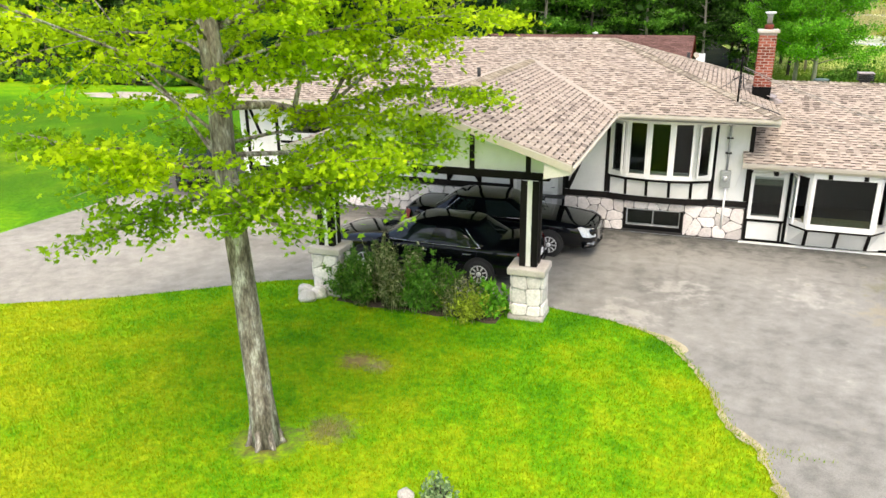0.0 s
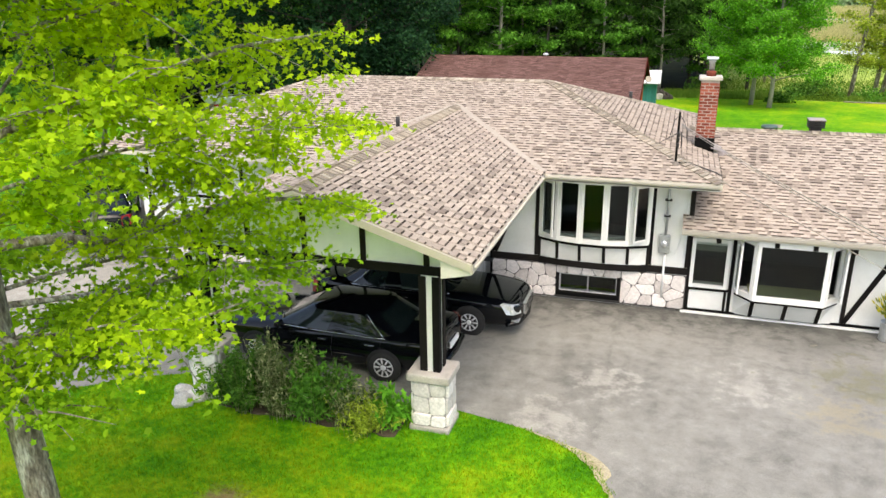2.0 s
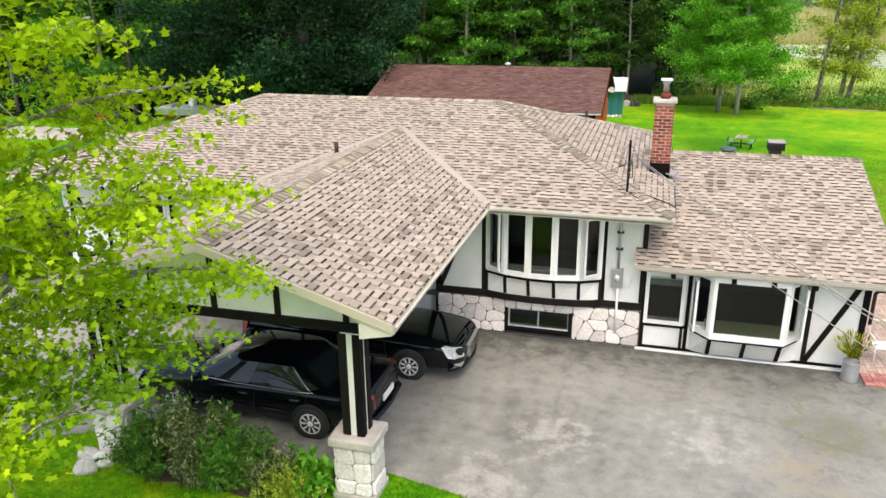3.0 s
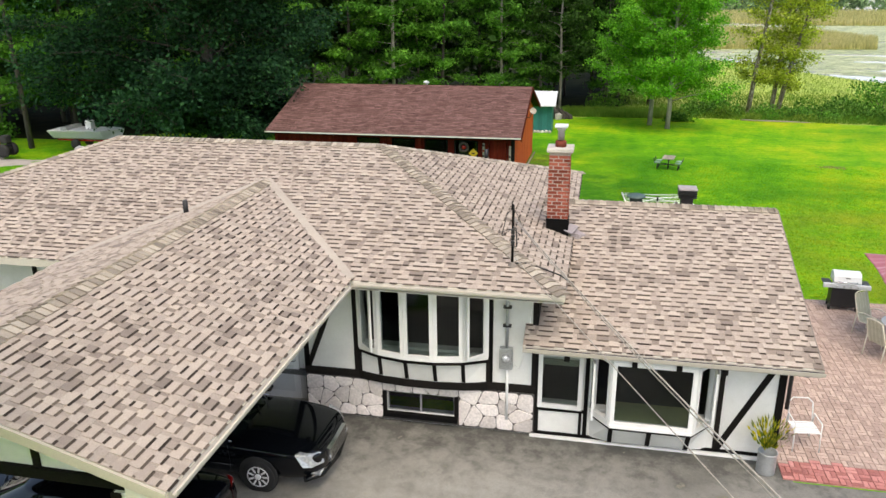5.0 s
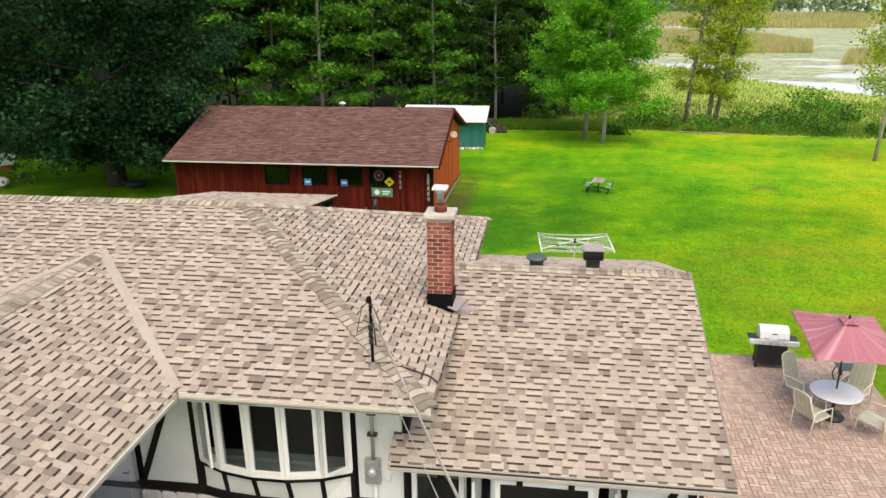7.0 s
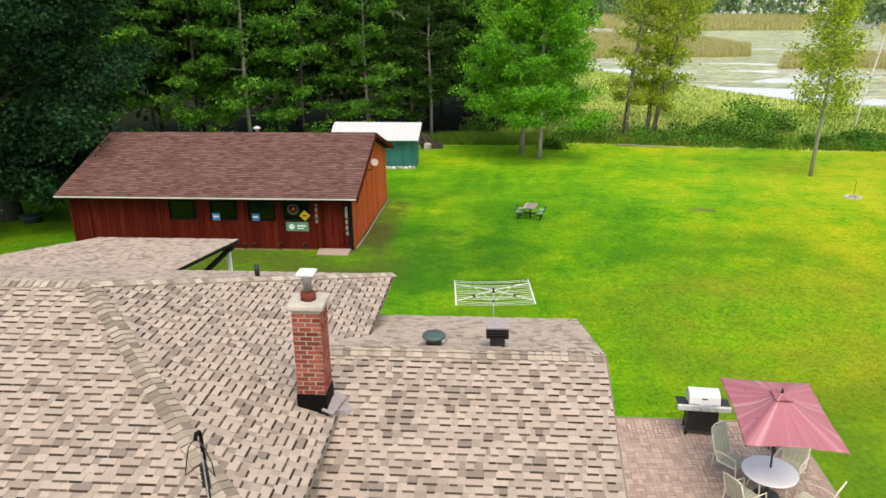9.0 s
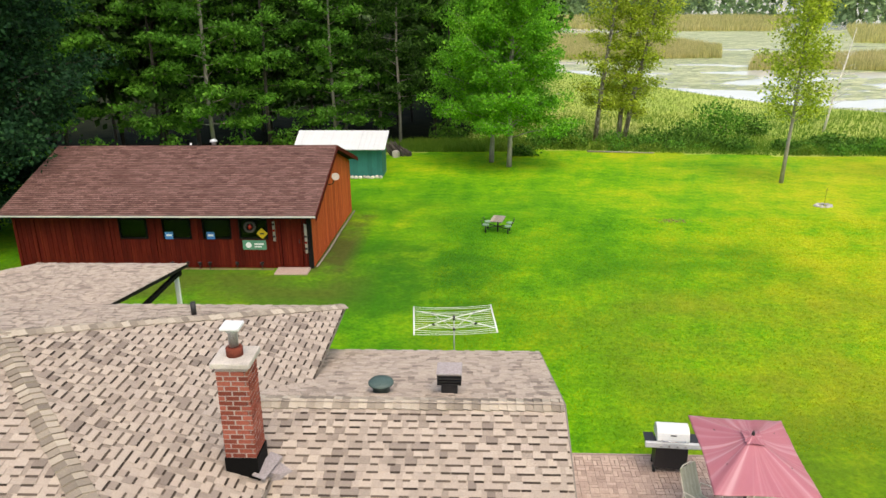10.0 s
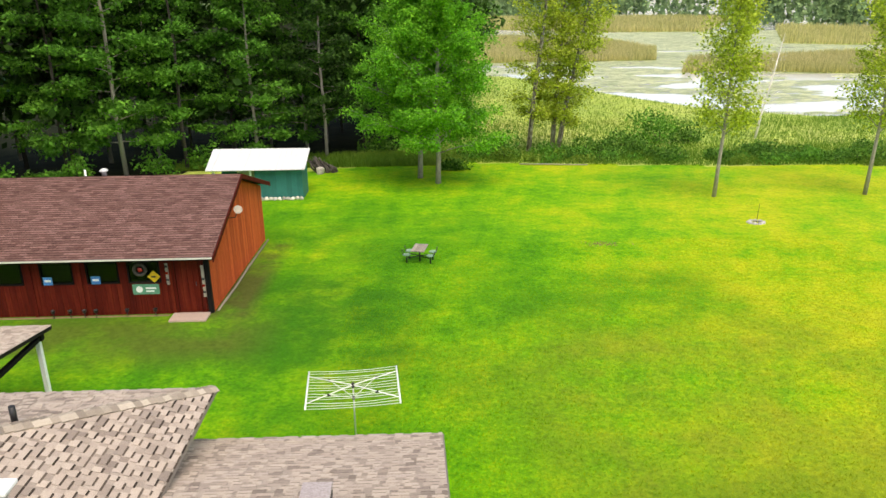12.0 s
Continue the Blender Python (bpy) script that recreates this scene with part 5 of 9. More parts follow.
for sx in (-1, 1):
    part("cable_loop", tube([(0.57, 20.72, 4.90), (0.57 + sx * 0.10, 20.70, 4.78), (0.57 + sx * (0.16 + 0.02 * sx), 20.68, 4.58), (0.57 + sx * 0.19, 20.70, 4.37), (0.57 + sx * 0.13, 20.74, 4.40), (0.57 + sx * 0.03, 20.80, 4.46)], 0.008, 6), M["black_metal"], mast, "black looped cable")
part("guy", tube([(0.57, 20.9, 4.45), (0.15, 21.9, 4.02)], 0.008, 6), M["black_metal"], mast)
part("roof_conduit", tube([(0.58, 20.86, 3.77), (0.82, 20.90, 3.775), (1.2, 20.92, 3.66), (1.5, 20.9, 3.565), (1.62, 20.8, 3.52)], 0.014, 8), M["black_metal"], mast, "dark conduit along the roof edge")
for k, (a, b, sag) in enumerate((((0.62, 20.72, 4.7), (22.9, -25.0, 13.5), 3.66), ((0.64, 20.76, 3.9), (22.0, -25.0, 3.05), 0.02), ((0.62, 20.72, 4.66), (22.9, -25.0, 13.4), 3.68))):
    a, b = Vector(a), Vector(b)
    pts = [a.lerp(b, s / 30) - Vector((0, 0, sag * 4 * (s / 30) * (1 - s / 30))) for s in range(31)]
    single("service_cable", tube(pts, 0.010 if k == 0 else 0.007, 6), M["cable"], "thin pale overhead service cable from the roof mast", "cable", "service cables")

# chimney and roof fittings
chimney = part("chimney", boxes((1.028, 1.472, 23.548, 23.992, 3.3, 5.36)), M["mortar_light"], house, "red brick chimney with pale concrete cap")
part("cap", boxes((0.965, 1.535, 23.48, 24.06, 5.365, 5.455)), M["concrete"], chimney, "pale concrete chimney cap", bevel=0.02)
bm = boxes((1.005, 1.495, 23.525, 24.015, 3.45, 3.875))
part("flashing", bm, M["timber"], chimney, "dark metal flashing at the chimney foot")
bm = bmesh.new()
lathe(bm, [(0.12, 0), (0.12, 0.12), (0.10, 0.13)], 16, (1.25, 23.77, 5.455))
part("flue_tile", bm, M["brick"], chimney, "red clay flue collar")
bm = bmesh.new()
lathe(bm, [(0.07, 0), (0.07, 0.2), (0.095, 0.22), (0.095, 0.27)], 16, (1.25, 23.77, 5.6))
part("flue_pipe", bm, M["grey_metal"], chimney, "metal flue pipe")
part("flue_cap", boxes((1.11, 1.39, 23.63, 23.91, 5.88, 5.93)), M["white_metal"], chimney, "pale square flue cap", bevel=0.015)
bm = bmesh.new()
hull(bm, [(1.52, 23.66, 3.36), (1.76, 23.70, 3.38), (1.92, 23.86, 3.42), (1.62, 24.02, 3.46)], [(1.52, 23.66, 3.56), (1.74, 23.72, 3.47), (1.88, 23.86, 3.45), (1.62, 23.98, 3.56)])
part("flashing", bm, M["vent_top"], chimney, "crumpled grey metal flashing")
part("flashing", bar(bmesh.new(), (1.50, 23.45, 3.60), (1.62, 24.05, 3.585), 0.20, 0.02, (0.28, 0, 0.96)), M["vent_top"], chimney, "flat mauve grey flashing sheet")
for p, h in (((-6.7, 21.75, 4.0), 0.42), ((-1.0, 27.9, 4.1), 0.36)):
    part("vent_pipe", tube([p, (p[0], p[1], p[2] + h)], 0.055, 12), M["black_metal"], house, "black plumbing vent pipe")
vent = part("roof_vent", boxes((4.09, 4.37, 25.79, 26.06, 3.5, 3.86)), M["black_metal"], house, "dark louvred square roof vent", bevel=0.01)
for k in range(4):
    z = 3.88 + k * 0.055
    part("louvre", boxes((4.02, 4.44, 25.72, 26.13, z, z + 0.028)), M["black_metal"], vent)
part("top", boxes((4.01, 4.45, 25.71, 26.14, 4.075, 4.11)), M["vent_top"], vent, "faded flat lid", bevel=0.01)
part("throat", boxes((4.13, 4.33, 25.83, 26.02, 3.84, 4.08)), M["black_metal"], vent)
bm = bmesh.new()
lathe(bm, [(0.15, -0.3), (0.15, 0.05), (0.225, 0.06), (0.225, 0.08), (0.2, 0.11), (0.05, 0.12)], 24, (3.03, 25.85, 3.78))
part("roof_vent", bm, M["green_metal"], house, "low round green metal roof vent")

# boxed eave returns at the carport corners
for sx in (1, -1):
    bm = bmesh.new()
    pts = [(CX + sx * 2.58, 3.21), (CX + sx * 3.09, 3.32), (CX + sx * 3.09, 3.40), (CX + sx * 2.58, 3.57)]
    hull(bm, [(x, CYS + 0.01, z) for x, z in pts], [(x, 14.33, z) for x, z in pts])
    bmesh.ops.recalc_face_normals(bm, faces=bm.faces)
    part("eave_return", bm, M["soffit"], house, "cream boxed eave return")

# carport posts, gable and beams
gable = part("gable", bmesh.new(), M["stucco"], house)
bm = bmesh.new()
zt = lambda x: EZ + 0.02 - 0.13 + (CZ - EZ) * (1 - abs(x - CX) / 3.1)
hull(bm, [(-8.1, 14.2, 3.2), (-2.9, 14.2, 3.2), (-2.9, 14.2, zt(-2.9)), (CX, 14.2, zt(CX)), (-8.1, 14.2, zt(-8.1))], [(-8.1, 14.3, 3.2), (-2.9, 14.3, 3.2), (-2.9, 14.3, zt(-2.9)), (CX, 14.3, zt(CX)), (-8.1, 14.3, zt(-8.1))])
bmesh.ops.recalc_face_normals(bm, faces=bm.faces)
bm.to_mesh(gable.data)
tagged(gable, "white stucco carport gable with dark timbers")
for x in (-3.34, -4.51, -5.65, -6.8, -7.75):
    part("timber", boxes((x - 0.05, x + 0.05, 14.17, 14.198, 3.2, zt(x) - 0.01)), M["timber"], gable)
part("beam", boxes((-8.1, -2.9, 14.14, 14.32, 3.05, 3.2)), M["timber"], house, "dark beam across the carport")
part("beam", boxes((-3.36, -3.2, 14.32, WY, 3.05, 3.22)), M["timber"], house, "dark beam from the post to the house")
part("beam", boxes((-7.95, -7.79, 14.32, WY, 3.05, 3.22)), M["timber"], house)
part("brace", bar(bmesh.new(), (-3.28, 14.3, 2.45), (-3.28, 14.95, 3.06), 0.09, 0.08, (1, 0, 0)), M["timber"], house)
part("brace", bar(bmesh.new(), (-7.87, 14.3, 2.45), (-7.87, 14.95, 3.06), 0.09, 0.08, (1, 0, 0)), M["timber"], house)
# unseen ceiling, made near-black so the cars beneath reflect little light
part("ceiling", boxes((CW + 0.1, CE - 0.1, 14.32, WY, 3.24, 3.26)), M["timber"], house, "flat carport ceiling, blackened to darken the car reflections")
PIERS = ((-3.27, 14.25), (-7.87, 14.15))
piers = []
for x, y in PIERS:
    z0 = ground_z(x, y) - 0.1
    p = part("pier", boxes((x - 0.31, x + 0.31, y - 0.27, y + 0.27, z0, 1.08)), M["pier_joint"], house, "whitewashed stone pier with concrete cap")
    part("cap", boxes((x - 0.40, x + 0.40, y - 0.36, y + 0.36, 1.08, 1.24)), M["concrete"], p, "rough pale concrete cap", bevel=0.03)
    part("footing", boxes((x - 0.38, x + 0.38, y - 0.34, y + 0.34, z0 - 0.1, z0 + 0.2)), M["concrete"], p, bevel=0.03)
    post = part("post", boxes((x - 0.155, x + 0.155, y - 0.155, y + 0.155, 1.24, 3.05)), M["stucco"], house, "white carport post with dark corner boards")
    for sx in (-1, 1):
        for sy in (-1, 1):
            part("corner_board", boxes((min(x + sx * 0.055, x + sx * 0.185), max(x + sx * 0.055, x + sx * 0.185), min(y + sy * 0.055, y + sy * 0.185), max(y + sy * 0.055, y + sy * 0.185), 1.243, 3.049)), M["timber"], post)
    piers.append((p, x, y, z0))


# ---- cars ----
def build_car(label, tall=1.0, paint="car_paint"):
    """A large saloon, nose along +x, wheels on z = 0."""
    car = thing("car", label, "car")
    st = [(2.70, 0.46, 0.40, 0.66, 0.70), (2.66, 0.66, 0.30, 0.74, 0.79), (2.48, 0.86, 0.24, 0.80, 0.87), (2.0, 0.925, 0.22, 0.86, 0.94), (1.3, 0.945, 0.22, 0.90, 1.0), (0.95, 0.94, 0.22, 0.90, 1.0), (-0.3, 0.945, 0.22, 0.92, 1.0), (-1.5, 0.945, 0.22, 0.94, 1.02), (-1.85, 0.94, 0.22, 0.95, 1.06), (-2.35, 0.90, 0.26, 0.95, 1.06), (-2.55, 0.84, 0.33, 0.90, 1.0), (-2.62, 0.70, 0.45, 0.78, 0.84)]
    bm = bmesh.new()
    rings = []
    for x, w, zb, zs, zt in st:
        half = [(0.0, zb), (0.82 * w, zb), (0.95 * w, zb + 0.10), (w, zb + (zs - zb) * 0.55), (0.985 * w, zs - 0.05), (0.93 * w, zs + 0.01), (0.80 * w, zs + (zt - zs) * 0.6), (0.42 * w, zt - 0.008), (0.0, zt)]
        pts = half + [(-y, z) for y, z in half[-2:0:-1]]
        rings.append([bm.verts.new((x, y, z * tall if z > 0.5 else z)) for y, z in pts])
    for r, s in zip(rings, rings[1:]):
        for k in range(len(r)):
            bm.faces.new((r[k], s[k], s[(k + 1) % len(r)], r[(k + 1) % len(r)])).smooth = True
    bm.faces.new(rings[0])
    bm.faces.new(rings[-1][::-1])
    bmesh.ops.recalc_face_normals(bm, faces=bm.faces)
    body = part("body", bm, M[paint], car, "glossy black body")
    body.modifiers.new("rounding", 'SUBSURF').levels = 2
    body.modifiers["rounding"].render_levels = 2
    # rounded cabin: rings from the belt line to the roof, glazed between the pillars
    zb, zt = 0.93 * tall, 1.35 * tall
    count = 144

    def outline(c, hl, hw, p, z):
        ring = []
        for k in range(count):
            a = 2 * math.pi * (k + 0.5) / count
            co, si = math.cos(a), math.sin(a)
            ring.append((c + hl * math.copysign(abs(co) ** p, co), hw * math.copysign(abs(si) ** p, si), z))
        return ring

    levels = [outline(-0.37 - 0.05 * q, 1.62 - 0.80 * q ** 0.92, 0.885 - 0.235 * q ** 1.25, 0.5, zb + (zt - zb) * q) for q in (0, 0.07, 0.2, 0.4, 0.6, 0.8, 0.92, 1.0)]
    levels += [outline(-0.42, 0.82 * f, 0.65 * f, 0.5 + 0.15 * (1 - f), zt + 0.055 * (1 - f * f)) for f in (0.93, 0.8, 0.6, 0.35, 0.1)]
    shell, glass = bmesh.new(), bmesh.new()
    for target in (shell, glass):
        vs = [[target.verts.new(p) for p in ring] for ring in levels]
        for i in range(len(levels) - 1):
            for k in range(count):
                d = (k + 1) * 360 / count
                d = d if d <= 180 else 360 - d
                glazed = 1 <= i <= 5 and (d <= 41 or 50 <= d <= 87.5 or 92.5 <= d <= 118 or d >= 143)
                if glazed == (target is glass):
                    target.faces.new((vs[i][k], vs[i][(k + 1) % count], vs[i + 1][(k + 1) % count], vs[i + 1][k])).smooth = True
        if target is shell:
            target.faces.new(vs[-1])
        bmesh.ops.delete(target, geom=[v for v in target.verts if not v.link_faces], context='VERTS')
    part("cabin_glass", glass, M["dark_glass"], car, "dark windows")
    part("roof", shell, M[paint], car, "rounded black roof and pillars")
    for s in (-1, 1):
        part("window_trim", tube([(x, y * 1.006 * s, z) for x, y, z in (levels[i][46] for i in range(1, 7))], 0.012, 6), M["chrome"], car, "chrome strip round the rear side window")
        part("window_trim", tube([(1.0, s * 0.83, zb + 0.012), (0.2, s * 0.892, zb + 0.012), (-1.2, s * 0.892, zb + 0.012), (-1.7, s * 0.83, zb + 0.012)], 0.010, 6), M["chrome"], car, "chrome strip")
        part("side_moulding", tube([(1.05, s * 0.945, 0.52), (-1.0, s * 0.947, 0.52)], 0.014, 6), M[paint], car)
        for x in (0.98, -0.28, -1.36):
            part("door_gap", tube([(x, s * 0.950, 0.34), (x + 0.02, s * 0.958, 0.62), (x - 0.02, s * 0.925, zb - 0.02)], 0.005, 5), M["tyre"], car)
        for x in (-0.05, -1.12):
            part("door_handle", boxes((x - 0.11, x + 0.08, min(s * 0.945, s * 0.975), max(s * 0.945, s * 0.975), 0.78 * tall, 0.81 * tall)), M["chrome"], car, bevel=0.008)
        mir = bmesh.new()
        hull(mir, [(0.82, s * 0.90, 0.97), (1.0, s * 0.90, 0.97), (0.98, s * 1.10, 0.98), (0.86, s * 1.12, 0.98)][::s], [(0.84, s * 0.93, 1.11), (0.97, s * 0.93, 1.11), (0.96, s * 1.09, 1.10), (0.87, s * 1.10, 1.10)][::s])
        mir.transform(Matrix.Scale(tall, 4, (0, 0, 1)))
        bmesh.ops.recalc_face_normals(mir, faces=mir.faces)
        part("mirror", mir, M[paint], car, bevel=0.02)
        lamp = bmesh.new()
        hull(lamp, [(2.62, s * 0.55, 0.54), (2.46, s * 0.80, 0.56), (2.32, s * 0.885, 0.60), (2.40, s * 0.55, 0.56)], [(2.56, s * 0.55, 0.76), (2.38, s * 0.78, 0.80), (2.16, s * 0.865, 0.84), (2.26, s * 0.60, 0.82)])
        bmesh.ops.recalc_face_normals(lamp, faces=lamp.faces)
        lamp.transform(Matrix.Translation((0.07, s * 0.045, 0.015)))
        part("headlight", lamp, M["lamp_glass"], car, "clear headlight", bevel=0.015)
        tail = bmesh.new()
        hull(tail, [(-2.60, s * 0.56, 0.62), (-2.50, s * 0.86, 0.62), (-2.38, s * 0.90, 0.64)], [(-2.58, s * 0.58, 0.94), (-2.46, s * 0.84, 0.94), (-2.3, s * 0.895, 0.94)])
        tail.transform(Matrix.Translation((-0.02, s * 0.015, 0)) @ Matrix.Scale(tall, 4, (0, 0, 1)))
        bmesh.ops.recalc_face_normals(tail, faces=tail.faces)
        part("tail_light", tail, M["tail_glass"], car, "red tail light", bevel=0.012)
        part("fog_light", boxes((2.46, 2.66, min(s * 0.52, s * 0.78), max(s * 0.52, s * 0.78), 0.38, 0.43)), M["lamp_glass"], car, bevel=0.02)
        for wx in (1.52, -1.43):
            arch = bmesh.new()
            lathe(arch, [(0.385, 0), (0.38, 0.012), (0.36, 0.016)], 28)
            arch.transform(pose(wx, s * 0.930, 0.36, -90 * s))
            part("wheel_arch", arch, M["tyre"], car)
            t = bmesh.new()
            lathe(t, [(0.205, -0.11), (0.31, -0.115), (0.335, -0.08), (0.335, 0.08), (0.31, 0.115), (0.205, 0.11)], 30)
            t.transform(pose(wx, s * 0.85, 0.335, -90 * s))
            wheel = part("wheel", t, M["tyre"], car, "black tyre on chrome rim")
            rim = bmesh.new()
            lathe(rim, [(0.20, 0.0), (0.215, 0.112), (0.20, 0.122), (0.185, 0.095)], 30)
            lathe(rim, [(0.065, 0.06), (0.065, 0.118), (0.03, 0.128)], 14)
            for k in range(9):
                a = 2 * math.pi * k / 9
                bar(rim, (0.045 * math.cos(a), 0.045 * math.sin(a), 0.08), (0.19 * math.cos(a), 0.19 * math.sin(a), 0.095), 0.036, 0.026, (0, 0, 1))
            rim.transform(pose(wx, s * 0.85, 0.335, -90 * s))
            part("rim", rim, M["rim"], wheel, "silver spoked rim")
    gr = boxes((2.67, 2.75, -0.40, 0.40, 0.46, 0.49), (2.67, 2.75, -0.40, 0.40, 0.71, 0.74), (2.67, 2.75, -0.43, -0.40, 0.46, 0.74), (2.67, 2.75, 0.40, 0.43, 0.46, 0.74))
    grille = part("grille", gr, M["chrome"], car, "chrome egg-crate grille")
    for k in range(9):
        y = -0.34 + k * 0.085
        part("grille_bar", boxes((2.68, 2.745, y - 0.010, y + 0.010, 0.49, 0.71)), M["chrome"], grille)
    for k in range(3):
        part("grille_bar", boxes((2.68, 2.742, -0.40, 0.40, 0.535 + k * 0.055, 0.549 + k * 0.055)), M["chrome"], grille)
    part("bumper", tube([(2.40, -0.90, 0.36), (2.63, -0.66, 0.34), (2.72, 0, 0.33), (2.63, 0.66, 0.34), (2.40, 0.90, 0.36)], 0.055, 10), M[paint], car)
    part("bumper", tube([(-2.40, -0.90, 0.46), (-2.62, -0.66, 0.46), (-2.67, 0, 0.46), (-2.62, 0.66, 0.46), (-2.40, 0.90, 0.46)], 0.06, 10), M[paint], car)
    part("plate", boxes((-2.66, -2.63, -0.26, 0.26, 0.62, 0.75)), M["white_paint"], car, "pale rear plate with plain bars")
    for s in (-1, 1):
        part("wiper", tube([(1.24, s * 0.15 + 0.1, 0.985 * tall), (1.05, s * 0.2 + 0.42, 1.06 * tall)], 0.009, 5), M["tyre"], car)
    return car


car_a = build_car("black saloon car with chrome grille parked under the carport roof")
car_a.matrix_basis = pose(-5.19, 19.02, ground_z(0, 19.0) + 0.012)
car_b = copy_thing(car_a, pose(-6.15, 16.38, ground_z(0, 16.4) + 0.012, 0, 0, 179))
tagged(car_b, "black saloon car parked behind the flower bed, facing the lane", "car")
suv = build_car("dark blue-black off-road car parked at the end of the lane", 1.06)
suv.matrix_basis = pose(-18.0, 23.0, ground_z(0, 22) + 0.012, 0, 0, 127)


# ---- red workshop ----
barn = thing("workshop", "red stained timber workshop with brown shingle roof, front shade put into its colour", "shed", place=(-7.7, 46, -0.2))
BX0, BX1, BY0, BY1 = -13.6, -1.78, 41.85, 51.2
bz0 = -0.7
bholes = [(x - 0.55, x + 0.55, 1.12, 1.92) for x in (-8.85, -7.1, -5.5, -4.05)] + [(-2.98, -2.12, -0.05, 2.0)]
barn_front = part("wall", pierced(BX0, BX1, bz0, 2.2, BY0, BY0 + 0.12, bholes), M["red_siding"], barn, "red stained board front wall, eave shade in its colour")
barn_side = part("wall", boxes((BX1 - 0.12, BX1, BY0 + 0.12, BY1, bz0, 2.2)), M["orange_siding"], barn, "orange-red board gable wall, sunlight put into its colour")
part("wall", boxes((BX0, BX0 + 0.12, BY0 + 0.12, BY1, bz0, 2.2)), M["red_siding"], barn)
part("wall", boxes((BX0 + 0.12, BX1 - 0.12, BY1 - 0.12, BY1, bz0, 2.2)), M["red_siding"], barn)
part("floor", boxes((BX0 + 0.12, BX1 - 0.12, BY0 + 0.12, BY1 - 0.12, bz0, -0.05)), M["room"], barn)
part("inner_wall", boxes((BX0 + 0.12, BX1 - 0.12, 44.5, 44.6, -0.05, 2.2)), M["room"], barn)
BRY, BRZ = 46.45, 3.90
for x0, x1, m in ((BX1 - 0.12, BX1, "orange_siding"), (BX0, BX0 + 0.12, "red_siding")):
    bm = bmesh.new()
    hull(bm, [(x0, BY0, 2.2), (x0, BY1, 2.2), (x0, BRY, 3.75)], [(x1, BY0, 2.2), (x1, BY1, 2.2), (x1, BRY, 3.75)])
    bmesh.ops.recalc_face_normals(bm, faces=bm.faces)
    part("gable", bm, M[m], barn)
bc = [(-13.9, 41.22, 2.24), (-1.42, 41.22, 2.24), (-1.42, BRY, BRZ), (-13.9, BRY, BRZ), (-13.9, 51.75, 2.22), (-1.42, 51.75, 2.22)]
barn_roof = part("roof", slab(bc, [[0, 1, 2, 3], [5, 4, 3, 2]], 0.12), [M["red_shingle"], M["timber"]], barn, "red brown shingle gable roof")
cover(barn_roof, tab_faces(bc, [[0, 1, 2, 3], [5, 4, 3, 2]]), M["red_shingle"], M["red_tab_shadow"], None, 0.14, (0.30,), False, seed=91, band_w=0.036)
part("fascia", boxes((-13.9, -1.42, 41.185, 41.215, 2.17, 2.23)), M["soffit"], barn, "pale eave board")
for ya, yb, za, zb in ((41.22, BRY, 2.24, BRZ), (BRY, 51.75, BRZ, 2.22)):
    bm = bmesh.new()
    hull(bm, [(-1.415, ya, za - 0.2), (-1.415, yb, zb - 0.2), (-1.415, yb, zb - 0.01), (-1.415, ya, za - 0.01)], [(-1.38, ya, za - 0.2), (-1.38, yb, zb - 0.2), (-1.38, yb, zb - 0.01), (-1.38, ya, za - 0.01)])
    bmesh.ops.recalc_face_normals(bm, faces=bm.faces)
    part("fascia", bm, M["red_siding"], barn, "dark red rake board")
for x in (-13.6, -12.86, -11.38, -9.84, -8.02, -6.3, -3.12, -2.02):
    part("post", boxes((x - 0.06, x + 0.06, BY0 - 0.09, BY0 - 0.002, -0.6, 2.1)), M["red_siding"], barn, "dark red upright board", bevel=0.008)
part("post", boxes((BX1 - 0.14, BX1 + 0.03, BY0 - 0.06, BY0 + 0.1, -0.6, 2.1)), M["timber"], barn, bevel=0.01)
for x in (-8.85, -7.1, -5.5, -4.05):
    w = part("window", frame_bar(bmesh.new(), (x - 0.57, BY0 + 0.01), (x + 0.57, BY0 + 0.01), 1.10, 1.94, 0.05, 0.1), M["timber"], barn, "dark framed workshop window")
    pane(w, (x - 0.57, BY0 + 0.02), (x + 0.57, BY0 + 0.02), 1.10, 1.94, 0.045)
bd = part("door", boxes((-2.96, -2.14, BY0 + 0.02, BY0 + 0.08, -0.05, 1.98)), M["red_siding"], barn, "red plank door", bevel=0.008)
for k in range(4):
    part("door_plank", boxes((-2.94 + 0.2 * k, -2.76 + 0.2 * k, BY0 + 0.005, BY0 + 0.019, -0.03, 1.96)), M["red_siding"], bd)
part("door_handle", tube([(-2.25, BY0 + 0.0, 0.95), (-2.25, BY0 - 0.05, 0.95), (-2.25, BY0 - 0.05, 1.1)], 0.012, 6), M["black_metal"], bd)
single("door_step", boxes((-3.15, -1.85, 41.05, BY0 - 0.1, -0.4, -0.04)), M["paver"], "low pinkish concrete step before the workshop door", "step", bevel=0.02)
single("foundation_strip", boxes((BX0, -3.3, 41.62, BY0 - 0.1, -0.5, -0.10)), M["soil"], "trodden earth strip along the workshop", "paving", kind="structure", bevel=0.02)
# sign boards and ornaments on the workshop front
M["sign_green"] = mat("green sign paint", [(0.3, (0.07, 0.24, 0.15)), (0.7, (0.12, 0.33, 0.21))], scale=3, fine=30, rough=0.5)
M["sign_yellow"] = mat("yellow sign paint", [(0.3, (0.62, 0.42, 0.02)), (0.7, (0.74, 0.52, 0.03))], scale=3, fine=30, rough=0.5)
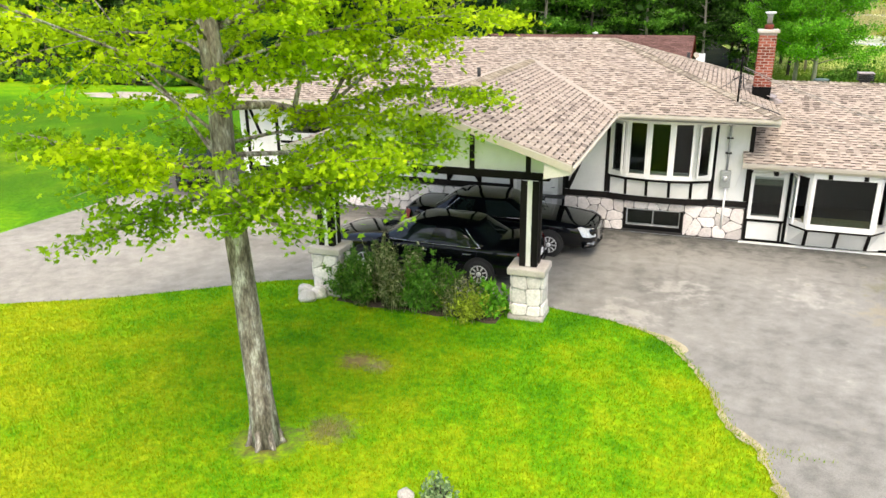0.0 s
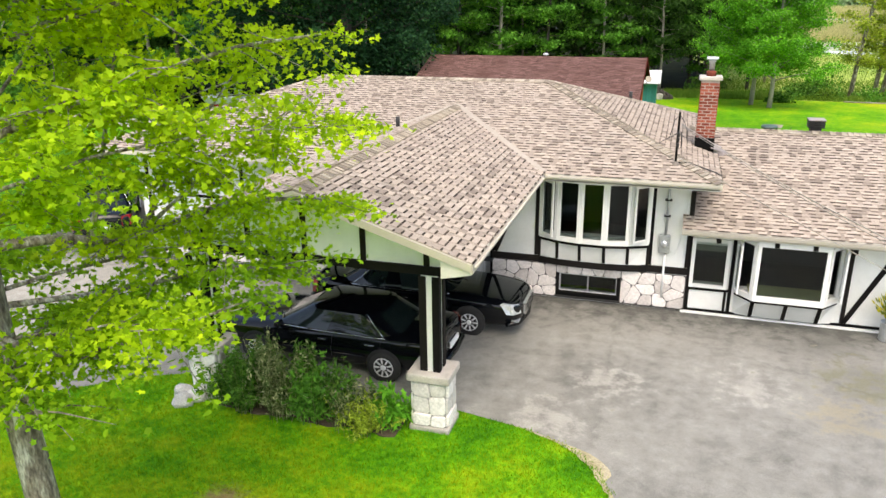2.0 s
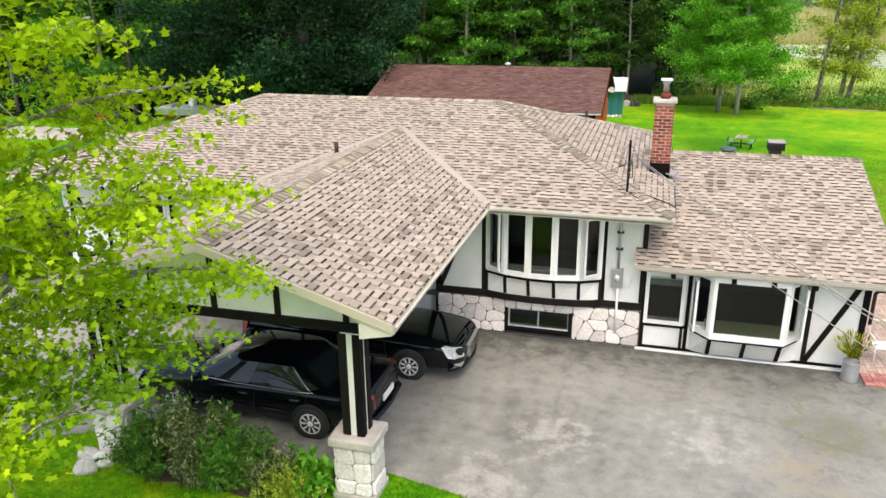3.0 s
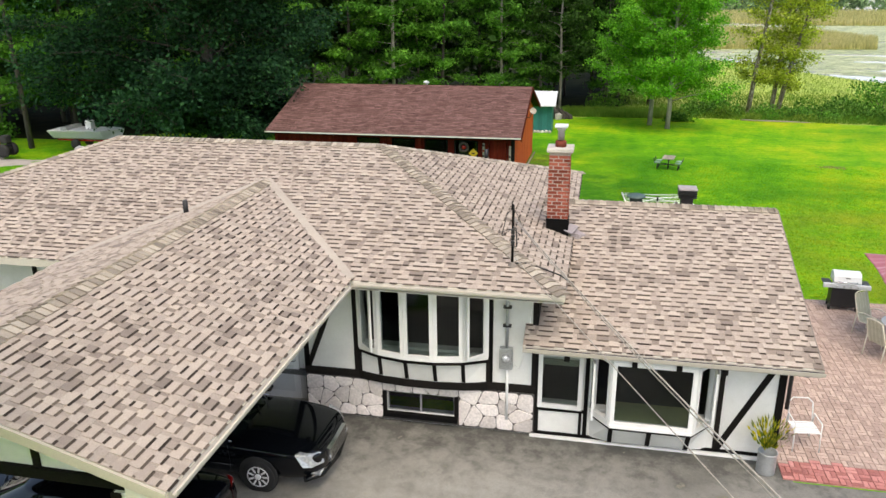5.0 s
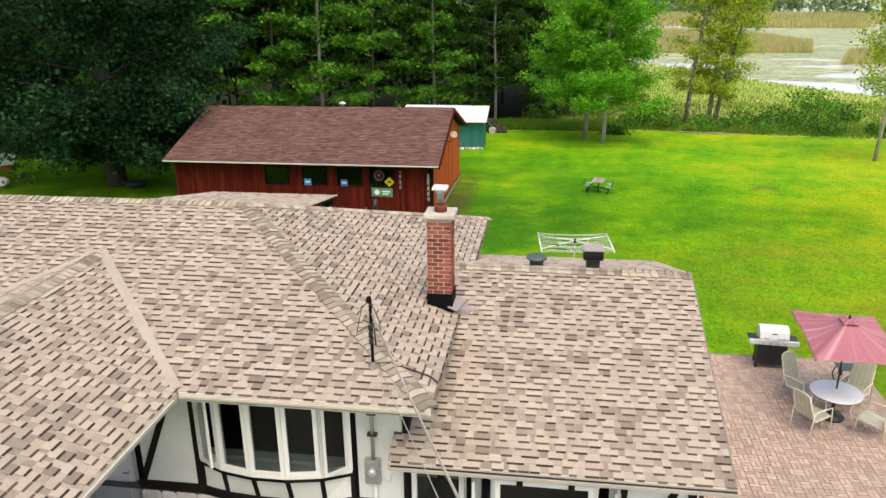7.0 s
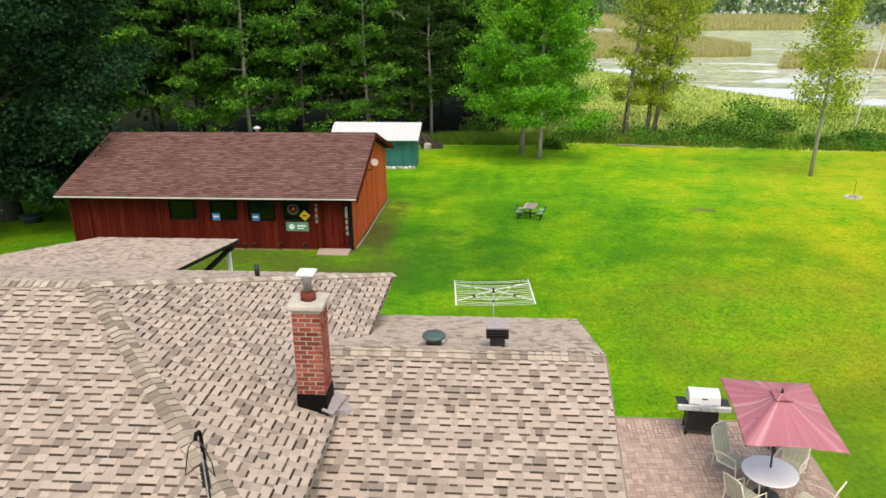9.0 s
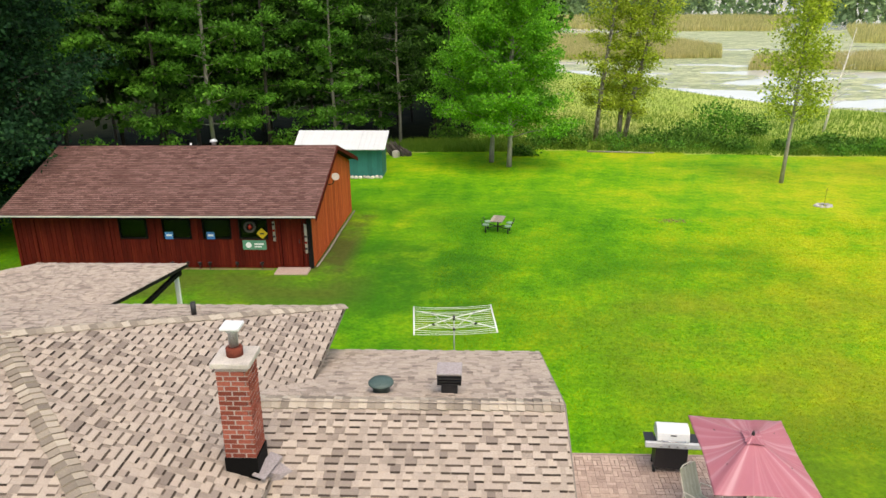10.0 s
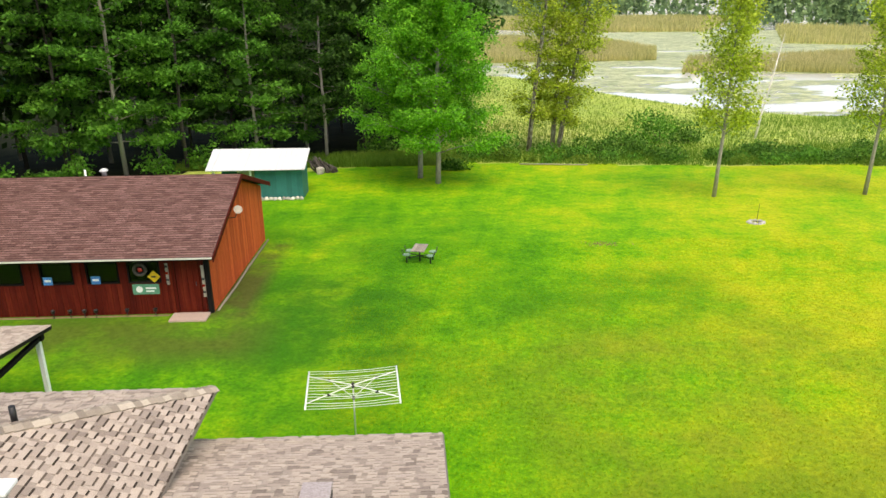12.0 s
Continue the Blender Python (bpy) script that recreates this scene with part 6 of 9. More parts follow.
M["sign_blue"] = mat("blue sign paint", [(0.3, (0.03, 0.16, 0.42)), (0.7, (0.06, 0.24, 0.55))], scale=3, fine=30, rough=0.5)
sg = single("sign_board", boxes((-4.52, -3.58, BY0 - 0.035, BY0 - 0.003, 0.66, 1.05)), M["sign_green"], "green soft drink sign with pale plain shapes on the wall", "sign", bevel=0.006)
bm = bmesh.new()
lathe(bm, [(0.12, 0), (0.12, 0.004)], 20)
bm.transform(pose(-4.28, BY0 - 0.0355, 0.855, 90))
part("mark", bm, M["white_paint"], sg, "pale round blot")
part("mark", boxes((-4.05, -3.68, BY0 - 0.04, BY0 - 0.036, 0.86, 0.93)), M["white_paint"], sg, "pale bar")
part("mark", boxes((-4.05, -3.76, BY0 - 0.04, BY0 - 0.036, 0.76, 0.81)), M["white_paint"], sg)
bm = boxes((-0.16, 0.16, -0.01, 0.01, -0.16, 0.16))
bm.transform(pose(-3.70, BY0 - 0.05, 1.34, 0, 45, 0))
yd = single("warning_sign", bm, M["sign_yellow"], "yellow diamond sign with dark plain bar", "sign", bevel=0.004)
part("mark", boxes((-3.78, -3.62, BY0 - 0.066, BY0 - 0.061, 1.31, 1.37)), M["black_metal"], yd)
for x in (-7.42, -5.75):
    s = single("window_sticker", boxes((x - 0.16, x + 0.16, BY0 - 0.062, BY0 - 0.05, 1.1, 1.4)), M["sign_blue"], "blue square notice hung at the window", "sign", "window notices")
    part("mark", boxes((x - 0.11, x + 0.11, BY0 - 0.066, BY0 - 0.0625, 1.22, 1.30)), M["white_paint"], s)
bm = bmesh.new()
ring_tube(bm, [(-4.15 + 0.2 * math.cos(a), BY0 - 0.09, 1.62 + 0.2 * math.sin(a)) for a in np.linspace(0, 2 * math.pi, 17)], 0.055, 8)
single("wreath", bm, M["bark_dark"], "brown twig wreath on the window", "wreath")
bm = bmesh.new()
lathe(bm, [(0.06, 0), (0.10, 0.02), (0.09, 0.05), (0.03, 0.07)], 12)
bm.transform(pose(-4.15, BY0 - 0.06, 1.62, 90))
single("wreath_bow", bm, M["tail_glass"], "small red bow in the wreath", "bow")
for x, z0, z1, m, nm in ((-3.2, 1.05, 1.85, "white_paint", "wall_ornament"), (-1.96, 0.55, 1.75, "white_paint", "thermometer")):
    t = single(nm, boxes((x - 0.05, x + 0.05, BY0 - 0.14, BY0 - 0.1, z0, z1)), M["wood_grey"], "tall pale wall board with dark marks", "ornament", bevel=0.01)
    for k in range(3):
        part("mark", boxes((x - 0.045, x + 0.045, BY0 - 0.148, BY0 - 0.141, z0 + 0.15 + 0.25 * k, z0 + 0.24 + 0.25 * k)), M["tail_glass" if k == 1 else "black_metal"], t)
for x in (-7.35, -6.75, -6.25, -5.85, -4.75, -3.75):
    g = thing("garden_light", "small black stake light at the foot of the workshop", "lamp", "stake lights", (x, 41.6, -0.08))
    part("stake", tube([(x, 41.6, -0.12), (x, 41.6, 0.12)], 0.015, 6), M["black_metal"], g)
    bm = bmesh.new()
    lathe(bm, [(0.06, 0), (0.06, 0.08), (0.085, 0.09), (0.02, 0.13)], 10, (x, 41.6, 0.1))
    part("head", bm, M["black_metal"], g)
dish = thing("satellite_dish", "small pale dish on a bracket at the gable", "dish", place=(-1.75, 44.6, 2.6))
part("bracket", tube([(-1.76, 44.6, 2.6), (-1.35, 44.6, 2.62), (-1.2, 44.5, 2.95)], 0.022, 6), M["black_metal"], dish)
bm = bmesh.new()
lathe(bm, [(0.03, 0), (0.11, 0.02), (0.17, 0.06), (0.16, 0.07), (0.10, 0.03), (0.02, 0.02)], 18)
bm.transform(pose(-1.2, 44.5, 2.95, 60, 0, 25))
part("bowl", bm, M["wood_grey"], dish, "grey dish")
single("wall_hose", tube([(-1.66, 42.0, -0.12), (-1.6, 44.5, -0.2), (-1.63, 47.0, -0.30), (-1.6, 51.1, -0.48)], 0.045, 6), M["wood_grey"], "pale pole lying along the foot of the gable wall", "pole")
part("gable_lamp", boxes((-1.748, -1.5, 45.3, 45.55, 2.75, 2.95)), M["orange_siding"], barn, "small wooden nest box on the gable", bevel=0.01)
bm = bmesh.new()
lathe(bm, [(0.09, 0), (0.09, 0.28), (0.17, 0.3), (0.17, 0.36), (0.05, 0.42)], 12, (-7.2, 47.3, 3.6))
part("roof_vent", bm, M["white_metal"], barn, "small pale roof vent")

tub = thing("garden_tub", "low dark round tub on the lawn by the great tree", "tub", place=(-18.0, 45.6, -0.2))
bm = bmesh.new()
lathe(bm, [(0.42, -0.3), (0.5, -0.02), (0.55, 0.0), (0.55, 0.04), (0.5, 0.05), (0.1, 0.07)], 24, (-18.0, 45.6, 0.0))
part("body", bm, M["green_metal"], tub)
single("white_post", tube([(-10.2, 52.0, -0.5), (-10.1, 52.0, 2.9)], 0.05, 8), M["white_paint"], "thin white post behind the workshop", "post")

# ---- teal shed ----
shed = thing("garden_shed", "teal board shed with white metal roof at the wood's edge", "shed", place=(-3.4, 61.2, -1.0))
gz = -1.15
part("wall", boxes((-4.05, -1.25, 60.35, 60.45, gz, 0.92)), M["teal"], shed, "teal board front")
part("wall", boxes((-1.35, -1.25, 60.45, 62.3, gz, 1.08)), M["teal"], shed)
part("wall", boxes((-6.5, -1.25, 62.3, 62.4, gz, 1.3)), M["teal"], shed)
part("wall", boxes((-4.05, -3.95, 60.45, 62.3, gz, 1.05)), M["teal"], shed)
part("wall", boxes((-5.3, -4.2, 61.3, 61.38, gz, 1.0)), M["cushion"], shed, "pale board panel in the open bay")
for x in (-6.4, -4.25):
    part("post", boxes((x - 0.06, x + 0.06, 60.1, 60.22, gz, 0.9)), M["white_paint"], shed, "white post")
bm = bmesh.new()
hull(bm, [(-6.75, 59.75, 0.90), (-0.98, 59.75, 0.90), (-1.02, 62.7, 1.53), (-6.95, 62.7, 1.56)], [(-6.75, 59.75, 0.95), (-0.98, 59.75, 0.95), (-1.02, 62.7, 1.58), (-6.95, 62.7, 1.61)])
shed_roof = part("roof", bm, M["white_metal"], shed, "white ribbed metal roof")
for k in range(19):
    x = -6.68 + k * 0.31
    part("rib", bar(bmesh.new(), (x, 59.76, 0.955), (x - 0.1 * (1 - k / 18), 62.68, 1.605 - 0.02 * k / 18), 0.05, 0.03, (0, 0, 1)), M["white_metal"], shed_roof)
r = random.Random(3)


def rock(name, c, s, seed, label, category, group="", m="rock"):
    bm = bmesh.new()
    bmesh.ops.create_icosphere(bm, subdivisions=2, radius=1.0)
    q = random.Random(seed)
    off = Vector((q.random() * 50, q.random() * 50, q.random() * 50))
    for v in bm.verts:
        v.co *= 1 + 0.35 * noise.noise(v.co * 1.1 + off)
        v.co = Vector((v.co.x * s[0], v.co.y * s[1], v.co.z * s[2])) + Vector(c)
    return single(name, bm, M[m], label, category, group, smooth=False)


for k in range(12):
    x = -4.2 + k * 0.26
    rock("border_stone", (x, 60.1 + r.uniform(-0.06, 0.06), -0.92), (0.13, 0.11, 0.13), k, "pale stone edging the shed", "stone", "stones before the shed")
for k in range(9):
    a = r.uniform(0, 6.28)
    rock("fire_ring_stone", (22.8 + 0.36 * math.cos(k * 0.7), 52.6 + 0.3 * math.sin(k * 0.7), ground_z(0, 52.6) + 0.03), (0.13, 0.11, 0.09), 40 + k, "pale stone of a small fire ring on the lawn", "stone", "fire ring", "pier_joint")
single("iron_stake", tube([(22.8, 52.6, -0.75), (22.85, 52.6, 0.35)], 0.01, 6), M["black_metal"], "thin iron stake in the fire ring", "stake")
for k, (x, y) in enumerate(((-8.15, 13.45), (-8.0, 13.72), (-8.35, 13.75), (-3.4, 7.75))):
    rock("bed_stone", (x, y, ground_z(x, y) + (0.08 if x < -5 else 0.03)), (0.22, 0.18, 0.16) if x < -5 else (0.13, 0.11, 0.1), 70 + k, "whitewashed stone at the flower bed", "stone", "bed stones", "rock")
single("fallen_log", tube([(13.0, 70.0, -1.36), (15.2, 69.6, -1.33), (17.8, 69.1, -1.30)], [0.055, 0.05, 0.03], 8), M["bark_pale"], "pale fallen log at the edge of the weeds", "log")
bm = bmesh.new()
for k in range(30):
    t = r.uniform(0, 1)
    x0, z0 = -1.5 + 1.5 * t, -1.35 + 1.0 * math.sin(math.pi * (0.3 + 0.6 * t))
    ring_tube(bm, [(x0, 68.6 + r.uniform(-0.4, 0.4), -1.5), (x0 - 0.25 + r.uniform(-0.2, 0.2), 68.6 + r.uniform(-0.4, 0.4), (z0 - 1.45) / 2), (x0 - 0.6 + r.uniform(-0.3, 0.3), 68.7 + r.uniform(-0.4, 0.4), z0 + r.uniform(-0.15, 0.1))], [0.10, 0.08, 0.03], 6)
tagged(part("brush_heap", bm, M["bark_dark"], None), "arched heap of dark old wood beside the shed", "brush heap", "", "stuff")
rock("pale_boulder", (-1.2, 68.0, -1.15), (0.28, 0.25, 0.35), 99, "pale upright stone before the wood heap", "stone")

# ---- picnic table ----
picnic = thing("picnic_table", "small picnic table with grey wooden top and four fixed green seats", "table")
for k in range(4):
    part("board", boxes((-0.29 + k * 0.146, -0.152 + k * 0.146, -0.5, 0.5, 0.60, 0.635)), M["wood_grey"], picnic, bevel=0.005)
part("pedestal", tube([(0, 0, 0.0), (0, 0, 0.6)], 0.035, 10), M["black_metal"], picnic)
part("cross_beam", boxes((-0.27, 0.27, -0.03, 0.03, 0.565, 0.6)), M["black_metal"], picnic)
for sx in (-1, 1):
    for sy in (-1, 1):
        x, y = sx * 0.52, sy * 0.27
        part("arm", tube([(0, 0, 0.26), (x * 0.6, y * 0.7, 0.25), (x, y, 0.25), (x, y, 0.36)], 0.022, 8), M["black_metal"], picnic, "dark bent tube arm")
        part("leg", tube([(x, y, 0.0), (x, y, 0.26)], 0.03, 8), M["black_metal"], picnic)
        bm = bmesh.new()
        lathe(bm, [(0.10, 0.35), (0.165, 0.36), (0.175, 0.385), (0.16, 0.40), (0.05, 0.395)], 18, (x, y, 0))
        seat = part("seat", bm, M["green_paint"], picnic, "round dull green seat")
        part("backrest", tube([(x + sx * 0.15, y - 0.1, 0.38), (x + sx * 0.2, y - 0.09, 0.58), (x + sx * 0.2, y + 0.09, 0.58), (x + sx * 0.15, y + 0.1, 0.38)], 0.012, 6), M["black_metal"], seat, "thin bent metal back")
picnic.matrix_basis = pose(5.69, 47.3, ground_z(0, 47.3), 0, 0, -12)

# ---- rotary clothes dryer ----
dryer = thing("clothes_dryer", "white folding clothes line with parallel cords on the back lawn", "clothes line")
part("pole", tube([(0, 0, 0), (0, 0, 2.02)], 0.018, 10), M["grey_metal"], dryer)
bm = bmesh.new()
lathe(bm, [(0.03, 0), (0.036, 0.03), (0.036, 0.13), (0.02, 0.15)], 12, (0, 0, 1.9))
part("hub", bm, M["black_metal"], dryer, "dark hub")
part("hub_collar", tube([(0, 0, 1.60), (0, 0, 1.68)], 0.04, 10), M["black_metal"], dryer)
DX, DY, DZ = 1.08, 0.88, 1.93
for sx in (-1, 1):
    part("end_bar", tube([(sx * DX, -DY, DZ), (sx * DX, DY, DZ)], 0.022, 8), M["white_paint"], dryer, "white end bar")
    for sy in (-1, 1):
        part("arm", tube([(0, 0, 1.98), (sx * DX, sy * DY * 0.72, DZ)], 0.014, 8), M["white_paint"], dryer)
        part("strut", tube([(0, 0, 1.64), (sx * DX * 0.52, sy * DY * 0.4, 1.95)], 0.008, 6), M["white_paint"], dryer)
        part("joint", tube([(sx * DX * 0.5, sy * DY * 0.38, 1.93), (sx * DX * 0.54, sy * DY * 0.42, 1.97)], 0.03, 8), M["black_metal"], dryer)
for k in range(14):
    y = -DY + 2 * DY * k / 13
    sag = 0.03 + 0.02 * (k % 3)
    part("line", tube([(-DX, y, DZ), (-DX / 2, y, DZ - sag * 0.75), (0, y, DZ - sag), (DX / 2, y, DZ - sag * 0.75), (DX, y, DZ)], 0.006, 4), M["white_paint"], dryer)
dryer.matrix_basis = pose(4.1, 32.68, 0, 0, 0, 4.8)

# ---- patio furniture ----
PZ = 0.04
bbq = thing("gas_barbecue", "gas barbecue with pale steel lid and black cabinet", "barbecue")
part("cabinet", boxes((-0.40, 0.40, -0.24, 0.24, 0.12, 0.78)), M["black_metal"], bbq, bevel=0.015)
part("control_panel", boxes((-0.68, 0.68, -0.33, -0.23, 0.78, 0.92)), M["white_metal"], bbq, "pale steel control panel", bevel=0.015)
bm = bmesh.new()
prof = [(-0.29, 0.92), (-0.295, 0.99), (-0.23, 1.15), (-0.14, 1.235), (0.10, 1.26), (0.22, 1.20), (0.26, 1.06), (0.26, 0.92)]
hull(bm, [(-0.40, y, z) for y, z in prof], [(0.40, y, z) for y, z in prof])
bmesh.ops.recalc_face_normals(bm, faces=bm.faces)
lid = part("lid", bm, M["white_metal"], bbq, "rounded pale steel lid", bevel=0.02)
part("lid_handle", tube([(-0.28, -0.30, 0.99), (-0.28, -0.36, 1.0), (0.28, -0.36, 1.0), (0.28, -0.30, 0.99)], 0.016, 8), M["chrome"], lid)
part("badge", boxes((-0.07, 0.07, -0.262, -0.250, 1.09, 1.12)), M["black_metal"], lid)
for s in (-1, 1):
    part("side_shelf", boxes((min(s * 0.42, s * 0.68), max(s * 0.42, s * 0.68), -0.228, 0.20, 0.87, 0.905)), M["black_metal"], bbq, "dark side shelf", bevel=0.012)
    part("leg", boxes((min(s * 0.36, s * 0.41), max(s * 0.36, s * 0.41), 0.2, 0.25, 0.0, 0.2)), M["black_metal"], bbq)
    bm = bmesh.new()
    lathe(bm, [(0.09, -0.03), (0.09, 0.03), (0.03, 0.04)], 16)
    bm.transform(pose(s * 0.40, -0.2, 0.09, 0, 90, 0))
    part("wheel", bm, M["tyre"], bbq)
for k in range(4):
    bm = bmesh.new()
    lathe(bm, [(0.032, 0), (0.028, 0.035)], 12)
    bm.transform(pose(-0.3 + 0.2 * k, -0.332, 0.85, 90))
    part("knob", bm, M["grey_metal"], bbq)
bbq.matrix_basis = pose(9.06, 28.88, PZ, 0, 0, -4) @ Matrix.Scale(0.88, 4)

table = thing("patio_table", "round white patio table with a hole for the parasol", "table")
bm = bmesh.new()
lathe(bm, [(0.055, 0.695), (0.52, 0.695), (0.545, 0.705), (0.545, 0.72), (0.52, 0.73), (0.055, 0.73)], 40)
part("tabletop", bm, M["white_top"], table, bevel=0.0)
for k in range(4):
    a = radians(45 + 90 * k)
    part("leg", tube([(0.42 * math.cos(a), 0.42 * math.sin(a), 0.69), (0.36 * math.cos(a), 0.36 * math.sin(a), 0.4), (0.48 * math.cos(a), 0.48 * math.sin(a), 0.0)], 0.018, 8), M["cream_metal"], table)
part("apron_ring", tube([(0.42 * math.cos(a), 0.42 * math.sin(a), 0.67) for a in np.linspace(0, 2 * math.pi, 25)], 0.012, 6), M["cream_metal"], table)
table.matrix_basis = pose(9.78, 26.35, PZ)

parasol = thing("parasol", "dusty rose canvas parasol on a dark pole, stretched to fit the camera's view", "parasol")
bm = bmesh.new()
lathe(bm, [(0.26, 0), (0.26, 0.05), (0.1, 0.1), (0.04, 0.14), (0.04, 0.34)], 24)
part("base", bm, M["black_metal"], parasol)
part("pole", tube([(0, 0, 0.1), (0, 0, 2.42)], 0.02, 10), M["black_metal"], parasol)
part("crank", boxes((-0.03, 0.03, -0.07, 0.03, 1.1, 1.22)), M["black_metal"], parasol)


def canvas(px, py, z0, z1, sag):
    """A four-sided canopy with its four seams and sagging panels."""
    n = 24
    bm = bmesh.new()
    grid = {}
    for i in range(-n, n + 1):
        for j in range(-n, n + 1):
            x, y = i / n, j / n
            d = max(abs(x), abs(y))
            e = min(abs(x), abs(y)) / d if d else 0
            z = z1 + (z0 - z1) * d - sag * math.sin(math.pi * min(1, d)) * (1 - e) + (0.020 * math.sin(10 * e + 2 * x + y) + 0.012 * math.sin(21 * e + 5 * y)) * d * (1.25 - d)  + 0.010 * (1 - e) * math.cos(6 * d)
            grid[i, j] = bm.verts.new((x * px * (1 - 0.05 * (1 - e) * d), y * py * (1 - 0.05 * (1 - e) * d), z))
    for i in range(-n, n):
        for j in range(-n, n):
            bm.faces.new((grid[i, j], grid[i + 1, j], grid[i + 1, j + 1], grid[i, j + 1])).smooth = True
    return bm


# longer in y than in x to fit the camera's view
canopy = part("canopy", canvas(0.91, 1.28, 2.02, 2.44, 0.05), M["umbrella"], parasol, "dusty rose canvas")
sol = canopy.modifiers.new("cloth", 'SOLIDIFY')
sol.thickness = 0.006
flap = part("vent_flap", canvas(0.17, 0.23, 2.405, 2.465, 0.008), M["umbrella"], canopy, "small raised canvas vent")
sol = flap.modifiers.new("cloth", 'SOLIDIFY')
sol.thickness = 0.006
bm = bmesh.new()
lathe(bm, [(0.03, 2.44), (0.03, 2.50), (0.012, 2.55)], 10)
part("finial", bm, M["black_metal"], parasol)
for k in range(4):
    a = radians(45 + 90 * k)
    part("rib", tube([(0, 0, 2.30), (1.25 * math.cos(a), 1.73 * math.sin(a), 1.965)], 0.01, 6), M["black_metal"], parasol)
    part("strut", tube([(0, 0, 1.85), (0.8 * math.cos(a), 0.8 * math.sin(a), 2.18)], 0.008, 6), M["black_metal"], parasol)
parasol.matrix_basis = pose(9.82, 26.46, PZ, 0, 0, -5)

chair = thing("patio_chair", "cream tubular patio chair with pale green striped sling", "chair", "chairs round the table")
for s in (-1, 1):
    part("side_frame", tube([(s * 0.27, 0.28, 0), (s * 0.27, 0.24, 0.42), (s * 0.27, 0.22, 0.62), (s * 0.28, -0.1, 0.64), (s * 0.27, -0.3, 0.6), (s * 0.27, -0.36, 0)], 0.014, 8), M["cream_metal"], chair)
    part("back_frame", tube([(s * 0.24, 0.25, 0.40), (s * 0.24, -0.22, 0.36), (s * 0.24, -0.34, 0.6), (s * 0.22, -0.48, 1.02)], 0.014, 8), M["cream_metal"], chair)
part("top_rail", tube([(-0.22, -0.48, 1.02), (-0.12, -0.5, 1.07), (0.12, -0.5, 1.07), (0.22, -0.48, 1.02)], 0.014, 8), M["cream_metal"], chair)
M["stripe"] = mat("grey green stripe", [(0.3, (0.38, 0.39, 0.30)), (0.7, (0.48, 0.49, 0.39))], scale=6, fine=90, rough=0.9)
sling = part("sling", bmesh.new(), M["cushion"], chair, "striped sling")
bm = bmesh.new()
for k in range(9):
    x0, x1 = -0.235 + k * 0.0522, -0.235 + (k + 1) * 0.0522
    path = [(0.25, 0.405), (0.0, 0.375), (-0.2, 0.365), (-0.27, 0.42), (-0.34, 0.6), (-0.41, 0.82), (-0.49, 1.04)]
    for (ya, za), (yb, zb) in zip(path, path[1:]):
        v = [bm.verts.new(c) for c in ((x0, ya, za), (x1, ya, za), (x1, yb, zb), (x0, yb, zb))]
        bm.faces.new(v).material_index = k % 2
bmesh.ops.remove_doubles(bm, verts=bm.verts, dist=0.0005)
bm.to_mesh(sling.data)
sling.data.materials.append(M["stripe"])
sol = sling.modifiers.new("cloth", 'SOLIDIFY')
sol.thickness = 0.02
chair.matrix_basis = pose(9.32, 27.12, PZ, 0, 0, -143)
for x, y, a in ((9.2, 25.88, -58), (10.42, 26.98, 140), (10.42, 25.8, 48)):
    copy_thing(chair, pose(x, y, PZ, 0, 0, a))
chest = thing("storage_chest", "white lidded garden chest on the lawn beside the patio", "chest", place=(12.2, 25.2, 0.0))
part("body", boxes((11.55, 12.85, 24.6, 25.72, -0.05, 0.44)), M["white_metal"], chest, bevel=0.02)
part("lid", boxes((11.48, 12.92, 24.53, 25.79, 0.443, 0.52)), M["white_metal"], chest, "pale lid", bevel=0.03)
wchair = thing("garden_chair", "white slatted metal chair beside the planter", "chair")
for s in (-1, 1):
    part("side_frame", tube([(s * 0.25, 0.25, 0), (s * 0.25, 0.22, 0.40), (s * 0.25, 0.2, 0.6), (s * 0.25, -0.2, 0.6), (s * 0.25, -0.3, 0)], 0.014, 8), M["white_paint"], wchair)
part("back_frame", tube([(-0.23, -0.2, 0.4), (-0.23, -0.32, 0.78), (-0.15, -0.36, 0.86), (0.15, -0.36, 0.86), (0.23, -0.32, 0.78), (0.23, -0.2, 0.4)], 0.014, 8), M["white_paint"], wchair)
for k in range(7):
    part("slat", boxes((-0.24, 0.24, -0.2 + k * 0.065, -0.155 + k * 0.065, 0.40, 0.415)), M["white_paint"], wchair)
wchair.matrix_basis = pose(6.36, 21.52, PZ, 0, 0, 186)
side = thing("side_table", "small black metal side table behind the parasol", "table", place=(10.75, 28.05, PZ))
part("tabletop", boxes((10.4, 11.1, 27.85, 28.25, 0.5, 0.53)), M["green_metal"], side, bevel=0.01)
for dx in (-0.3, 0.3):
    part("leg", tube([(10.75 + dx, 27.9, 0.5), (10.75 + dx * 1.2, 27.85, 0.25), (10.75 + dx, 27.9, PZ)], 0.015, 6), M["black_metal"], side)
    part("leg", tube([(10.75 + dx, 28.2, 0.5), (10.75 + dx * 1.2, 28.25, 0.25), (10.75 + dx, 28.2, PZ)], 0.015, 6), M["black_metal"], side)
can = thing("planter", "galvanised pail planted with yellow green shrub", "planter", place=(5.5, 20.5, 0.0))
bm = bmesh.new()
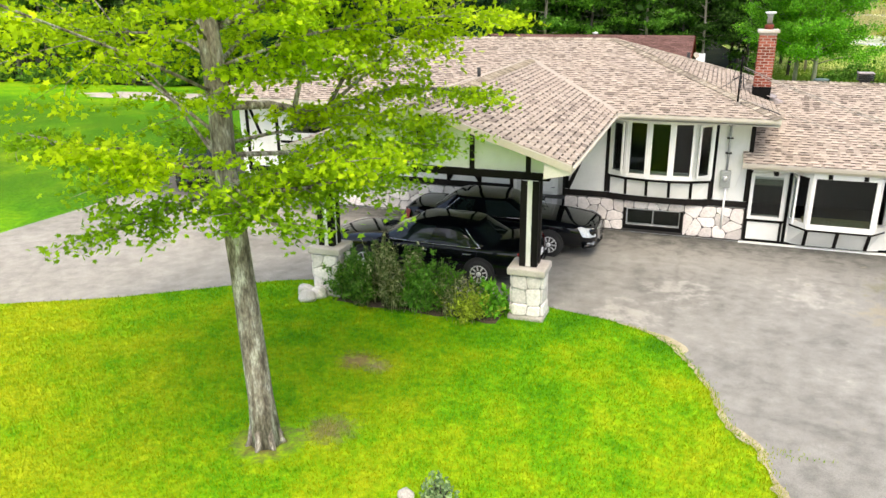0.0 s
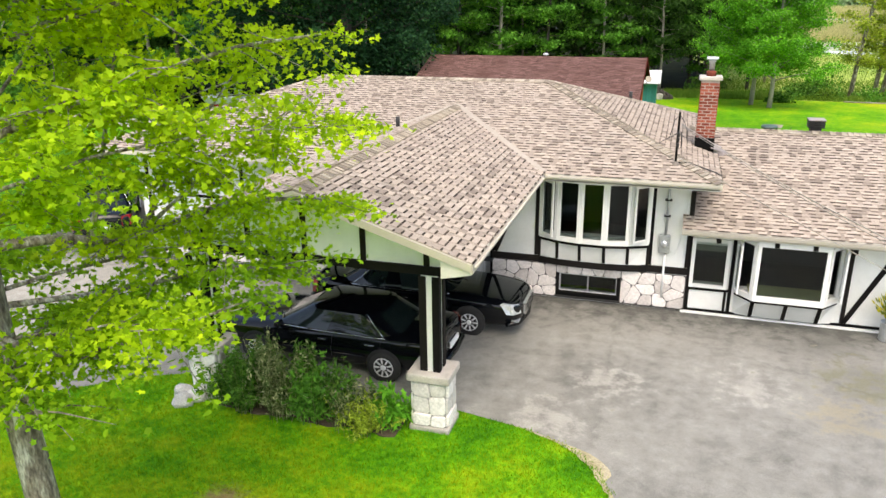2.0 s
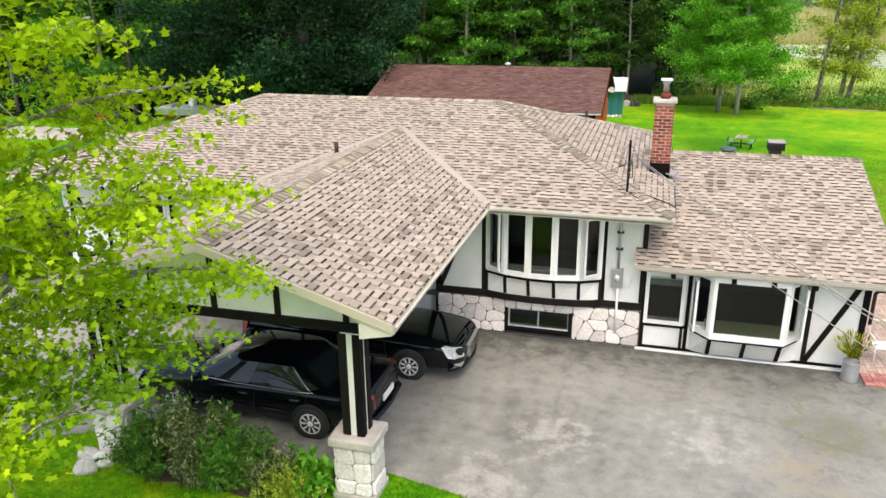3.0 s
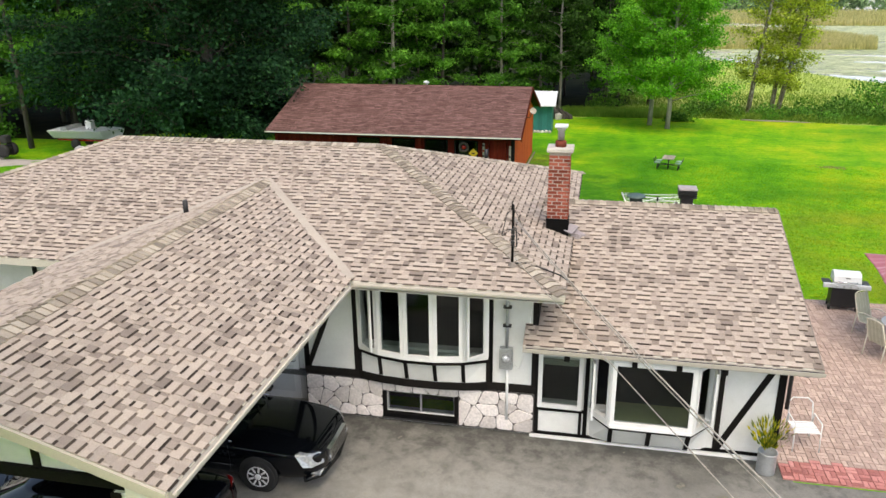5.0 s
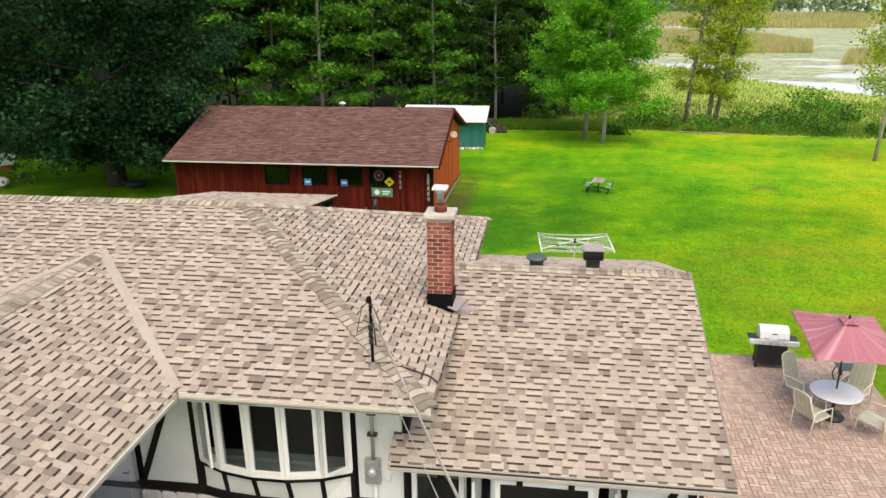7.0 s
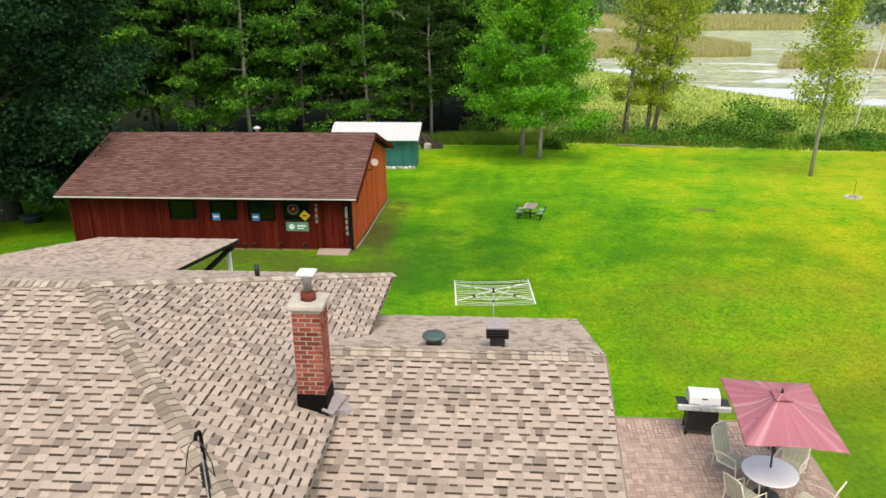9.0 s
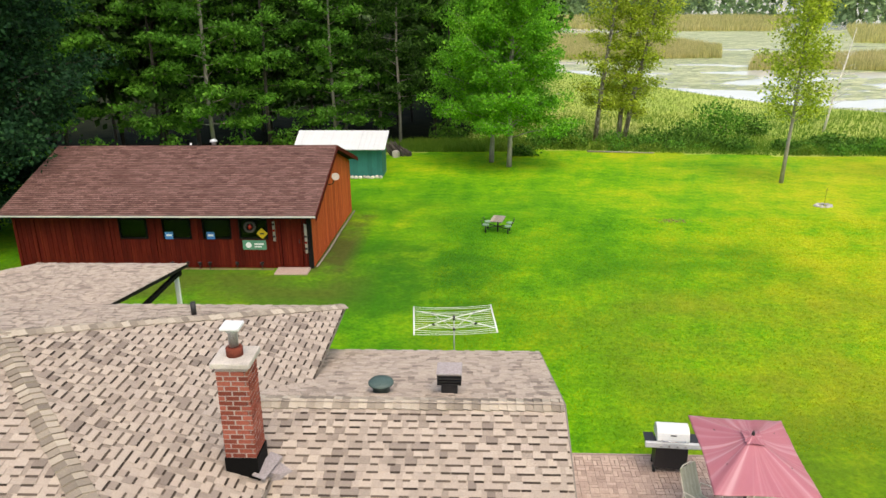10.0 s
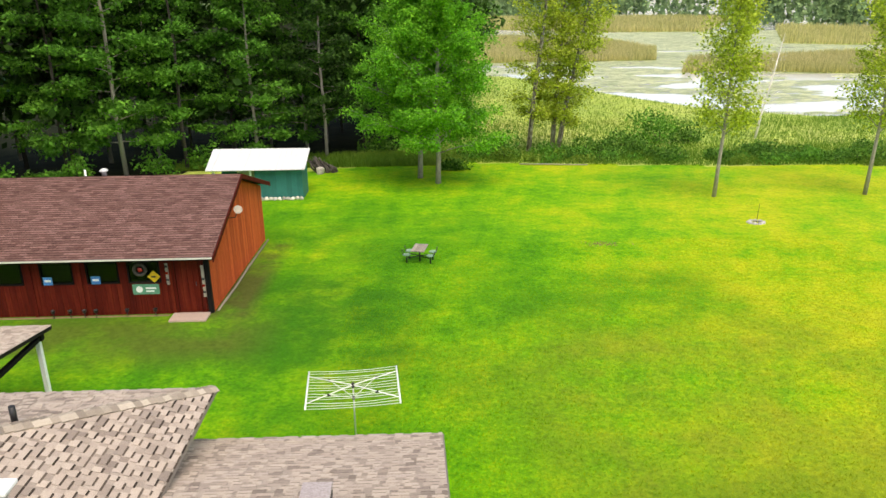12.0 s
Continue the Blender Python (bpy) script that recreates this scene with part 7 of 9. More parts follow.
lathe(bm, [(0.165, 0.01), (0.175, 0.03), (0.17, 0.05), (0.172, 0.36), (0.165, 0.42), (0.178, 0.44), (0.178, 0.46), (0.155, 0.46), (0.15, 0.42), (0.02, 0.42)], 28, (5.5, 20.5, 0.0))
part("can", bm, M["grey_metal"], can, "dull galvanised can")
lv = []
for k in range(330):
    a, e, l = r.uniform(0, 6.28), r.uniform(0.75, 1.5), r.uniform(0.08, 0.62)
    c = Vector((5.5 + math.cos(a) * math.cos(e) * l, 20.5 + math.sin(a) * math.cos(e) * l, 0.44 + math.sin(e) * l))
    d = Vector((math.cos(a) * math.cos(e), math.sin(a) * math.cos(e), math.sin(e)))
    s = d.orthogonal().normalized() * 0.022
    lv += [c - s * 0.3, c + d * 0.05 + s, c + d * 0.13, c + d * 0.05 - s]
M["leaf_gold"] = leaf_mat("yellow green leaf", [(0.1, (0.07, 0.13, 0.012)), (0.5, (0.22, 0.27, 0.015)), (0.9, (0.50, 0.42, 0.02))], 0.3, mix=0.8)
fast("plant", [tuple(c) for c in lv], 4, M["leaf_gold"], "yellow and green leaves", parent=can, kind="stuff")

# ---- things far to the west ----
boat = thing("boat", "pale aluminium boat lying on a trailer by the wood", "boat", place=(-27.5, 46.2, 0))
bm = bmesh.new()
hull(bm, [(-29.6, 45.8, 0.55), (-26.2, 45.8, 0.55), (-25.3, 46.2, 0.65), (-26.2, 46.7, 0.55), (-29.6, 46.7, 0.55)], [(-29.7, 45.4, 1.05), (-26.2, 45.4, 1.1), (-25.0, 46.2, 1.2), (-26.2, 47.0, 1.1), (-29.7, 47.0, 1.05)])
bmesh.ops.recalc_face_normals(bm, faces=bm.faces)
part("hull", bm, M["white_metal"], boat, "pale hull", bevel=0.04)
part("seat", boxes((-28.8, -28.4, 45.5, 46.9, 1.06, 1.25)), M["grey_metal"], boat)
part("motor", boxes((-27.5, -27.1, 46.0, 46.4, 1.1, 1.6)), M["white_paint"], boat, bevel=0.05)
part("trailer_frame", boxes((-29.4, -25.0, 45.9, 46.0, 0.4, 0.5), (-29.4, -25.0, 46.5, 46.6, 0.4, 0.5)), M["tail_glass"], boat)
for y in (45.6, 46.8):
    bm = bmesh.new()
    lathe(bm, [(0.14, -0.08), (0.28, -0.08), (0.3, 0), (0.28, 0.08), (0.14, 0.08)], 18)
    bm.transform(pose(-28.0, y, 0.26, 90))
    part("wheel", bm, M["tyre"], boat)
tractor = thing("garden_tractor", "small red garden tractor on the grass", "tractor", place=(-31, 43, 0))
part("bonnet", boxes((-31.9, -31.0, 42.75, 43.3, 0.55, 1.05)), M["tail_glass"], tractor, "red bonnet", bevel=0.06)
part("seat", boxes((-30.6, -30.2, 42.8, 43.25, 0.75, 1.2)), M["tyre"], tractor, bevel=0.06)
part("chassis", boxes((-31.9, -30.2, 42.85, 43.2, 0.35, 0.55)), M["black_metal"], tractor, bevel=0.03)
part("steering", tube([(-31.0, 43.0, 0.9), (-30.85, 43.0, 1.25)], 0.03, 8), M["black_metal"], tractor)
for x, y, q in ((-30.4, 42.7, 0.38), (-30.4, 43.35, 0.38), (-31.7, 42.7, 0.25), (-31.7, 43.35, 0.25)):
    bm = bmesh.new()
    lathe(bm, [(q * 0.5, -0.1), (q * 0.95, -0.1), (q, 0), (q * 0.95, 0.1), (q * 0.5, 0.1)], 18)
    bm.transform(pose(x, y, q, 90))
    part("wheel", bm, M["tyre"], tractor)
for k in range(5):
    rock("boulder", (-26.9 + 0.55 * k * 0.9, 44.6 + 0.2 * (k % 2), 0.1), (0.4, 0.33, 0.3), 90 + k, "pale boulder on the grass by the boat", "stone", "boulders by the boat", "stone")


# ---- plants ----
MAPLE_LEAF = np.array([(0, -0.5), (0.40, -0.42), (0.30, -0.08), (0.62, 0.16), (0.22, 0.18), (0, 0.66), (-0.22, 0.18), (-0.62, 0.16), (-0.30, -0.08), (-0.40, -0.42)])
RHOMB = np.array([(0, -0.5), (0.32, -0.02), (0, 0.5), (-0.32, -0.02)])


def leaf_faces(centres, size, gen, outline=RHOMB, up=1.2, spread=0.35, fold=0.12):
    """Flat leaves about their centres, mostly facing up, in random turns and sizes."""
    c = np.asarray(centres, dtype=np.float64)
    n = len(c)
    nrm = gen.normal(size=(n, 3)) + np.array([0, 0, up])
    nrm /= np.linalg.norm(nrm, axis=1, keepdims=True)
    t = np.cross(nrm, gen.normal(size=(n, 3)))
    t /= np.linalg.norm(t, axis=1, keepdims=True) + 1e-9
    b = np.cross(nrm, t)
    s = size * (1 + spread * gen.uniform(-1, 1, size=(n, 1, 1)))
    o = outline[None, :, :]
    v = c[:, None, :] + s * (o[:, :, :1] * t[:, None, :] + o[:, :, 1:] * b[:, None, :]) - (fold * s) * np.abs(o[:, :, :1]) * nrm[:, None, :]
    return v.reshape(-1, 3)


def limb_points(start, az, rise, length, gen, n=6, bend=0.12, droop=0.0):
    pts, p = [np.array(start, float)], np.array(start, float)
    a, e = az, rise
    for k in range(n):
        a += gen.normal() * bend
        e += gen.normal() * bend * 0.6 - droop / n
        p = p + np.array([math.cos(a) * math.cos(e), math.sin(a) * math.cos(e), math.sin(e)]) * length / n
        pts.append(p.copy())
    return pts


def along(pts, s):
    k = min(int(s * (len(pts) - 1)), len(pts) - 2)
    f = s * (len(pts) - 1) - k
    return pts[k] * (1 - f) + pts[k + 1] * f


def grow(seed, trunk, radii, limbs, twigs, leaves_each, leaf_spread, gen=None, rise=(0.2, 0.7), low=0.25, reach=None, thin=0.35, twig_len=0.45, flat=0.4, twig_wood=True, bend=0.13):
    """Wood and leaf centres of a tree. reach(h) is the limb length at height share h."""
    gen = gen or np.random.default_rng(seed)
    bm = bmesh.new()
    trunk = [np.array(p, float) for p in trunk]
    ring_tube(bm, [tuple(p) for p in trunk], list(radii), 12)
    centres = []
    for i in range(limbs):
        h = low + (0.98 - low) * (i + gen.uniform(0, 0.9)) / limbs
        az = i * 2.399 + gen.uniform(-0.4, 0.4)
        start = along(trunk, h)
        length = reach(h, az) * gen.uniform(0.8, 1.12)
        if length < 0.2:
            continue
        r0 = float(np.interp(h, np.linspace(0, 1, len(radii)), radii)) * thin
        e = rise[0] + (rise[1] - rise[0]) * h + gen.normal() * 0.1
        pts = limb_points(start, az, e, length, gen, 6, bend, 0.15)
        ring_tube(bm, [tuple(p) for p in pts], list(np.linspace(r0, r0 * 0.18, len(pts))), 6 if twig_wood else 4)
        for j in range(twigs):
            s = 0.22 + 0.78 * (j + gen.uniform(0, 1)) / twigs
            p = along(pts, s)
            ta = az + gen.choice([-1, 1]) * gen.uniform(0.3, 1.3)
            tl = length * twig_len * (1.15 - 0.6 * s) * gen.uniform(0.6, 1.2)
            tp = limb_points(p, ta, gen.normal() * 0.25 + 0.1, tl, gen, 3, 0.2, 0.2)
            if twig_wood:
                ring_tube(bm, [tuple(q) for q in tp], [r0 * 0.28, r0 * 0.2, r0 * 0.14, r0 * 0.06], 4, cap=False)
            share = gen.uniform(0.1, 1.08, size=leaves_each)
            for q in share:
                centres.append(along(tp, min(q, 1.0)))
    centres = np.array(centres)
    centres = centres + gen.normal(size=centres.shape) * np.array([leaf_spread, leaf_spread, leaf_spread * flat])
    return bm, centres


def tree(name, label, seed, wood, centres, size, bark, leaf, outline=RHOMB, place=(0, 0, 0), group="", up=1.2, category="tree"):
    t = thing(name, label, category, group, place)
    wood.transform(Matrix.Translation(place))
    part("trunk", wood, M[bark], t)
    gen = np.random.default_rng(seed + 5)
    fast("crown", leaf_faces(centres + np.array(place), size, gen, outline, up), len(outline), M[leaf], parent=t)
    return t


# the maple before the carport
gen = np.random.default_rng(21)
mtrunk = [(-5.94, 8.3, 0.02), (-5.97, 8.3, 0.9), (-6.06, 8.3, 2.93), (-6.15, 8.3, 4.4), (-6.13, 8.3, 5.28), (-6.2, 8.3, 6.6), (-6.32, 8.35, 8.5), (-6.2, 8.3, 10.6), (-6.25, 8.3, 12.2)]
mrad = [0.25, 0.19, 0.165, 0.16, 0.155, 0.135, 0.10, 0.06, 0.02]


def maple_reach(h, az):
    base = float(np.interp(h, [0.28, 0.36, 0.5, 0.7, 1.0], [2.6, 4.4, 4.9, 4.2, 1.2]))
    return base * (0.55 if math.cos(az) > 0.1 and math.sin(az) < 0.2 else (0.8 if math.cos(az) > 0.1 and math.sin(az) < 0.5 else 1.0))


maple_wood, maple_leaves = grow(21, mtrunk, mrad, 28, 15, 96, 0.15, gen, (0.05, 0.75), 0.34, maple_reach, 0.17, 0.42, 0.26, bend=0.2)
extra = []
# lower and eastern limbs, each with the number of its twigs
for pts, rad, count in (
        ([(-6.13, 8.3, 5.25), (-5.75, 8.9, 5.2), (-5.4, 9.5, 5.0), (-4.6, 10.5, 5.25), (-3.9, 11.1, 5.2), (-3.4, 11.6, 5.05)], 0.085, 22),
        ([(-6.15, 8.3, 4.3), (-5.6, 8.2, 4.15), (-5.0, 8.4, 4.2), (-4.4, 8.9, 4.3), (-3.9, 9.6, 4.4)], 0.06, 18),
        ([(-6.15, 8.3, 4.35), (-6.9, 7.9, 4.4), (-7.8, 7.7, 4.6), (-8.8, 7.9, 4.75), (-9.8, 8.3, 4.7)], 0.06, 16),
        ([(-6.12, 8.3, 4.2), (-6.2, 7.6, 4.15), (-6.5, 7.1, 4.05), (-6.8, 6.8, 3.9)], 0.05, 13),
        ([(-6.1, 8.3, 4.25), (-5.6, 7.9, 4.15), (-5.2, 7.7, 4.0), (-5.0, 7.6, 3.9)], 0.045, 13),
        ([(-5.55, 9.2, 5.1), (-5.35, 9.3, 5.9), (-5.1, 9.4, 6.9), (-4.9, 9.6, 7.8)], 0.045, 14),
        ([(-5.3, 9.7, 5.05), (-4.8, 10.0, 6.0), (-4.3, 10.4, 6.8)], 0.04, 14),
        ([(-5.3, 9.7, 5.05), (-4.4, 10.2, 5.9), (-3.6, 10.9, 6.5)], 0.035, 14),
        ([(-6.2, 8.3, 6.2), (-5.4, 9.4, 6.7), (-4.3, 10.6, 7.1), (-3.6, 11.4, 7.2)], 0.06, 18),
        ([(-6.25, 8.3, 7.2), (-5.4, 9.5, 7.9), (-4.3, 10.8, 8.5), (-3.6, 11.6, 8.8)], 0.05, 18),
        ([(-6.2, 8.3, 5.7), (-6.6, 9.6, 6.0), (-7.0, 11.0, 6.2), (-7.2, 12.4, 6.1)], 0.05, 16),
        ([(-6.12, 8.3, 4.1), (-5.9, 9.1, 4.0), (-5.5, 10.0, 3.9), (-5.0, 10.8, 3.65)], 0.05, 18),
        ([(-6.12, 8.3, 4.0), (-6.4, 9.3, 4.0), (-6.6, 10.3, 3.8), (-6.7, 11.3, 3.5)], 0.05, 17),
        ([(-6.12, 8.3, 4.6), (-5.4, 9.2, 4.5), (-4.6, 10.2, 4.5), (-3.7, 10.9, 4.35)], 0.05, 18),
        ([(-6.15, 8.3, 4.6), (-7.1, 9.2, 4.6), (-8.0, 10.2, 4.4), (-8.8, 11.2, 4.1)], 0.05, 16),
        ([(-6.28, 8.3, 7.0), (-5.4, 8.9, 7.4), (-4.4, 9.4, 7.7), (-3.4, 9.7, 7.9)], 0.06, 18),
        ([(-6.3, 8.3, 7.6), (-5.2, 8.6, 8.2), (-4.2, 9.0, 8.5), (-3.2, 9.2, 8.6)], 0.05, 18),
        ([(-6.3, 8.3, 7.8), (-5.6, 9.4, 8.4), (-4.6, 10.2, 8.8), (-3.9, 10.6, 9.0)], 0.05, 18),
        ([(-6.2, 8.3, 6.4), (-5.3, 8.5, 6.6), (-4.6, 8.8, 6.8), (-3.9, 9.1, 7.1)], 0.05, 16)):
    pts = [np.array(p) for p in pts]
    ring_tube(maple_wood, [tuple(p) for p in pts], list(np.linspace(rad * 0.8, rad * 0.16, len(pts))), 7)
    for j in range(count):
        p = along(pts, 0.3 + 0.7 * j / count)
        tp = limb_points(p, gen.uniform(0, 6.28), gen.normal() * 0.2, gen.uniform(0.5, 1.1), gen, 3, 0.2, 0.25)
        ring_tube(maple_wood, [tuple(q) for q in tp], [0.011, 0.009, 0.006, 0.003], 4, cap=False)
        for q in gen.uniform(0.1, 1.05, size=80):
            extra.append(along(tp, min(q, 1)) + gen.normal(size=3) * np.array([0.13, 0.13, 0.05]))
for k in range(7):
    a = k * 0.9 + 0.3
    ring_tube(maple_wood, [(-5.96 + 0.12 * math.cos(a), 8.3 + 0.12 * math.sin(a), 0.55), (-5.96 + 0.22 * math.cos(a), 8.3 + 0.22 * math.sin(a), 0.2), (-5.96 + 0.32 * math.cos(a), 8.3 + 0.32 * math.sin(a), 0.10)], [0.08, 0.06, 0.025], 6)
extra = np.array(extra)
extra = extra[extra[:, 0] + 1.09 * (extra[:, 1] - 9.5) < -0.4]
maple_leaves = maple_leaves[maple_leaves[:, 0] + 1.09 * (maple_leaves[:, 1] - 9.5) < -0.4]
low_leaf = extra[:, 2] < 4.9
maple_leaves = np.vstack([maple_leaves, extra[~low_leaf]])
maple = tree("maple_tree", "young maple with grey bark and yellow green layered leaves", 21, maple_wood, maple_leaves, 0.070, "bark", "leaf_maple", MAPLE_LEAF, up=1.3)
fast("lower_crown", leaf_faces(extra[low_leaf], 0.070, np.random.default_rng(29), MAPLE_LEAF, 1.3), 10, M["leaf_maple_shaded"], "greener leaves of the lower limbs, shade put into the colour", parent=maple)

# the great dark tree behind the house
bw, bl = grow(31, [(0, 0, -0.2), (0.1, 0, 1.6), (0.0, 0.1, 4), (0.2, 0, 8), (0, 0, 12), (0, 0, 16)], [0.55, 0.42, 0.36, 0.28, 0.16, 0.04], 66, 18, 118, 0.36, rise=(0.05, 0.9), low=0.16, reach=lambda h, a: float(np.interp(h, [0.1, 0.2, 0.45, 0.75, 1.0], [6.0, 7.6, 9.6, 8.2, 2.5] if math.cos(a) < 0.1 else [1.6, 4.2, 6.3, 6.8, 2.5])), thin=0.2, twig_len=0.42, flat=0.7)
bl = bl[bl[:, 2] > 1.25 + 0.35 * np.sin(bl[:, 0] * 1.3)]
tree("shade_tree", "great dense dark green tree on the back lawn", 31, bw, bl, 0.215, "bark_dark", "leaf_shade", place=(-19.3, 46.0, -0.1))

# two bright trees at the lawn's end
for sd, place, wide in ((41, (5.75, 65.9, -1.15), 4.2), (42, (6.9, 64.0, -1.12), 3.9)):
    bw, bl = grow(sd, [(0, 0, -0.2), (0.05, 0, 1.5), (0, 0.1, 5), (0.1, 0, 9), (0, 0, 13.5)], [0.19, 0.16, 0.13, 0.09, 0.02], 46, 13, 80, 0.24, rise=(0.22, 0.9), low=0.27, reach=lambda h, a, w=wide: w * float(np.interp(h, [0.15, 0.3, 0.6, 1.0], [0.75, 1.05, 1.0, 0.25])), twig_len=0.42, flat=0.7)
    tree("lawn_tree", "full bright green maple at the end of the lawn", sd, bw, bl, 0.175, "bark_pale", "leaf_bright", place=place, group="trees at the lawn's end")
# leaning sparse trees in the weeds
for sd, place, tip, ht in ((51, (14.5, 76.2, -1.9), (1.5, 0.0), 16), (52, (16.6, 77.2, -1.9), (0.8, 0.3), 15), (53, (17.0, 76.8, -1.9), (2.4, -0.2), 14)):
    bw, bl = grow(sd, [(0, 0, -0.3), (tip[0] * 0.2, 0, ht * 0.25), (tip[0] * 0.55, tip[1] * 0.5, ht * 0.55), (tip[0] * 0.8, tip[1], ht * 0.8), (tip[0], tip[1], ht)], [0.20, 0.17, 0.13, 0.08, 0.02], 34, 9, 34, 0.34, rise=(0.2, 0.9), low=0.16, reach=lambda h, a: float(np.interp(h, [0.15, 0.35, 0.7, 1.0], [1.2, 2.0, 2.6, 1.4])), twig_len=0.4, flat=0.7)
    tree("leaning_tree", "slender leaning tree with thin olive leaves among weeds", sd, bw, bl, 0.21, "bark", "leaf_olive", place=place, group="leaning trees")
for sd, place, ht in ((61, (23.0, 58.8, -1.0), 11.5), (62, (31.9, 58.6, -1.0), 11)):
    bw, bl = grow(sd, [(0, 0, -0.2), (0.1, 0, 2.5), (0.25, 0.1, 5), (0.2, 0, 8), (0.3, 0, ht)], [0.13, 0.10, 0.085, 0.055, 0.02], 28, 10, 34, 0.32, rise=(0.6, 1.1), low=0.36, reach=lambda h, a: float(np.interp(h, [0.3, 0.5, 0.8, 1.0], [1.5, 2.4, 2.3, 1.0])), twig_len=0.42, flat=0.9)
    tree("thin_tree", "slim grey tree with sparse olive crown on the lawn", sd, bw, bl, 0.18, "bark_pale", "leaf_olive", place=place, group="slim lawn trees")
# dead birch
bw, bl = grow(71, [(0, 0, -0.2), (0.5, 0.3, 2.5), (1.5, 1.2, 5.5), (2.6, 2.4, 8.8)], [0.12, 0.085, 0.06, 0.015], 26, 7, 1, 0.1, rise=(0.35, 0.9), low=0.3, reach=lambda h, a: 2.6 * (1.15 - h), twig_len=0.5)
dead = thing("dead_birch", "leaning dead white birch without leaves", "tree", place=(35.4, 81.5, -2.1))
bw.transform(Matrix.Translation((35.4, 81.5, -2.1)))
part("trunk", bw, M["bark_birch"], dead)

# the wood: full trees along its rim, plainer ones in the depth
def wood_tree(sd, ht, wide, leaf, bark, limbs, twigs, each, size, low):
    bw, bl = grow(sd, [(0, 0, -0.4), (0.1, 0, ht * 0.2), (0.0, 0.15, ht * 0.5), (0.15, 0, ht * 0.8), (0, 0, ht)], [0.16, 0.13, 0.10, 0.06, 0.02], limbs, twigs, each, size * 1.15, rise=(-0.1, 0.8), low=low, reach=lambda h, a, w=wide: w * float(np.interp(h, [0.1, 0.3, 0.65, 1.0], [0.6, 1.0, 0.95, 0.25])), twig_len=0.45, flat=0.45, twig_wood=False)
    return tree("forest_tree", "tall dark green tree in the wood" if leaf == "leaf_dark" else "tall mid green tree at the edge of the wood", sd, bw, bl, size, bark, leaf, group="trees of the wood")


rim_trees = [wood_tree(101, 17, 3.2, "leaf_wood", "bark_pale", 38, 10, 34, 0.27, 0.14), wood_tree(102, 19, 3.5, "leaf_wood", "bark_dark", 38, 10, 34, 0.27, 0.2),
             wood_tree(103, 15, 3.0, "leaf_wood", "bark_pale", 36, 10, 34, 0.27, 0.13), wood_tree(104, 18, 3.2, "leaf_dark", "bark_pale", 38, 10, 34, 0.27, 0.24), wood_tree(105, 16, 3.6, "leaf_wood", "bark_dark", 38, 10, 34, 0.27, 0.17)]
# darker leaves put the shade inside the wood into their colour
deep_trees = [wood_tree(111, 18, 3.6, "leaf_dark", "bark_dark", 26, 7, 16, 0.62, 0.2), wood_tree(112, 20, 3.8, "leaf_dark", "bark_pale", 26, 7, 16, 0.62, 0.26)]
q = random.Random(12)
spots = []
for depth, step in ((1.5, 4.4), (5.5, 4.8), (10, 5.2), (15.5, 5.8), (22, 7.0)):
    x = -80.0 + q.uniform(0, 3)
    while x < 5.5:
        y = float(wood_edge(x)) + depth + q.uniform(-1.3, 1.3)
        if not (abs(x + 3.5) < 4 and y < 66):
            spots.append((x, y, depth))
        x += step * q.uniform(0.8, 1.25)
for x, y in ((6.5, 82), (9.0, 92), (7, 100), (11, 112), (6, 120), (3, 108)):
    spots.append((x, y, 8))
spots.append((-31.9, 46.6, 1))
placed = set()
for k, (x, y, depth) in enumerate(spots):
    s = q.uniform(0.82, 1.15)
    m = pose(x, y, ground_z(x, y) - 0.1, 0, 0, q.uniform(0, 360)) @ Matrix.Diagonal((s, s, s * q.uniform(0.95, 1.1), 1))
    base = rim_trees[k % 5] if depth < 3 or (depth < 6 and k % 2) else deep_trees[k % 2]
    if base.name in placed:
        copy_thing(base, m).matrix_basis = m
    else:
        base.matrix_basis = m
        placed.add(base.name)


def clump(name, c, rad, n, size, leaf, label, seed, group="", category="shrub", up=0.7):
    """A bush: leaves through a lumpy mound, with bare stems under them."""
    g = np.random.default_rng(seed)
    t = thing(name, label, category, group, c)
    lobes = g.uniform(-0.6, 0.6, size=(7, 3)) * np.array(rad)
    pick = g.integers(0, 7, size=n)
    d = g.normal(size=(n, 3))
    d /= np.linalg.norm(d, axis=1, keepdims=True)
    p = lobes[pick] + d * np.array(rad) * (0.35 + 0.25 * g.uniform(size=(n, 1)))
    p[:, 2] = np.abs(p[:, 2]) * 1.0 + rad[2] * 0.15
    fast("foliage", leaf_faces(p + np.array(c), size, g, RHOMB, up), 4, M[leaf], parent=t)
    bm = bmesh.new()
    for k in range(9):
        e = lobes[k % 7] * 0.9
        ring_tube(bm, [(c[0] + e[0] * 0.15, c[1] + e[1] * 0.15, c[2] - 0.05), (c[0] + e[0] * 0.6, c[1] + e[1] * 0.6, c[2] + rad[2] * 0.4), (c[0] + e[0], c[1] + e[1], c[2] + rad[2] * 0.75)], [0.02, 0.014, 0.006], 5)
    part("stem", bm, M["bark_dark"], t, kind="stuff")
    return t


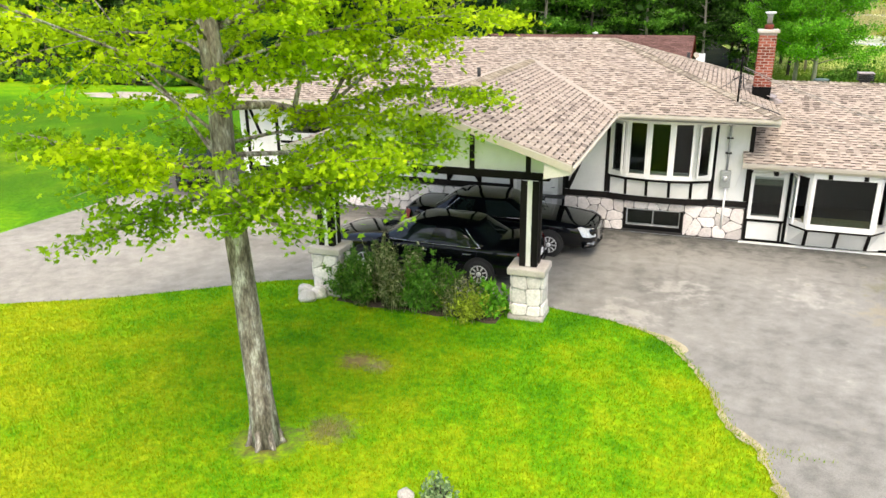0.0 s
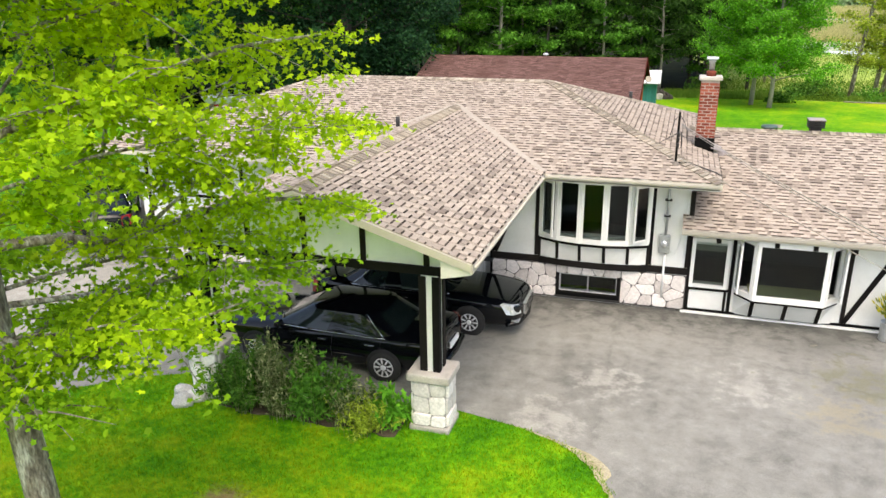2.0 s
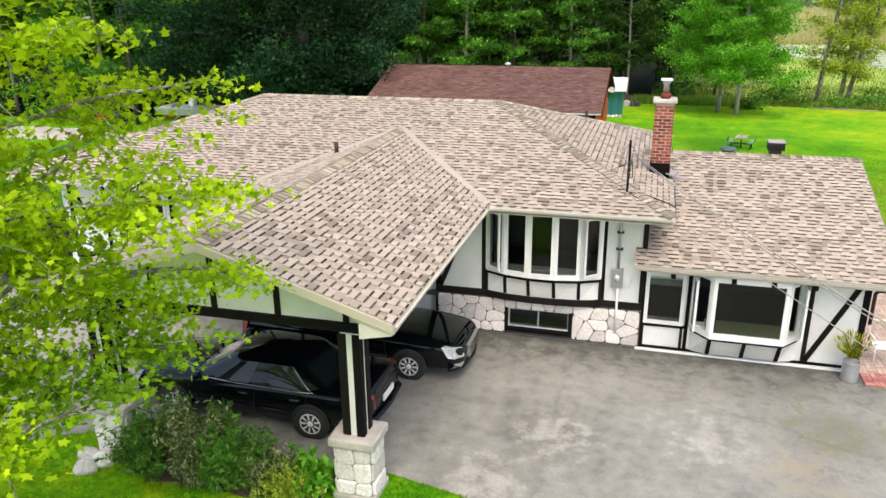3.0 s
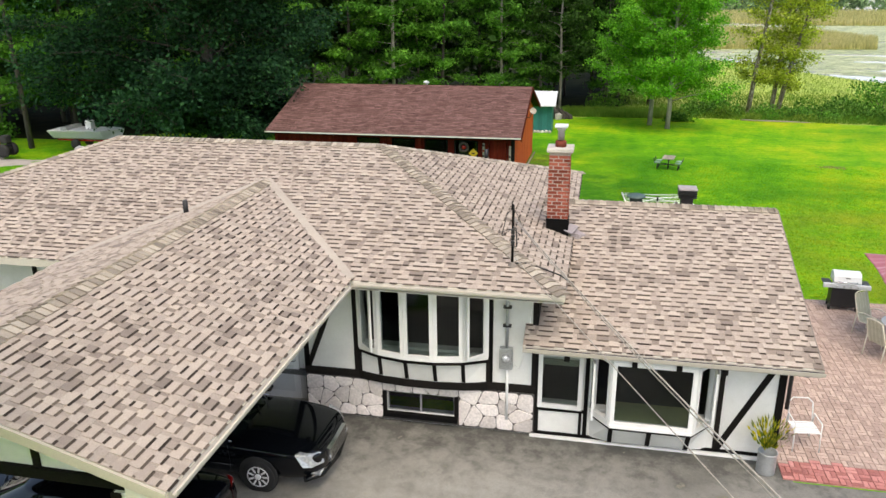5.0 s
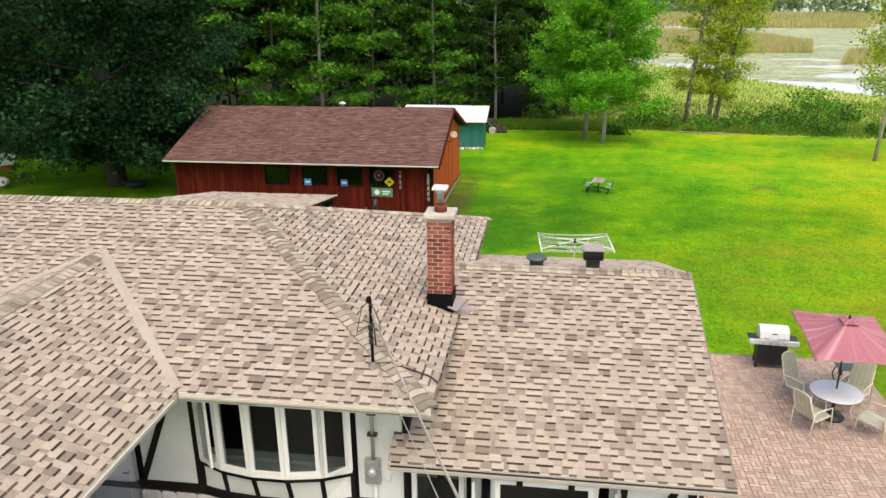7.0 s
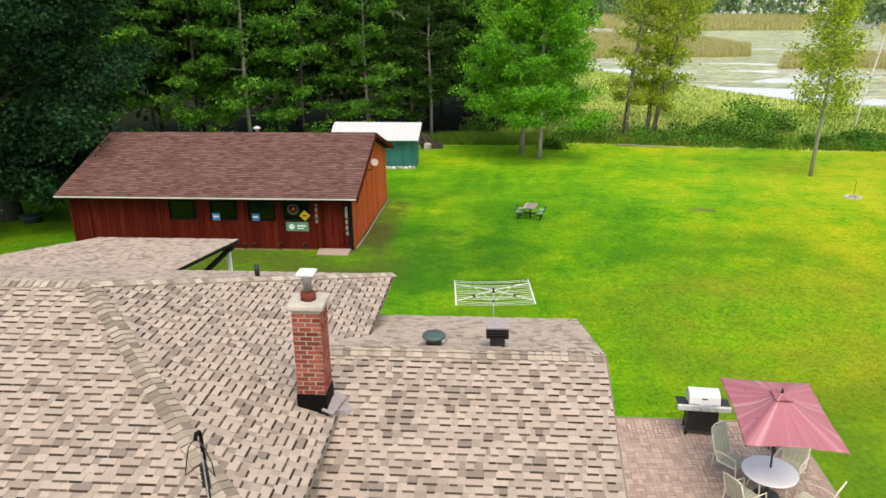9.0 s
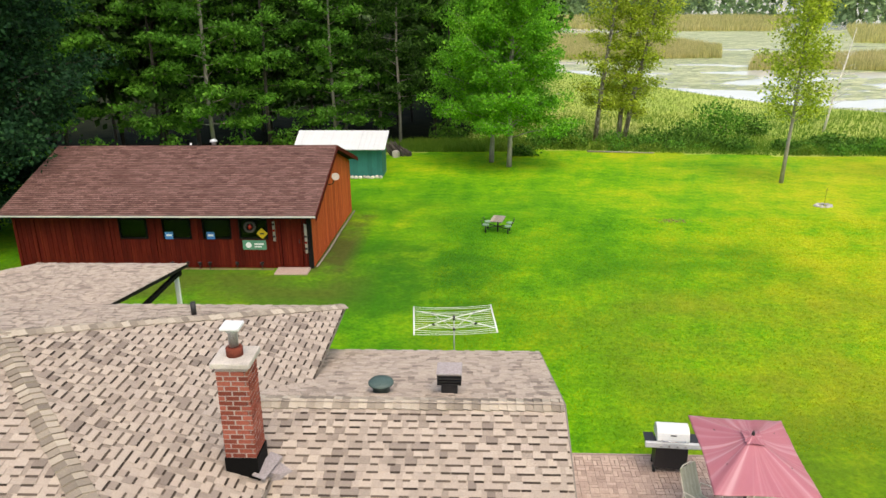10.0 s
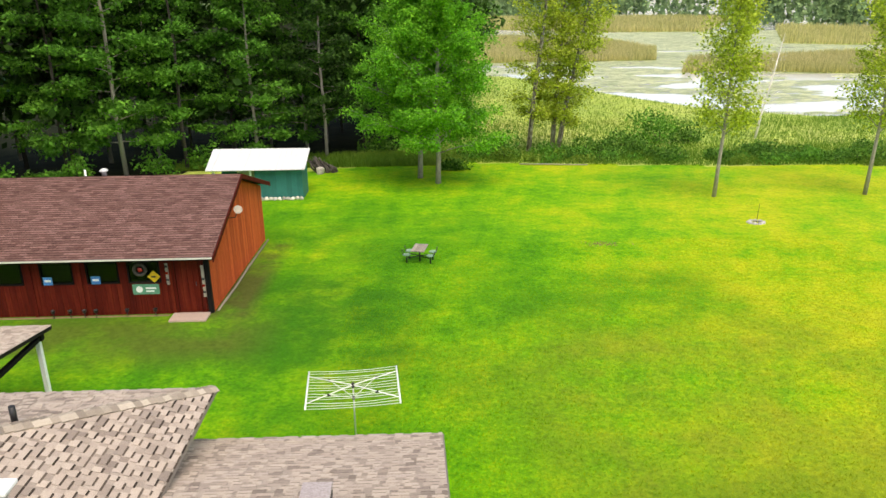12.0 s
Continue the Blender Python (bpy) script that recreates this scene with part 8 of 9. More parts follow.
# undergrowth in front of the wood and in the weeds
for k in range(46):
    x = q.uniform(-60, 3)
    y = float(wood_edge(x)) + q.uniform(-1.0, 2.0)
    if abs(x + 3.5) < 4.5:
        continue
    w = q.uniform(0.8, 1.7)
    clump("undergrowth_bush", (x, y, ground_z(x, y) - 0.05), (w, w, w * q.uniform(0.8, 1.3)), 420, 0.26, "leaf_wood" if k % 3 else "leaf_shrub", "loose green bush at the foot of the wood", 300 + k, "bushes along the wood")
for k, (x, y, w, hgt, lf) in enumerate(((26.4, 79.8, 2.6, 2.4, "leaf_wood"), (28.6, 79.4, 1.6, 1.6, "leaf_shrub"), (8.2, 68.4, 1.3, 0.7, "leaf_shrub"), (10.5, 73.5, 1.8, 1.5, "leaf_shrub"), (12.2, 74.6, 1.6, 1.8, "leaf_wood"), (19.5, 74.5, 1.7, 1.3, "leaf_shrub"), (22.3, 75.5, 1.8, 1.6, "leaf_shrub"), (31.5, 71.5, 1.6, 1.1, "leaf_shrub"), (34.0, 69.5, 1.4, 0.9, "leaf_wood"), (37.5, 69.0, 1.7, 1.0, "leaf_shrub"), (41.0, 70.5, 1.8, 1.1, "leaf_shrub"), (24.0, 71.5, 1.3, 0.9, "leaf_shrub"), (28.0, 70.5, 1.2, 0.8, "leaf_shrub"), (17.5, 72.5, 1.2, 0.9, "leaf_shrub"))):
    clump("marsh_bush", (x, y, ground_z(x, y) - 0.1), (w, w, hgt), int(500 * w), 0.24, lf, "rounded green bush among the tall weeds", 400 + k, "bushes in the weeds")

for k in range(74):
    x = q.uniform(7.5, 46)
    y = 71.0 + 1.2 * math.sin(x * 0.21) - max(0.0, x - 22) * 0.28 + abs(q.gauss(0, 2.6))
    w = q.uniform(0.55, 1.2)
    clump("marsh_bush", (x, y, ground_z(x, y) - 0.1), (w * 1.2, w, w * q.uniform(0.6, 1.0)), int(430 * w), 0.2, ("leaf_shrub", "leaf_wood", "leaf_shrub", "weed")[k % 4], "low loose bush among the tall weeds", 600 + k, "bushes in the weeds")

# flower bed between the carport piers
def bed_plant(x, y, high, wide, stalks, leaves, size, leaf, label, seed, bushy=0.25):
    """Arching stalks from one root, with narrow leaves along them and thin tips."""
    g2 = np.random.default_rng(seed)
    z = ground_z(x, y)
    t = thing("bed_shrub", label, "shrub", "plants in the flower bed", (x, y, z))
    bm, pts = bmesh.new(), []
    for j in range(stalks):
        az, lean, hh = g2.uniform(0, 6.28), abs(g2.normal()) * wide * 0.62, high * g2.uniform(0.35, 1.15)
        bx, by = x + g2.normal() * wide * 0.3, y + g2.normal() * wide * 0.22
        line = [np.array((bx + math.cos(az) * lean * q ** 2, by + math.sin(az) * lean * 0.8 * q ** 2, z + hh * (q - 0.18 * q * q * lean / wide))) for q in (0, 0.35, 0.7, 1.0)]
        ring_tube(bm, [tuple(p) for p in line], [0.006, 0.005, 0.004, 0.002], 3, cap=False)
        for q in g2.uniform(bushy, 1.0, size=int(leaves * 0.62)):
            pts.append(along(line, q) + g2.normal(size=3) * np.array([0.05, 0.05, 0.035]) * (1.5 - q))
    part("stem", bm, M["leaf_sage"], t, kind="stuff")
    fast("foliage", leaf_faces(np.array(pts), size, g2, np.array([(0, -0.5), (0.17, 0.0), (0, 0.55), (-0.17, 0.0)]), 0.4), 4, M[leaf], parent=t)
    return t


# dark back row added to stand in for shade under the car
for k, row in enumerate((
        (-7.2, 13.85, 1.06, 0.55, 66, 69, 0.1, "leaf_shrub", "dark green bushy shrub in the bed"), (-6.85, 13.6, 1.12, 0.44, 58, 59, 0.095, "leaf_shrub", "dark green bushy shrub in the bed"),
        (-6.5, 13.9, 1.46, 0.44, 49, 46, 0.085, "leaf_sage", "tall grey green plant gone to seed"), (-6.15, 13.6, 1.29, 0.47, 49, 48, 0.085, "leaf_sage", "grey green plant with feathery seed heads"),
        (-5.8, 13.95, 1.34, 0.42, 43, 41, 0.085, "leaf_sage", "tall grey green plant gone to seed"), (-5.5, 13.7, 1.23, 0.55, 72, 64, 0.12, "leaf_wood", "fresh green arching shrub in the bed"),
        (-5.15, 13.95, 1.06, 0.44, 49, 46, 0.1, "leaf_shrub", "dense green plant in the bed"), (-4.85, 13.65, 0.81, 0.39, 37, 34, 0.08, "leaf_sage", "dry brownish stems in the bed"),
        (-4.55, 13.9, 0.84, 0.39, 37, 34, 0.08, "leaf_sage", "dry brownish stems in the bed"), (-4.35, 13.55, 0.74, 0.55, 52, 50, 0.085, "leaf_olive", "pale yellow green arching plant in the bed"),
        (-3.95, 13.92, 0.87, 0.44, 29, 39, 0.17, "leaf_bright", "bright green fern by the pier"), (-5.9, 14.3, 1.25, 0.45, 50, 54, 0.10, "leaf_shrub", "tall dark green shrub at the back of the bed"), (-6.7, 14.3, 1.2, 0.45, 50, 54, 0.10, "leaf_shrub", "tall dark green shrub at the back of the bed"), (-7, 14.15, 0.90, 0.52, 52, 57, 0.1, "leaf_shrub", "dark green bushy shrub in the bed"))):
    bed_plant(*row, 500 + k)
bm = bmesh.new()
edge = [(-7.5 + 3.7 * k / 40, 13.56 + 0.05 * math.sin(k * 0.45) + 0.025 * math.sin(k * 1.1 + 1)) for k in range(41)] + [(-3.8, 14.4), (-7.5, 14.4)]
hull(bm, [(x, y, 0.0) for x, y in edge], [(x, y + (0.03 if y < 14 else 0.0), 0.122) for x, y in edge])
bmesh.ops.recalc_face_normals(bm, faces=bm.faces)
single("flower_bed", bm, M["bed_soil"], "dark bare soil of the flower bed", "bed", kind="structure")
clump("blue_shrub", (-2.95, 7.85, 0.12), (0.25, 0.25, 0.32), 420, 0.07, "leaf_far", "small blue green conifer on the front lawn", 560)


def patch(name, c, rad, seed, label, m="soil"):
    """A thin uneven sheet of bare ground."""
    g2 = np.random.default_rng(seed)
    bm = bmesh.new()
    n = 26
    rim = []
    for k in range(n):
        a = 2 * math.pi * k / n
        f = 0.75 + 0.35 * g2.uniform()
        x, y = c[0] + rad[0] * f * math.cos(a), c[1] + rad[1] * f * math.sin(a)
        rim.append(bm.verts.new((x, y, ground_z(x, y) + 0.008)))
    mid = bm.verts.new((c[0], c[1], ground_z(c[0], c[1]) + 0.016))
    for k in range(n):
        bm.faces.new((rim[k], rim[(k + 1) % n], mid))
    return single(name, bm, M[m], label, "bare ground", kind="structure")


# dry scruffy verge between the front lawn and the asphalt
bm = bmesh.new()
vr = random.Random(61)
rows = []
for k in range(90):
    y = 5.0 + k * (14.6 - 5.0) / 89
    x = island_e(y)
    w = 0.02 + 0.75 * max(0.0, noise.noise((y * 0.9, 3.1, 0.0)) - 0.04) + 0.04 * vr.random()
    rows.append((bm.verts.new((x - 0.10 * vr.random(), y, ground_z(0, y) + 0.016)), bm.verts.new((x + w, y, ground_z(0, y) + 0.0145))))
for (a, b), (c, d) in zip(rows, rows[1:]):
    bm.faces.new((a, b, d, c))
single("verge", bm, M["dry_earth"], "pale dry earth verge between lawn and asphalt", "verge", kind="structure")
patch("gravel_strip", (-35, 42.0), (7.0, 2.2), 4, "pale gravel track beyond the lawn", "concrete")


# grass blades, weeds and reeds
def blades(name, xy, h, w, material, label, seed, lean=0.35, zf=ground_z, category="grass"):
    g3 = np.random.default_rng(seed)
    n = len(xy)
    z = np.interp(xy[:, 1], G_Y, G_Z) if zf is ground_z else np.full(n, zf)
    a = g3.uniform(0, 2 * np.pi, n)
    hh = h * g3.uniform(0.55, 1.3, n)
    dx, dy = np.cos(a) * w / 2, np.sin(a) * w / 2
    lx, ly = g3.normal(size=n) * lean * hh, g3.normal(size=n) * lean * hh
    v = np.empty((n, 3, 3))
    v[:, 0] = np.stack([xy[:, 0] - dx, xy[:, 1] - dy, z - 0.01], 1)
    v[:, 1] = np.stack([xy[:, 0] + dx, xy[:, 1] + dy, z - 0.01], 1)
    v[:, 2] = np.stack([xy[:, 0] + lx, xy[:, 1] + ly, z + hh], 1)
    return fast(name, v.reshape(-1, 3), 3, material, label, category, "stuff")


def scatter(n, x0, x1, y0, y1, seed, keep):
    g4 = np.random.default_rng(seed)
    p = np.stack([g4.uniform(x0, x1, n), g4.uniform(y0, y1, n)], 1)
    return p[keep(p[:, 0], p[:, 1])]


yy = [4, 7, 9, 9.4, 10.4, 10.9, 12.0, 12.8, 13.5, 14.1, 14.5, 14.75]
ie, iw = [island_e(v) for v in yy], [island_w(v) for v in yy]
front = scatter(150000, -17, 2.0, 4.5, 14.75, 1, lambda x, y: (x < np.interp(y, yy, ie) + 0.05) & (x > np.interp(y, yy, iw) - 0.05) & ~((x > -7.5) & (x < -3.75) & (y > 13.4)) & (((x + 5.9) ** 2 + (y - 8.3) ** 2) > 0.3) & ((((x + 5.75) / 0.34) ** 2 + ((y - 11.15) / 0.15) ** 2) > 1))
blades("front_lawn_grass", front, 0.055, 0.022, M["blades"], "short bright grass of the front lawn", 2)
edge = []
for y in np.linspace(4.2, 14.6, 1500):
    edge.append((np.interp(y, yy, ie) + rng.normal() * 0.07, y))
    edge.append((np.interp(y, yy, iw) + rng.normal() * 0.07, y))
blades("lawn_edge_grass", np.array(edge)[::2], 0.055, 0.022, M["blades"], "longer grass along the lawn edge", 3)
tuft = np.random.default_rng(8).normal(size=(90, 2)) * np.array([0.3, 0.07]) + np.array([1.5, 10.45])
blades("verge_tuft", tuft, 0.06, 0.02, M["blades"], "ragged grass tuft at the asphalt edge", 4)
weeds = scatter(120000, 4, 75, 64, 96, 9, lambda x, y: (y > 70.3 + 1.2 * np.sin(x * 0.21) - np.clip(x - 22, 0, None) * 0.28) & (np.random.default_rng(4).uniform(size=len(x)) < np.interp(y, [64, 74, 80, 96], [1.0, 1.0, 0.35, 0.3])))
blades("weeds", weeds, 0.40, 0.055, M["weed"], "tall green and yellow weeds beyond the lawn", 10, 0.45, category="weeds")
low = scatter(26000, -12, 9, 66, 76, 13, lambda x, y: (y > 70.3 + 0.02 * x) & (y < np.interp(x, [-12, 4, 9], [73, 77, 77])))
blades("wood_edge_weeds", low, 0.5, 0.1, M["weed"], "low weeds at the foot of the wood", 14, 0.3, category="weeds")


def inside(poly):
    def test(x, y):
        r2 = np.zeros(len(x), bool)
        for (xa, ya), (xb, yb) in zip(poly, poly[1:] + poly[:1]):
            c = ((ya > y) != (yb > y)) & (x < (xb - xa) * (y - ya) / (yb - ya + 1e-12) + xa)
            r2 ^= c
        return r2
    return test


def reed_bed(poly, n, h, w, seed, label, leaf="reed"):
    """A low island of marsh with standing reeds."""
    bm = bmesh.new()
    top = [bm.verts.new((x, y, -2.56)) for x, y in poly]
    bm.faces.new(top)
    bmesh.ops.recalc_face_normals(bm, faces=bm.faces)
    if bm.faces[:][0].normal.z < 0:
        bmesh.ops.reverse_faces(bm, faces=bm.faces)
    single("marsh_bank", bm, M["meadow"], label, "marsh", kind="structure")
    xs, ys = [p[0] for p in poly], [p[1] for p in poly]
    p = scatter(n, min(xs), max(xs), min(ys), max(ys), seed, inside(poly))
    blades("reeds", p, h, w, M[leaf], label, seed + 1, 0.12, -2.6, "reeds")


reed_bed([(8, 80), (60, 80), (110, 70), (140, 72), (60, 91), (50.7, 93.6), (42, 98.6), (38.7, 101.2), (32.8, 110), (28.3, 118.5), (19.4, 136), (12, 138), (0, 130)], 100000, 0.38, 0.05, 21, "yellow green reeds along the near shore", "weed")
reed_bed([(47.8, 137.6), (58, 139), (72.5, 133.5), (110, 128), (130, 150), (89, 165), (70, 158), (55.7, 157)], 60000, 1.3, 0.17, 23, "tawny reed island in the marsh")
reed_bed([(16.2, 157), (21.3, 158), (38.4, 158.5), (50.2, 159), (56.6, 180), (50.5, 213), (30, 225), (10, 215), (8, 165)], 60000, 1.3, 0.18, 25, "tawny reeds beyond the pool")
reed_bed([(62, 248), (90, 243), (118, 300), (140, 330), (81, 340), (30, 345), (20, 270), (36, 266)], 50000, 1.8, 0.35, 27, "far tawny reed belt")
reed_bed([(91, 195), (103, 188), (180, 170), (260, 220), (135, 250), (120, 262)], 40000, 1.7, 0.32, 29, "far yellow reed belt")
# lily pads
pads = scatter(36000, 16, 120, 90, 245, 31, lambda x, y: np.array([noise.noise((a * 0.07, b * 0.16, 3.0)) for a, b in zip(x, y)]) > np.interp(y, [90, 128, 140, 165, 245], [0.03, -0.03, -0.25, -0.4, -0.45]))
pv = []
ang = np.linspace(0, 2 * np.pi, 7)[:-1]
gg = np.random.default_rng(32)
for x, y in pads:
    s = gg.uniform(0.14, 0.55) * (1 + (y - 90) / 120)
    pv += [(x + s * 1.5 * math.cos(a) * 1.3, y + s * math.sin(a), -2.606 + gg.uniform(0, 0.004)) for a in ang]
fast("lily_pads", pv, 6, M["lily"], "floating lily pads on the marsh water", "lily pads", "stuff")
# far woods across the marsh
far = []
for depth in range(4):
    for x in np.arange(-260, 330, 4.2):
        yb = float(np.interp(x, [-260, 30, 81, 110, 125, 140, 330], [330, 345, 385, 382, 275, 252, 200])) + depth * 9
        hgt = gg.uniform(9, 17)
        m = 150
        t = gg.uniform(0, 1, m) ** 0.8
        rr = (1 - t) * 2.4 + 0.3
        a = gg.uniform(0, 2 * np.pi, m)
        x0 = x + gg.normal() * 1.5
        far.append(np.stack([x0 + rr * np.cos(a), yb + gg.normal() * 2 + rr * np.sin(a), -2.6 + hgt * (0.02 + 0.98 * t)], 1))
fast("far_wood", leaf_faces(np.vstack(far), 2.0, gg, RHOMB, 0.3), 4, M["leaf_far"], "green woods across the marsh, haze put into their colour", "woods", "stuff")

# dead stalks on the back lawn and coarse turf near the house
dry = np.random.default_rng(44).normal(size=(90, 2)) * np.array([0.42, 0.16]) + np.array([14.1, 49.2])
blades("dry_stalks", dry, 0.12, 0.04, M["soil"], "brown dead stalks in the back lawn", 45, 0.9)
turf = scatter(75000, 3.0, 25.0, 29.5, 50.0, 47, lambda x, y: (y > 29.6) & (np.random.default_rng(48).uniform(size=len(x)) < np.interp(y, [29, 38, 50], [1.0, 0.8, 0.45])))
blades("back_lawn_grass", turf, 0.045, 0.035, M["blades"], "short tufted grass of the back lawn", 49, 0.8)


# ---- pieces of walls, roofs and paving ----
def clip_cell(poly, p, q):
    """The part of poly nearer to p than to q."""
    mx, my, dx, dy = (p[0] + q[0]) / 2, (p[1] + q[1]) / 2, q[0] - p[0], q[1] - p[1]
    side = [(x - mx) * dx + (y - my) * dy for x, y in poly]
    out = []
    for i in range(len(poly)):
        a, b, sa, sb = poly[i], poly[(i + 1) % len(poly)], side[i], side[(i + 1) % len(poly)]
        if sa <= 0:
            out.append(a)
        if (sa < 0 < sb) or (sb < 0 < sa):
            f = sa / (sa - sb)
            out.append((a[0] + (b[0] - a[0]) * f, a[1] + (b[1] - a[1]) * f))
    return out


def stonework(parent, o, u, v, n, wide, high, cell, seed, depth=0.045, gap=0.010, holes=()):
    """Irregular facing stones over a rectangle of wall."""
    q2 = random.Random(seed)
    o, u, v, n = Vector(o), Vector(u), Vector(v), Vector(n)
    nx, ny = max(1, round(wide / cell)), max(1, round(high / (cell * 0.8)))
    pts = [((i + 0.5 + q2.uniform(-0.38, 0.38)) * wide / nx, (j + 0.5 + q2.uniform(-0.36, 0.36)) * high / ny) for i in range(nx) for j in range(ny)]
    for p in pts:
        poly = [(0, 0), (wide, 0), (wide, high), (0, high)]
        for s in pts:
            if s is not p and abs(s[0] - p[0]) < cell * 3 and abs(s[1] - p[1]) < cell * 3:
                poly = clip_cell(poly, p, s)
        cx, cy = sum(c[0] for c in poly) / len(poly), sum(c[1] for c in poly) / len(poly)
        if any(a - 0.02 < cx < b + 0.02 and c - 0.02 < cy < d + 0.02 for a, b, c, d in holes):
            continue
        cut = []
        for x, y in poly:
            for a, b, c, d in holes:
                if a < x < b and c < y < d:
                    y = c if abs(y - c) < abs(y - d) else d
            cut.append((x, y))
        if len(cut) < 3:
            continue
        cx, cy = sum(c[0] for c in cut) / len(cut), sum(c[1] for c in cut) / len(cut)
        round_ = []
        for i in range(len(cut)):
            a, b, c = cut[i - 1], cut[i], cut[(i + 1) % len(cut)]
            round_ += [(b[0] + (a[0] - b[0]) * 0.14, b[1] + (a[1] - b[1]) * 0.14), (b[0] + (c[0] - b[0]) * 0.14, b[1] + (c[1] - b[1]) * 0.14)]

        def ring_at(inset, h):
            out = []
            for x, y in round_:
                l = math.hypot(x - cx, y - cy) or 1
                f = max(0.1, (l - inset) / l)
                out.append(o + u * (cx + (x - cx) * f) + v * (cy + (y - cy) * f) + n * h)
            return out
        bm = bmesh.new()
        d = depth * q2.uniform(0.7, 1.25)
        rings = [[bm.verts.new(c) for c in ring_at(i, h)] for i, h in ((gap, 0.002), (gap + 0.004, d * 0.7), (gap + 0.022, d))]
        for r1, r2 in zip(rings, rings[1:]):
            for k in range(len(r1)):
                bm.faces.new((r1[k], r1[(k + 1) % len(r1)], r2[(k + 1) % len(r1)], r2[k]))
        bm.faces.new(rings[-1])
        bmesh.ops.recalc_face_normals(bm, faces=bm.faces)
        part("stone", bm, M["stone"], parent)


part("stone_backing", pierced(-3.82, 1.08, 0.03, 0.95, WY - 0.02, WY - 0.002, [(-2.1, -0.5, 0.18, 0.72)]), M["mortar"], house, "dark joints behind the facing stones")
part("stone_backing", boxes((-14.5, -5.36, WY - 0.02, WY - 0.002, 0.03, 0.95)), M["mortar"], house)
stonework(wall_front, (-3.82, WY - 0.021, 0.06), (1, 0, 0), (0, 0, 1), (0, -1, 0), 1.70, 0.88, 0.37, 1, 0.03, 0.008)
stonework(wall_front, (-0.48, WY - 0.021, 0.06), (1, 0, 0), (0, 0, 1), (0, -1, 0), 1.54, 0.88, 0.37, 2, 0.03, 0.008)
stonework(wall_front, (-2.12, WY - 0.021, 0.72), (1, 0, 0), (0, 0, 1), (0, -1, 0), 1.64, 0.22, 0.30, 3, 0.03, 0.008)
stonework(wall_west, (-14.5, WY - 0.021, 0.06), (1, 0, 0), (0, 0, 1), (0, -1, 0), 9.1, 0.88, 0.36, 4)
for k, (p, x, y, z0) in enumerate(piers):
    hgt = 1.06 - (z0 + 0.2)
    for o, u, n, w in (((x - 0.31, y - 0.272, z0 + 0.2), (1, 0, 0), (0, -1, 0), 0.62), ((x + 0.312, y - 0.27, z0 + 0.2), (0, 1, 0), (1, 0, 0), 0.54), ((x - 0.312, y + 0.27, z0 + 0.2), (0, -1, 0), (-1, 0, 0), 0.54), ((x + 0.31, y + 0.272, z0 + 0.2), (-1, 0, 0), (0, 1, 0), 0.62)):
        stonework(p, o, u, (0, 0, 1), n, w, hgt, 0.34, 10 + k, depth=0.045, gap=0.006)

# chimney bricks
brick_me = mesh_of("brick", boxes((-0.098, 0.098, -0.03, 0.03, -0.030, 0.030)), M["brick"])
half_me = mesh_of("brick", boxes((-0.045, 0.045, -0.03, 0.03, -0.030, 0.030)), M["brick"])


def lay(name, me, parent, m):
    ob = new(name, me)
    under(ob, parent)
    ob.matrix_basis = m
    return ob


q = random.Random(5)
z, course = 3.915, 0
while z < 5.34:
    for ax, start, length, fix, rot in (('x', 1.02, 0.46, 23.57, 0), ('x', 1.02, 0.46, 23.97, 0), ('y', 23.54, 0.46, 1.45, 90), ('y', 23.54, 0.46, 1.05, 90)):
        shift = 0.0 if (course + (1 if ax == 'y' else 0)) % 2 else -0.105
        a = start + shift
        while a < start + length - 0.02:
            lo, hi = max(a, start), min(a + 0.2, start + length)
            w = hi - lo
            if w > 0.03:
                me = brick_me if w > 0.15 else half_me
                c = (lo + hi) / 2
                full = 0.196 if me is brick_me else 0.09
                jit = q.uniform(-0.003, 0.003)
                m = (pose(c, fix + jit, z) if ax == 'x' else pose(fix + jit, c, z, 0, 0, 90)) @ Matrix.Diagonal(((w - 0.016) / full, 1, 1, 1))
                lay("brick", me, chimney, m)
            a += 0.21
    z += 0.0795
    course += 1

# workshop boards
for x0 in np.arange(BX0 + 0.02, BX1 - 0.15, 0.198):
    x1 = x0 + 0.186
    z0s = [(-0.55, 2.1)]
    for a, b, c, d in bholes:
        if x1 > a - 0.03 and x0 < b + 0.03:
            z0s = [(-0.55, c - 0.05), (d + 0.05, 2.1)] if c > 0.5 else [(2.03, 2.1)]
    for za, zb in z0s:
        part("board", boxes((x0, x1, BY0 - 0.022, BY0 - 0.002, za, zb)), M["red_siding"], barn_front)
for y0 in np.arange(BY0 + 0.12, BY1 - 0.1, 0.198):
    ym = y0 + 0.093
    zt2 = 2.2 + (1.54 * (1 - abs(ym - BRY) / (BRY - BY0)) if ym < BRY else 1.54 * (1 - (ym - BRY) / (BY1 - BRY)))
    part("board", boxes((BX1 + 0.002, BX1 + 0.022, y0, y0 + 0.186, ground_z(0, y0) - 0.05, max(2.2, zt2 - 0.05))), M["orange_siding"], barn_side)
for k in range(9):
    x0 = -4.02 + k * 0.305
    part("board", boxes((x0, x0 + 0.292, 60.328, 60.348, -1.1, 0.88)), M["teal"], shed)

# near shingles, singly
tab_me = {}


